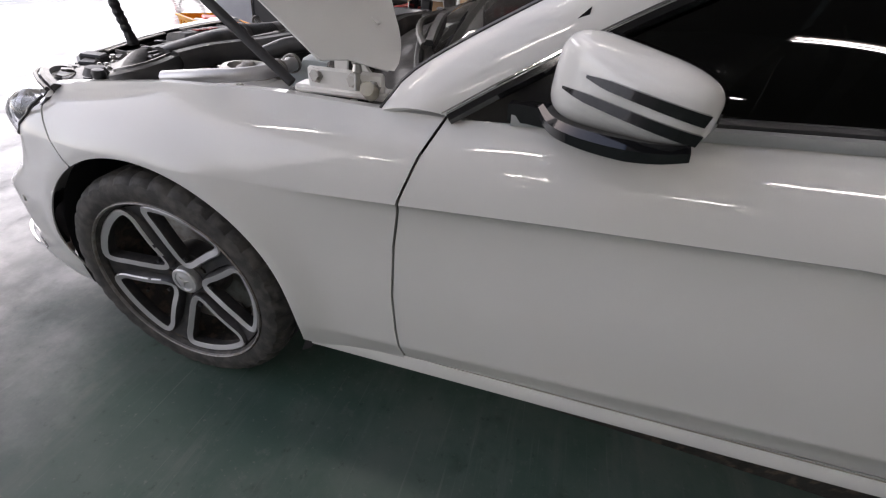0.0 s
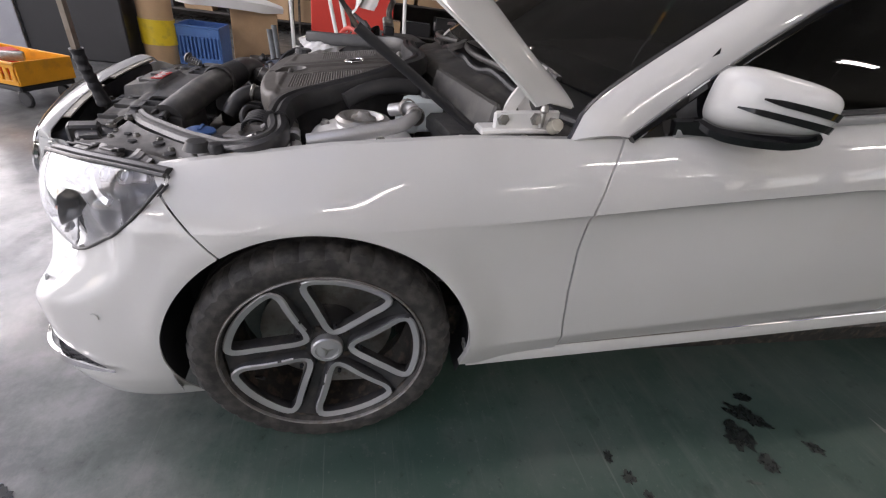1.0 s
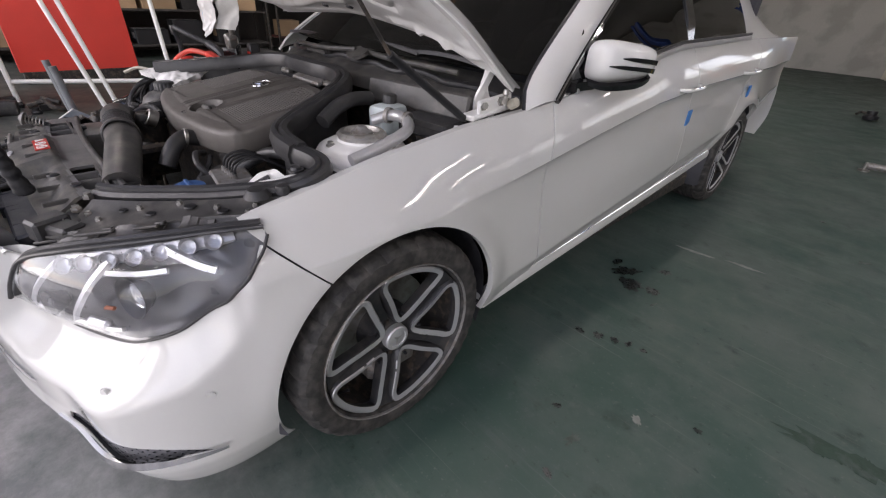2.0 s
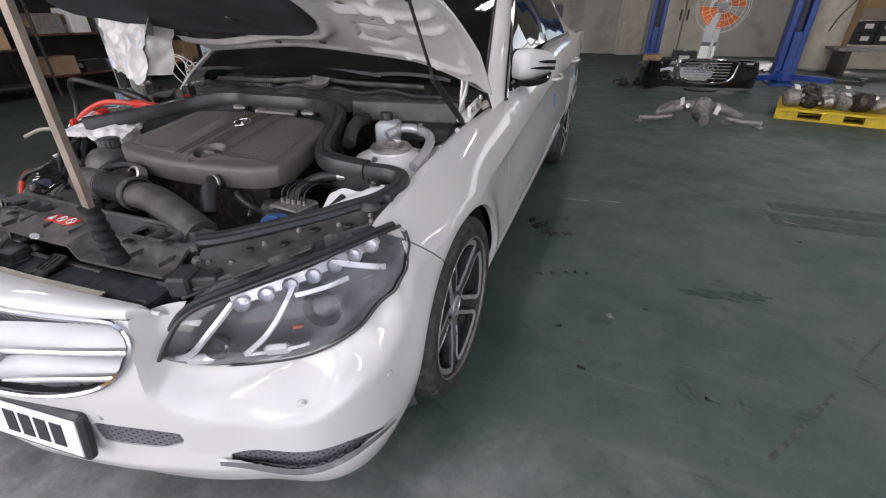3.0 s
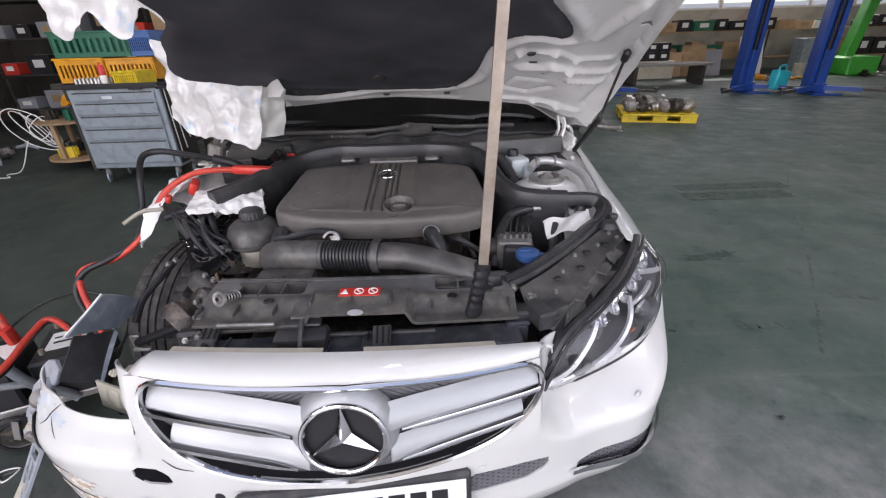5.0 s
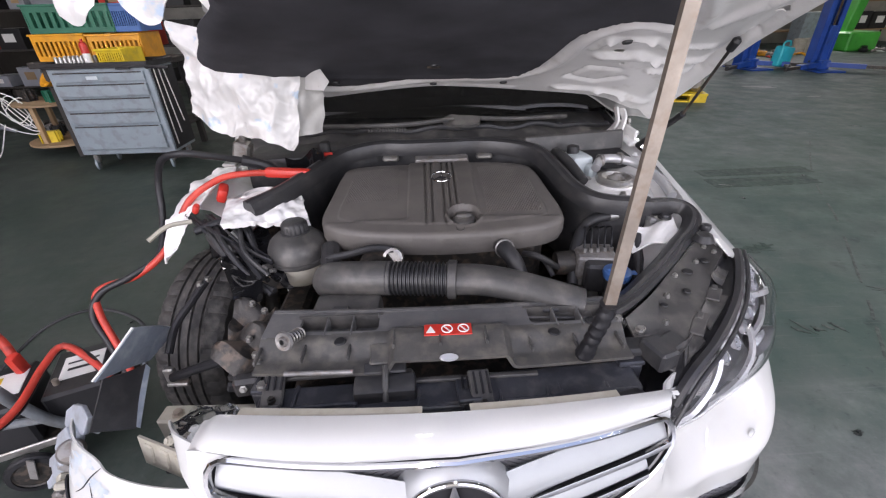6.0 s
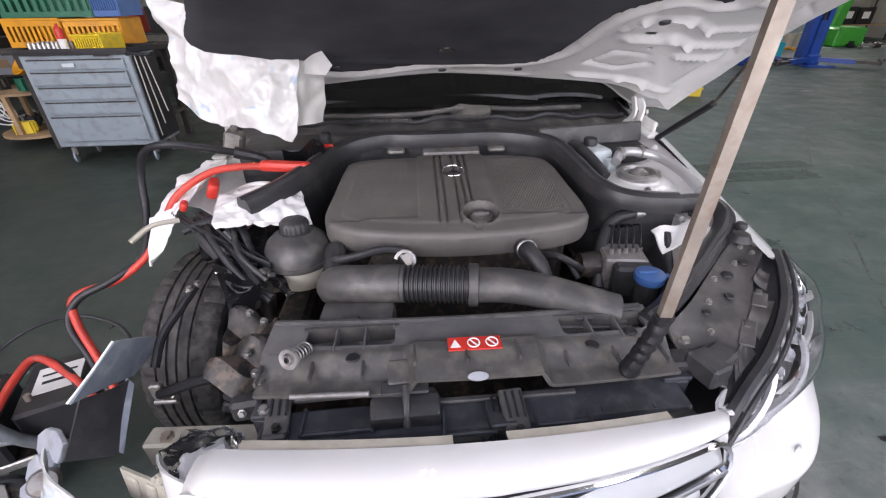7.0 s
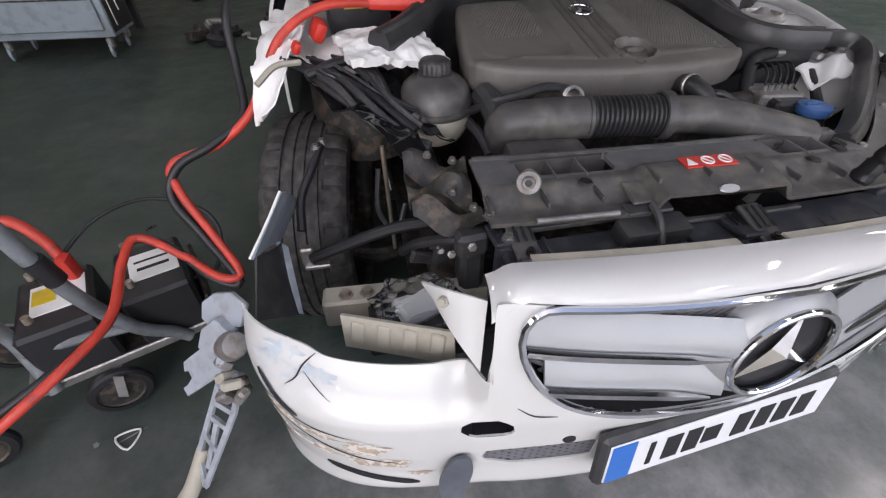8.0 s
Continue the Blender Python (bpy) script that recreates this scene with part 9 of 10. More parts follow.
pole_lift("grey_lift_post", -6.15, 3.9, CARTGREY, "grey steel lift post behind the stripped side", 3.4, 10, False)
pole_lift("lift_post", 4.15, 9.4, BLUE, "blue steel two-post lift column with swing arms", 3.8, 0, True, "blue lift posts")
pole_lift("lift_post", 7.35, 9.1, BLUE, "blue steel two-post lift column with swing arms", 3.8, 6, True, "blue lift posts")
pole_lift("lift_post", 8.55, 8.5, BLUE, "blue steel two-post lift column with swing arms", 3.8, -8, True, "blue lift posts")
pole_lift("lift_post", 1.9, 12.2, BLUE, "blue steel two-post lift column far behind the car", 3.8, 0, False, "blue lift posts")

rb = random.Random(21)


def carton(x, y, z, w, d, h, material=CARD, label="closed brown cardboard box", category="box", ang=0, group="boxes on the shelves"):
    t = thing("carton", label, category, (x, y, z), group=group)
    bm = boxes(((0, 0, h / 2), (w, d, h), 0.006))
    bm.transform(pose(x, y, z, 0, 0, ang))
    part("box_body", bm, material, t)
    bm = boxes(((0, -d / 2 - 0.002, h * 0.55), (w * 0.45, 0.003, h * 0.4), 0.0), ((0, 0, h + 0.001), (w * 0.12, d, 0.002), 0.0))
    bm.transform(pose(x, y, z, 0, 0, ang))
    part("box_tape", bm, PAPER if material is BLACKPANEL or rb.random() < 0.5 else WOOD, t)
    return t


def heap(x, y, r, n, label, mats=(BLACKPANEL, DARKSTEEL, DULLSTEEL), zmax=0.25, name="scrap_part", group="scrap parts"):
    for k in range(n):
        a, q = rb.random() * 6.28, r * math.sqrt(rb.random())
        s = 0.06 + 0.12 * rb.random()
        z0 = 0.0 * rb.random()
        bm = bmesh.new()
        if k % 3 == 0:
            lathe([(0, 0), (s * 0.6, 0), (s * 0.65, s * 0.3), (s * 0.4, s * 0.5), (s * 0.42, s * 0.8), (0, s * 0.8)], seg=14, bm=bm)
        elif k % 3 == 1:
            box(bm, (0, 0, s * 0.4), (s * 1.4, s * 0.8, s * 0.7), s * 0.12, (0, 0, 0), 2)
            box(bm, (s * 0.5, 0, s * 0.6), (s * 0.5, s * 0.5, s * 0.7), s * 0.1, (0, 30, 0), 2)
        else:
            tube([(-s, 0, s * 0.2), (-s * 0.3, s * 0.4, s * 0.5), (s * 0.4, -s * 0.2, s * 0.4), (s, s * 0.3, s * 0.2)], s * 0.16, 8, bm=bm)
        bm.transform(pose(x + q * math.cos(a), y + q * math.sin(a), z0, rb.random() * 20 - 10, rb.random() * 20 - 10, rb.random() * 360))
        zmin = min(v.co.z for v in bm.verts)
        for v in bm.verts:
            v.co.z += max(0, 0.001 - zmin) if z0 > 0.02 else 0.001 - zmin
        tagged(part(name, bm, mats[k % len(mats)]), label, "car part", group=group)


heap(-1.7, 3.7, 0.5, 14, "greasy loose car part on the floor beside the lift post", zmax=0.3)
heap(-2.3, 6.0, 1.0, 16, "dark greasy car part in a heap by the wall", zmax=0.7)


def rack(x0, x1, y, zs, depth, label, material=DARKWALL, group="", along="x"):
    t = thing("shelf_rack", label, "shelf", ((x0 + x1) / 2, y, 0), group=group)
    for z in zs:
        c, s = (((x0 + x1) / 2, y, z), (x1 - x0, depth, 0.03)) if along == "x" else ((y, (x0 + x1) / 2, z), (depth, x1 - x0, 0.03))
        part("shelf_board", boxes((c, s, 0.004)), material, t)
    for q in (x0, (x0 + x1) / 2, x1):
        for dd in (-depth / 2, depth / 2):
            c = (q, y + dd, max(zs) / 2 + 0.05) if along == "x" else (y + dd, q, max(zs) / 2 + 0.05)
            part("shelf_post", boxes((c, (0.04, 0.04, max(zs) + 0.1), 0.004)), DARKSTEEL, t)
    return t


# shelves along the dark side wall
rack(-5.2, 3.5, -8.1, (0.2, 0.75, 1.3, 1.85), 0.6, "dark steel shelf rack full of boxes along the side wall", along="y")
for z in (0.215, 0.765, 1.315):
    y = -5.0
    while y < 3.0:
        w = 0.25 + 0.3 * rb.random()
        h = 0.2 + 0.25 * rb.random()
        carton(-8.1, y + w / 2, z, 0.4, w, h, (CARD, BLACKPANEL, DARK, CARD)[rb.randrange(4)], "box or bin on the dark wall shelf", ang=0)
        y += w + 0.05 + 0.25 * rb.random()
rack(-8.0, -2.5, 7.4, (0.3, 0.9, 1.5, 2.1), 0.6, "dark shelf rack with boxed parts behind the bonnet")
for z in (0.315, 0.915, 1.515):
    x = -7.8
    while x < -2.8:
        w = 0.25 + 0.3 * rb.random()
        carton(x + w / 2, 7.3, z, w, 0.4, 0.18 + 0.28 * rb.random(), (CARD, BLACKPANEL, DARK, REDBOARD, GREYPANEL)[rb.randrange(5)], "box or bin on the dark rear shelf")
        x += w + 0.05 + 0.2 * rb.random()

rack(3.7, 7.1, -8.1, (0.3, 0.95, 1.6, 2.25), 0.6, "rust-red shelf rack of salvaged parts along the side wall", mat("rust_red_rack_paint", (0.11, 0.03, 0.022), 0.6, vary=0.25, scale=6, bump=0.1, second=(0.04, 0.03, 0.025), amount=0.6), along="y")
for z in (0.315, 0.965, 1.615):
    y = 3.8
    while y < 6.9:
        w = 0.22 + 0.3 * rb.random()
        carton(-8.1, y + w / 2, z, 0.4, w, 0.16 + 0.3 * rb.random(), (GREYPANEL, CARD, DULLSTEEL, BLACKPANEL, REDBOARD, PAPER)[rb.randrange(6)], "salvaged part or box on the rust-red rack", ang=rb.random() * 12 - 6)
        y += w + 0.04 + 0.12 * rb.random()
heap(-5.6, 4.6, 0.6, 16, "loose scrap part on the floor by the grey post", (DULLSTEEL, BLACKPANEL, DARKSTEEL, GREYPANEL), 0.35)

# things across from the car's left side
app = thing("upright_cabinet", "grey and black upright machine cabinet standing on the floor", "cabinet", (-4.1, -2.95, 0))
part("grey_side", boxes(((-4.05, -3.45, 0.85), (0.55, 0.6, 1.7), 0.01)), GREYPANEL, app, "grey steel panel")
part("black_front", boxes(((-4.05, -2.68, 0.85), (0.52, 0.92, 1.7), 0.012)), BLACKPANEL, app, "matt black panel")
part("panel_edge", boxes(((-3.775, -3.147, 0.85), (0.012, 0.012, 1.68), 0.002)), DARKSTEEL, app)
part("yellow_drum", lathe([(0, 0), (0.16, 0), (0.17, 0.02), (0.17, 0.38), (0.175, 0.4), (0.17, 0.42), (0.17, 0.9), (0, 0.9)], Matrix.Translation((-4.1, -2.02, 0)), 28), CARD, tagged(new("drum_stand"), "tan fibre drum with a yellow band", "drum"))
part("drum_band", lathe([(0.172, 0.2), (0.178, 0.2), (0.178, 0.45), (0.172, 0.45)], Matrix.Translation((-4.1, -2.02, 0)), 28), YELLOW, bpy.data.objects["drum_stand"])
crate("blue_bin", (-4.35, -1.62, 0.0), (0.45, 0.5, 0.42), BLUECAP, "blue plastic bin on the floor", 90)
carton(-5.0, -1.15, 0, 0.5, 0.55, 0.62, CARD, "open brown cardboard box on the floor", ang=8, group="boxes on the floor")
carton(-4.1, -1.05, 0, 0.35, 0.4, 0.07, CARD, "flattened brown cardboard on the floor", ang=15, group="boxes on the floor")
bm = bmesh.new()
sweep(bm, spline([(-4.9, -2.0, 0.62), (-4.7, -1.6, 0.66), (-4.7, -1.2, 0.66), (-4.9, -0.8, 0.62)], 24), [(-0.14, -0.05), (0.12, -0.07), (0.14, 0.03), (0.05, 0.09), (-0.12, 0.06)], scale=np.interp(np.linspace(0, 1, 24), [0, 0.2, 0.8, 1], [0.6, 1, 1, 0.5]))
tagged(part("spare_bumper", bm, PAPER), "white spare bumper skin lying on a box", "bumper")
heap(-4.35, -0.75, 0.4, 14, "black plastic offcut in a heap on the floor", (BLACKPANEL, PLASTIC, DARKSTEEL), 0.2)
rbd = thing("red_board", "large plain red board leaning behind the trolley frame", "board", (-6.0, 0.15, 0))
part("board_face", boxes(((-6.0, 0.12, 0.78), (0.05, 1.25, 1.3), 0.006, (0, -6, 0))), REDBOARD, rbd)
part("board_foot", boxes(((-6.05, 0.12, 0.07), (0.3, 1.2, 0.14), 0.01)), DARKSTEEL, rbd)
fr = thing("trolley_frame", "white tube trolley frame with upright handles", "trolley", (-4.4, -0.25, 0))
for a, b in (((-4.55, -0.62, 0.06), (-4.5, -0.66, 1.4)), ((-4.0, 0.02, 0.03), (-4.15, -0.25, 1.25)), ((-4.0, 0.13, 0.03), (-4.15, -0.12, 1.25)), ((-4.55, -0.62, 0.25), (-4.2, 0.75, 0.22)), ((-4.2, 0.75, 0.05), (-4.25, 0.7, 1.35)), ((-4.16, -0.27, 1.25), (-4.16, -0.1, 1.25))):
    part("frame_tube", rod(a, b, 0.022), PAPER, fr, "white painted tube")
for p in ((-4.55, -0.62, 0.0), (-4.2, 0.75, 0.0)):
    part("frame_castor", lathe([(0, 0), (0.03, 0), (0.035, 0.03), (0.02, 0.06), (0, 0.06)], Matrix.Translation(p), 16), INK, fr)
ty = crate("yellow_tray", (-2.25, -2.42, 0.17), (0.62, 0.42, 0.16), ORANGE, "orange-yellow plastic tray of tools on a low dolly", 68)
dol = thing("tray_dolly", "low black dolly on castors under the yellow tray", "dolly", (-2.25, -2.42, 0))
bm = boxes(((0, 0, 0.145), (0.6, 0.42, 0.04), 0.008))
bm.transform(pose(-2.25, -2.42, 0, 0, 0, 68))
part("deck", bm, BLACKPANEL, dol)
for x, y in ((0.24, 0.15), (0.24, -0.15), (-0.24, 0.15), (-0.24, -0.15)):
    m = pose(-2.25, -2.42, 0, 0, 0, 68) @ Matrix.Translation((x, y, 0.06)) @ Matrix.Rotation(radians(90), 4, "X")
    part("castor", lathe([(0, 0.015), (0.05, 0.015), (0.06, 0.008), (0.06, -0.008), (0.05, -0.015), (0, -0.015)], m, 22), INK, dol)
tagged(part("red_holder", boxes(((-2.25, -2.45, 0.27), (0.16, 0.2, 0.16), 0.012, (0, 0, 50))), RED), "red plastic holder in the yellow tray", "holder")
hm = thing("hammer", "steel hammer lying across the yellow tray", "hammer", (-2.1, -2.4, 0.3))
part("shaft", rod((-2.2, -2.62, 0.30), (-2.08, -2.28, 0.345), 0.014), STEEL, hm)
part("head", boxes(((-2.08, -2.28, 0.345), (0.06, 0.13, 0.06), 0.012, (0, 0, 20), 2)), STEEL, hm)
reel = thing("hose_reel_trolley", "red wheeled hose trolley far across the hall", "trolley", (-5.2, -6.0, 0))
part("frame", boxes(((-5.2, -6.0, 0.45), (0.3, 0.9, 0.12), 0.02), ((-5.2, -6.3, 0.7), (0.08, 0.08, 0.6), 0.01), ((-5.2, -5.7, 0.6), (0.25, 0.3, 0.35), 0.03)), RED, reel)
for y in (-6.35, -5.75, -5.2):
    bm = bmesh.new()
    sweep(bm, [(-5.0, y + 0.25 * math.cos(a), 0.27 + 0.25 * math.sin(a)) for a in np.linspace(0, 6.283, 31)[:-1]], ring2(0.022, 8), True)
    part("hose_wheel", bm, INK if y != -5.75 else RED, reel)

# ---- far end of the hall ----
PAL = pose(3.89, 6.0, 0, 0, 0, -15)
pallet = thing("pallet", "bright yellow plastic pallet carrying engine parts", "pallet", (3.89, 6.0, 0))
for y in (-0.42, 0.0, 0.42):
    bm = boxes(((0, y, 0.012), (1.12, 0.12, 0.024), 0.003), *[((x, y, 0.064), (w, 0.12, 0.1), 0.004) for x, w in ((-0.44, 0.24), (0.02, 0.22), (0.44, 0.24))])
    bm.transform(PAL)
    part("runner", bm, YELLOW, pallet)
for y in np.linspace(-0.46, 0.46, 7):
    bm = boxes(((0, y, 0.122), (1.12, 0.12, 0.03), 0.003))
    bm.transform(PAL)
    part("deck_board", bm, YELLOW, pallet)
for k in range(15):
    p = PAL @ Vector((-0.42 + 0.84 * (k % 6) / 5, -0.32 + 0.28 * (k // 6), 0.139))
    s = 0.07 + 0.05 * rb.random()
    t = thing("alternator", "greasy used engine part on the yellow pallet", "engine part", tuple(p), group="engine parts on the pallet")
    M = Matrix.Translation(p) @ pose(0, 0, s, 80 * rb.random() + 30, 0, 360 * rb.random())
    part("casing", lathe([(0, -s), (s * 0.7, -s), (s, -s * 0.6), (s, s * 0.4), (s * 0.6, s * 0.6), (s * 0.3, s * 0.65), (s * 0.3, s), (0, s)], M, 18), (DULLSTEEL, DARKSTEEL, STEEL)[k % 3], t)
    bm = boxes(((s * 0.7, 0, 0), (s * 0.9, s * 0.5, s * 0.6), s * 0.1))
    bm.transform(M)
    part("lug", bm, DULLSTEEL, t)
    if k % 3 == 0:
        part("tag", boxes((tuple(p + Vector((0, -0.02, 2.1 * s))), (0.07, 0.05, 0.003), 0.0, (35, 10, 20))), PAPER, t, "white paper tag")
SF = pose(2.26, 4.97, 0, 0, 0, 3) @ Matrix.Diagonal((0.74, 0.74, 0.9, 1))
sub = thing("rear_subframe", "grey cast rear axle subframe with differential on the floor", "subframe", (2.26, 4.97, 0))
def sfp(nm, bm, mt, lb=""):
    bm.transform(SF)
    return part(nm, bm, mt, sub, lb)
sfp("cross_member", tube([(-0.62, 0.1, 0.1), (-0.35, 0.02, 0.2), (0, 0.0, 0.24), (0.35, 0.02, 0.2), (0.62, 0.1, 0.1)], 0.06, 10), DULLSTEEL)
sfp("cross_member", tube([(-0.55, 0.5, 0.1), (-0.3, 0.42, 0.2), (0.3, 0.42, 0.2), (0.55, 0.5, 0.1)], 0.05, 10), DULLSTEEL)
for s in (1, -1):
    sfp("side_member", tube([(0.35 * s, 0.02, 0.2), (0.42 * s, 0.2, 0.18), (0.38 * s, 0.42, 0.2)], 0.05, 10), DULLSTEEL)
    sfp("suspension_arm", tube([(0.4 * s, -0.02, 0.1), (0.65 * s, -0.08, 0.07), (0.88 * s, -0.05, 0.06)], 0.035, 8), DULLSTEEL)
    sfp("axle_stub", lathe([(0, 0), (0.06, 0), (0.06, 0.015), (0.02, 0.02), (0.02, 0.09), (0, 0.09)], Matrix.Translation((0.9 * s, -0.05, 0.0)), 16), STEEL)
    sfp("bush", lathe([(0, 0.05), (0.03, 0.05), (0.05, 0.03), (0.055, -0.05), (0, -0.05)], Matrix.Translation((0.22 * s, -0.08, 0.25)) @ pose(0, 0, 0, 80), 18), STEEL)
sfp("differential", lathe([(0, 0.16), (0.08, 0.15), (0.15, 0.08), (0.16, -0.02), (0.1, -0.1), (0.07, -0.2), (0.06, -0.28), (0.075, -0.29), (0.075, -0.31), (0, -0.31)], Matrix.Translation((0.02, -0.05, 0.2)) @ pose(0, 0, 0, -72), 24), DULLSTEEL)
sfp("tag", boxes(((0.2, -0.2, 0.22), (0.07, 0.004, 0.1), 0.0, (0, 20, 0)), ((-0.3, -0.05, 0.3), (0.06, 0.004, 0.1), 0.0, (0, -15, 0))), PAPER, "white paper tags")
FE = pose(2.55, 7.6, 0, 0, 0, 6)
fe = thing("spare_front_end", "black spare car front end with a chrome barred grille", "car front", (2.55, 7.6, 0))
def fep(nm, bm, mt, lb=""):
    bm.transform(FE)
    return part(nm, bm, mt, fe, lb)
bm = bmesh.new()
sweep(bm, spline([(-0.85, 0.45, 0.25), (-0.75, 0.05, 0.28), (-0.3, -0.12, 0.3), (0.3, -0.12, 0.3), (0.75, 0.05, 0.28), (0.85, 0.45, 0.25)], 40), [(-0.1, -0.2), (0.06, -0.2), (0.08, 0.0), (0.04, 0.2), (-0.1, 0.2)])
fep("bumper_skin", bm, GLOSSBLACK, "gloss black bumper skin")
gq = spline([(-0.36, 0.52), (0.36, 0.52), (0.42, 0.42), (0.30, 0.2), (-0.30, 0.2), (-0.42, 0.42)], 40, True)
bm = bmesh.new()
sweep(bm, [(x, -0.235, z) for x, z in gq], ring2(0.018, 8), True, up=(0, 1, 0))
fep("grille_frame", bm, CHROME, "bright grille frame")
for z in np.linspace(0.25, 0.48, 6):
    fep("grille_bar", boxes(((0, -0.22, z), (0.68 - 0.3 * max(0, 0.36 - z), 0.02, 0.012), 0.003)), STEEL)
for k in range(4):
    bm = bmesh.new()
    sweep(bm, [(-0.1 + 0.066 * k + 0.042 * math.cos(a), -0.25, 0.42 + 0.042 * math.sin(a)) for a in np.linspace(0, 6.283, 21)[:-1]], ring2(0.006, 6), True, up=(0, 1, 0))
    fep("emblem_ring", bm, CHROME)
fep("headlamp", boxes(((-0.58, -0.05, 0.45), (0.3, 0.12, 0.14), 0.04, (0, 0, 18), 3)), GLOSSBLACK)
fep("headlamp", boxes(((0.58, -0.05, 0.45), (0.3, 0.12, 0.14), 0.04, (0, 0, -18), 3)), GLOSSBLACK)
heap(1.6, 8.2, 0.35, 8, "black car panel piece on the floor by the spare front end", (BLACKPANEL, GLOSSBLACK, DARKSTEEL), 0.3)

fan = thing("stand_fan", "industrial stand fan with orange blades and wire guard", "fan", (2.62, 7.9, 0))
FC = (2.62, 7.78, 1.28)
FM = Matrix.Translation(FC) @ pose(0, 0, 0, 90, 0, 6)
for r in (0.38, 0.30, 0.2, 0.1):
    for h in (0.06, -0.06):
        if r == 0.38 or h > 0:
            bm = bmesh.new()
            sweep(bm, [FM @ Vector((r * math.cos(a), r * math.sin(a), h * (1.2 - r))) for a in np.linspace(0, 6.283, 41)[:-1]], ring2(0.004, 5), True, up=(0, 1, 0))
            part("guard_ring", bm, PAPER, fan)
for k in range(24):
    a = 6.283 * k / 24
    part("guard_wire", sweep(bmesh.new(), [FM @ Vector((0.04 * math.cos(a), 0.04 * math.sin(a), 0.07)), FM @ Vector((0.38 * math.cos(a), 0.38 * math.sin(a), 0.05))], ring2(0.0025, 4)), PAPER, fan)
BLADE = mat("orange_fan_blade", (0.72, 0.17, 0.02), 0.4, vary=0.08, bump=0.02)
for k in range(4):
    a0 = 6.283 * k / 4 + 0.5
    part("blade", sheet(lambda u, v, a0=a0: FM @ Vector(((0.05 + 0.27 * u) * math.cos(a0 + (0.28 + 0.3 * u) * (2 * v - 1)), (0.05 + 0.27 * u) * math.sin(a0 + (0.28 + 0.3 * u) * (2 * v - 1)), 0.05 * (2 * v - 1))), np.linspace(0, 1, 8), np.linspace(0, 1, 8), (), 0.004), BLADE, fan, "orange blade")
part("motor", lathe([(0, 0.08), (0.05, 0.075), (0.06, 0.05), (0.07, -0.05), (0.09, -0.08), (0.09, -0.24), (0.05, -0.28), (0, -0.28)], FM, 22), CARTGREY, fan)
part("stand_pole", rod((2.62, 7.9, 0.05), (2.62, 7.9, 1.25), 0.022), PAPER, fan)
part("stand_base", lathe([(0, 0.05), (0.08, 0.045), (0.26, 0.02), (0.27, 0.0), (0, 0)], Matrix.Translation((2.62, 7.9, 0)), 28), INK, fan)

gasbench = thing("low_steel_bench", "low bench of rusty steel bars", "bench", (6.4, 11.0, 0))
for y in np.linspace(-0.35, 0.35, 6):
    part("bench_bar", boxes(((6.4, 11.0 + y, 0.5), (2.2, 0.07, 0.06), 0.008)), DULLSTEEL, gasbench)
for x in (5.5, 7.3):
    part("bench_leg", boxes(((x, 11.0, 0.24), (0.1, 0.7, 0.47), 0.01)), DARKSTEEL, gasbench)
tank = thing("gas_tank", "tall cream gas cylinder with a domed top", "gas tank", (5.37, 11.9, 0))
part("shell", lathe([(0, 0), (0.3, 0), (0.34, 0.04), (0.35, 0.1), (0.35, 1.6), (0.31, 1.75), (0.2, 1.84), (0, 1.86)], Matrix.Translation((5.37, 11.9, 0.0)), 36), CREAM, tank)
part("collar", lathe([(0.14, 1.84), (0.14, 1.98), (0.13, 1.98), (0.13, 1.84)], Matrix.Translation((5.37, 11.9, 0)), 24), CREAM, tank)
part("valve", lathe([(0, 1.85), (0.03, 1.85), (0.03, 1.95), (0, 1.96)], Matrix.Translation((5.37, 11.9, 0)), 12), BRASSY, tank)
part("hose", tube([(5.45, 11.6, 1.9), (5.6, 11.5, 1.5), (5.4, 11.52, 1.1), (5.3, 11.53, 0.8)], 0.012, 8), INK, tank)
for x in (5.85, 9.35):
    tagged(part("wooden_post", boxes(((x, 12.0, 1.4), (0.16, 0.1, 2.8), 0.006, (0, 4, 0))), WOOD), "rough leaning timber post", "timber")
tagged(part("roof_brace", sweep(bmesh.new(), [(9.42, 12.08, 2.2), (7.6, 12.08, 3.6)], [(-0.05, -0.05), (0.05, -0.05), (0.05, 0.05), (-0.05, 0.05)]), CREAM), "cream diagonal roof brace on the timber post", "brace")
rack(6.0, 15.5, 13.9, (0.45, 1.25), 0.8, "long work shelf below the windows", WOOD)
for z, hs in ((0.465, 0.45), (1.265, 0.32)):
    x = 6.2
    while x < 15.2:
        w = 0.3 + 0.35 * rb.random()
        if rb.random() < 0.85:
            m = (CARD, BLACKPANEL, CARD, PAPER, DARK, GREENP, BLACKPANEL)[rb.randrange(7)]
            carton(x + w / 2, 13.75, z, w, 0.5, hs * (0.55 + 0.6 * rb.random()), m, "boxed spare part on the work shelf", ang=rb.random() * 8 - 4)
        x += w + 0.06
for k in range(6):
    carton(6.3 + 0.36 * (k % 3), 12.6, 0.25 * (k // 3) + 0.5, 0.34, 0.35, 0.24, BLACKPANEL, "black plastic parts case stacked on a cabinet", "case", group="black cases")
tagged(part("low_cabinet", boxes(((6.7, 12.6, 0.25), (1.3, 0.5, 0.5), 0.01)), CREAM), "cream low cabinet under the black cases", "cabinet")
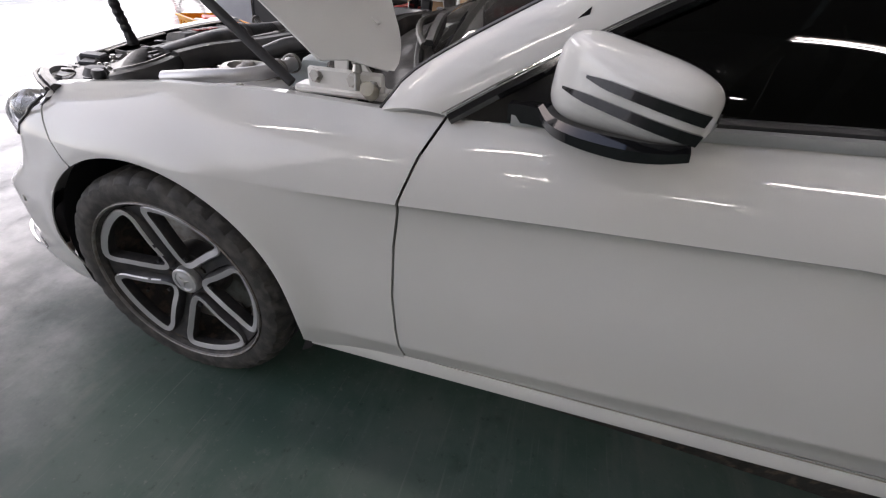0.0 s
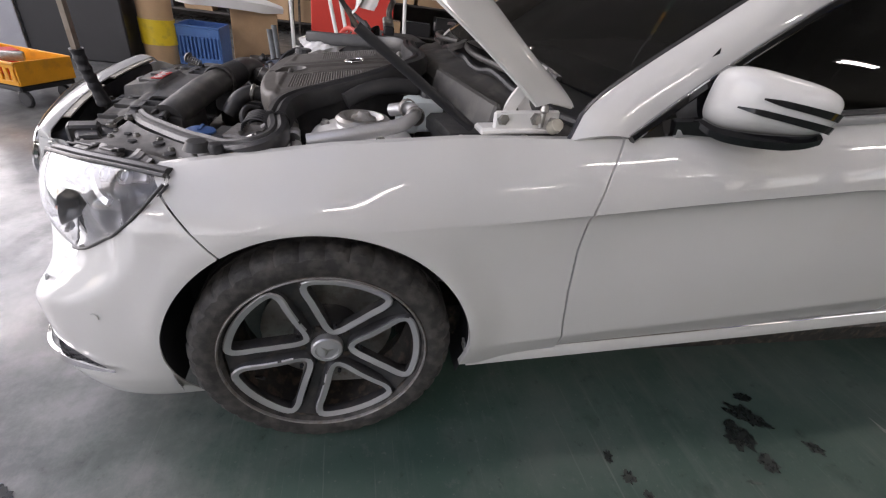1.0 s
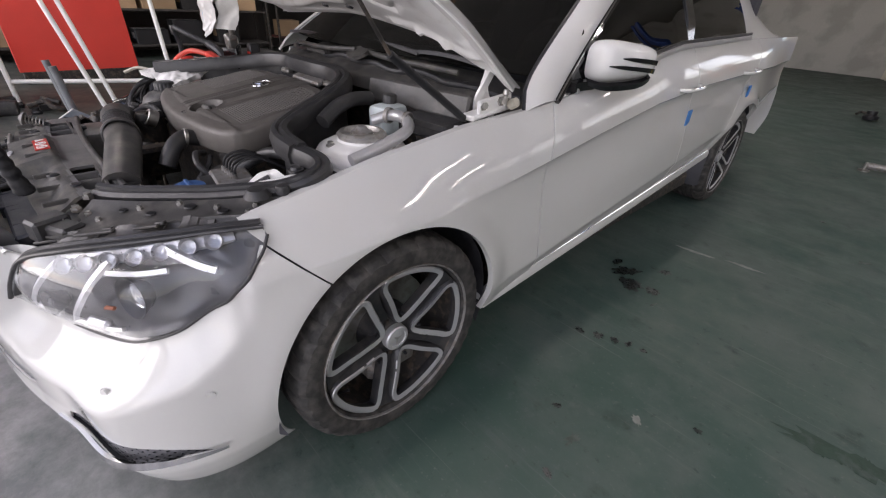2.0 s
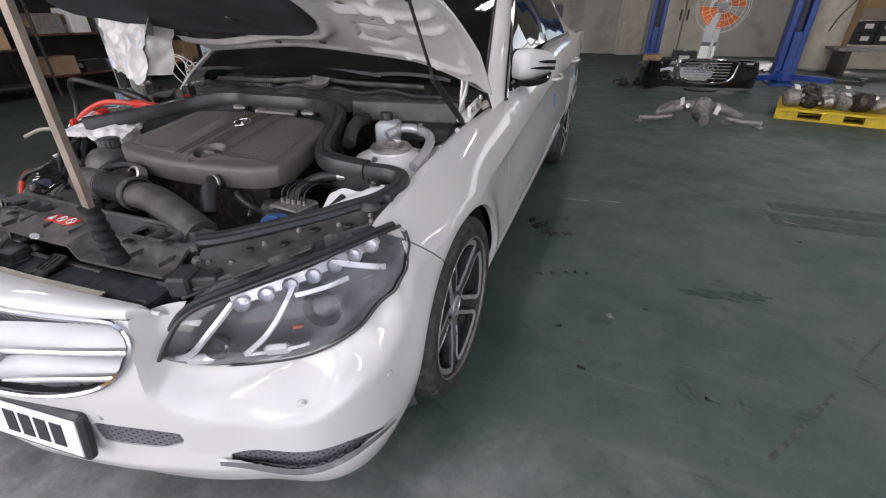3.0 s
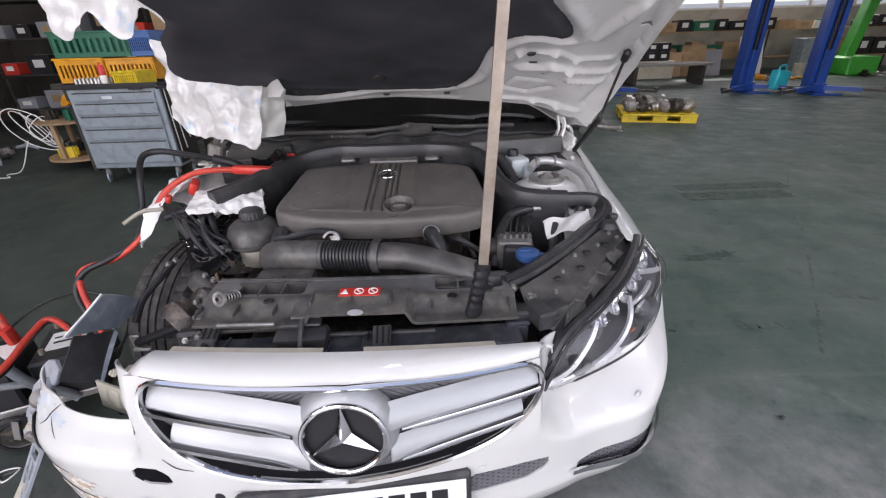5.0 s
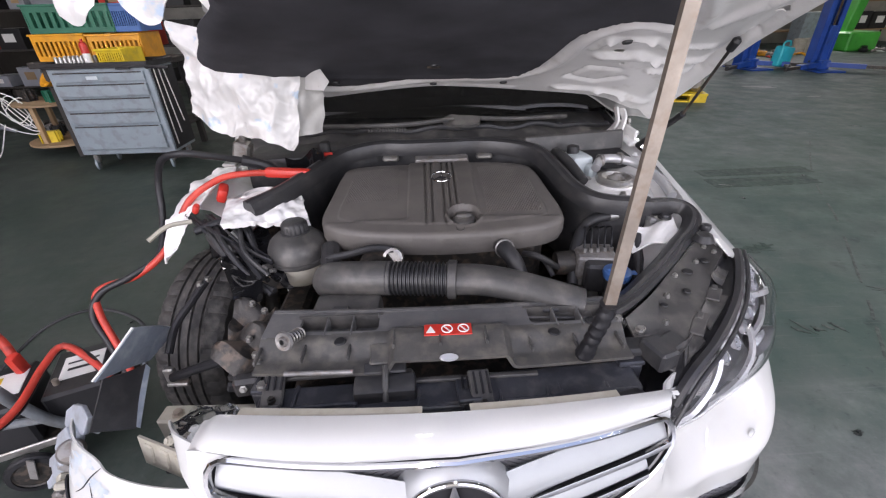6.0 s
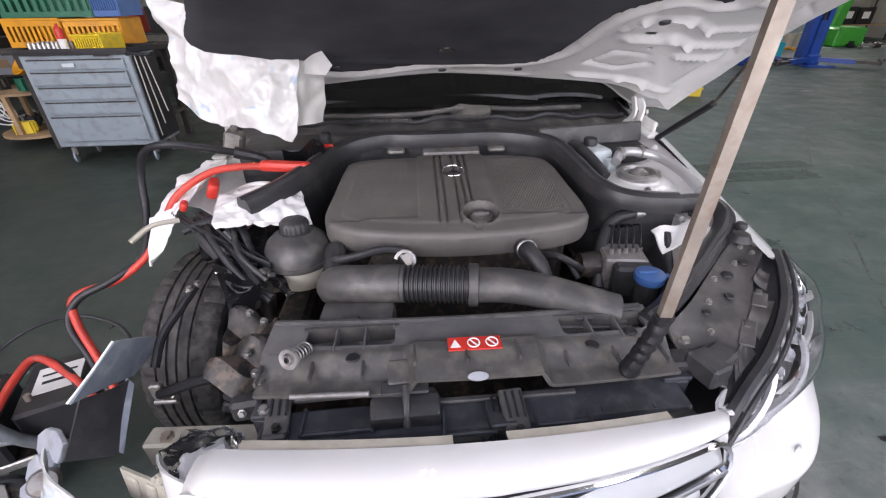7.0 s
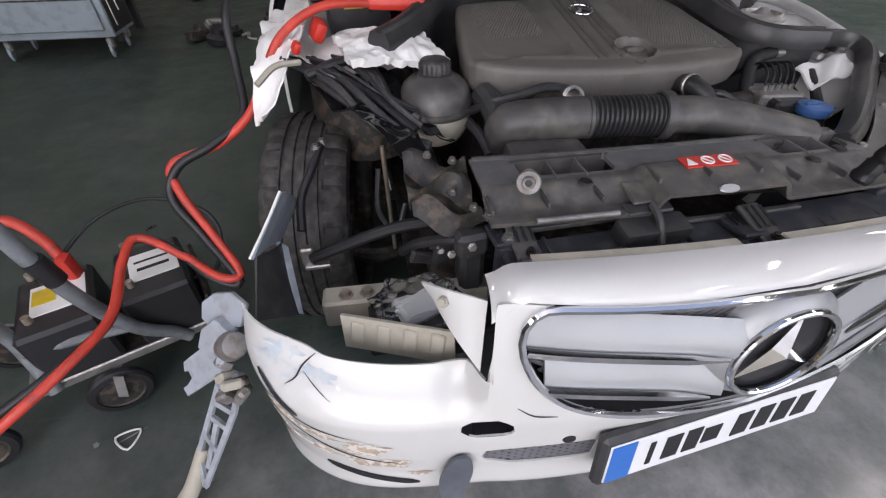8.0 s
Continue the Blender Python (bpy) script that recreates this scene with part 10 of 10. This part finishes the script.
for x, h, m, a in ((8.2, 0.9, WOOD, 12), (8.7, 0.75, GREYPANEL, 10), (9.95, 1.1, PAPER, 12), (7.7, 0.7, CARD, 8)):
    tagged(part("leaning_panel", boxes(((x, 12.9, h / 2), (0.75, 0.03, h), 0.004, (-a, 0, 0))), m), "flat panel leaning against the work shelf", "panel", group="leaning panels")
for k, (x, y) in enumerate(((10.6, 11.6), (11.0, 11.7), (11.6, 12.2))):
    b = thing("bucket", "pale plastic bucket on the floor", "bucket", (x, y, 0), group="buckets")
    part("pail", lathe([(0, 0), (0.13, 0), (0.16, 0.3), (0.165, 0.38), (0.15, 0.38), (0.12, 0.03), (0, 0.03)], Matrix.Translation((x, y, 0)), 22), BEIGE, b)
tagged(part("grey_bin_cabinet", boxes(((11.9, 13.0, 0.5), (0.9, 0.5, 1.0), 0.012)), CARTGREY), "grey steel floor cabinet", "cabinet")
tl = thing("turquoise_case", "turquoise plastic tool case beside the lift post", "case", (7.95, 8.75, 0))
part("case_body", boxes(((7.95, 8.75, 0.25), (0.42, 0.2, 0.42), 0.04, (0, 8, 20), 3)), TEAL, tl)
part("case_handle", tube([(7.85, 8.7, 0.46), (7.88, 8.7, 0.55), (8.02, 8.74, 0.56), (8.06, 8.75, 0.47)], 0.02, 8), TEAL, tl)
tc = thing("tyre_changer", "bright green tyre machine by the window wall", "tyre machine", (12.6, 12.4, 0))
part("machine_column", boxes(((12.6, 12.4, 1.2), (0.3, 0.3, 2.4), 0.03, (0, 8, 0))), GREENPAINT, tc)
part("machine_base", boxes(((12.5, 12.1, 0.25), (0.9, 0.9, 0.5), 0.04)), GREENPAINT, tc)
part("machine_arm", tube([(12.75, 12.3, 2.3), (12.4, 11.9, 2.3), (12.3, 11.7, 1.9)], 0.06, 10), GREENPAINT, tc)
heap(9.6, 11.4, 0.8, 12, "loose part on the floor below the work shelf", (BLACKPANEL, RED, DULLSTEEL, ORANGE), 0.2)
heap(13.2, 11.3, 0.8, 12, "dark part on the floor by the tyre machine", zmax=0.4)
heap(4.2, 10.8, 0.5, 8, "small machine on the floor by the lift", (BLACKPANEL, TANK, DARKSTEEL), 0.3)
for k in range(2):
    x = 2.35 + 0.62 * k
    lk = thing("locker", "cream steel locker with a dark handle", "locker", (x, 14.5, 0), group="cream lockers")
    part("locker_body", boxes(((x, 14.55, 1.0), (0.6, 0.5, 2.0), 0.006)), CREAM, lk)
    part("locker_door", boxes(((x, 14.29, 1.02), (0.57, 0.02, 1.9), 0.004)), CREAM, lk)
    part("locker_handle", boxes(((x + (0.22 if k == 0 else -0.22), 14.275, 1.1), (0.05, 0.012, 0.28), 0.006)), INK, lk)
dr = thing("open_rear_door", "pale rear doorway with its door swung open", "door", (1.7, 14.9, 0), kind="structure")
part("door_leaf", boxes(((1.35, 14.75, 1.0), (0.75, 0.05, 2.0), 0.006, (0, 0, 20))), CREAM, dr)
part("door_frame", boxes(((2.06, 15.0, 1.25), (0.08, 0.3, 2.5), 0.004), ((0.95, 15.0, 1.25), (0.08, 0.3, 2.5), 0.004)), CREAM, dr)
carton(1.9, 11.2, 0, 0.4, 0.4, 0.3, CARD, "open cardboard box of parts on the floor", group="boxes on the floor")
carton(2.6, 11.4, 0.0, 0.5, 0.35, 0.38, BLACKPANEL, "black parts case on the floor", group="boxes on the floor")
carton(2.4, 10.9, 0.0, 0.35, 0.3, 0.18, ORANGE, "orange-yellow parts bin on the floor", group="boxes on the floor")

# windows in the rear wall
for k, x in enumerate(np.arange(3.8, 16.0, 1.525)):
    w = tagged(new("window_%d" % (k + 1)), "white-framed workshop window with bright daylight", "window", kind="structure")
    x1 = x + 1.525
    part("window_frame", boxes(((x + 0.03, 15.05, 2.85), (0.06, 0.12, 1.9), 0.005), ((x1 - 0.03, 15.05, 2.85), (0.06, 0.12, 1.9), 0.005), (((x + x1) / 2, 15.05, 1.93), (1.4, 0.12, 0.06), 0.005), (((x + x1) / 2, 15.05, 3.77), (1.4, 0.12, 0.06), 0.005), (((x + x1) / 2, 15.05, 2.3), (1.4, 0.08, 0.05), 0.005)), PAPER, w)
    gl = part("pane", boxes((((x + x1) / 2, 15.06, 2.85), (1.42, 0.006, 1.82), 0.0)), LENS, w)
    gl.visible_shadow = False
part("yard_wall", boxes(((8, 22, 1.2), (40, 0.2, 2.4), 0.0)), PAPER, tagged(new("backdrop"), "sunlit pale yard wall beyond the windows", "backdrop", kind="structure"))

# ceiling lights
lamp_src = thing("tube_light", "twin fluorescent tube light on the ceiling", "ceiling light", (0, 0, 0), group="ceiling tube lights")
part("light_body", boxes(((0, 0, 0.05), (0.22, 1.3, 0.06), 0.01)), PAPER, lamp_src)
for x in (-0.055, 0.055):
    part("lamp_tube", rod((x, -0.6, 0.0), (x, 0.6, 0.0), 0.016), TUBE, lamp_src)
spots = [(x, y) for x in (-4.5, 0.3, 5.0, 10.0) for y in (-4.5, -0.5, 3.5, 8.0)]
lamp_src.location = (*spots[0], 4.6)
for p in spots[1:]:
    copy_thing(lamp_src, Matrix.Translation((*p, 4.6)))
for p in spots:
    tagged(part("light_hanger", boxes(((p[0], p[1], 4.94), (0.03, 0.03, 0.52), 0.0)), STEEL), "steel hanger of a ceiling light", "hanger", kind="structure")
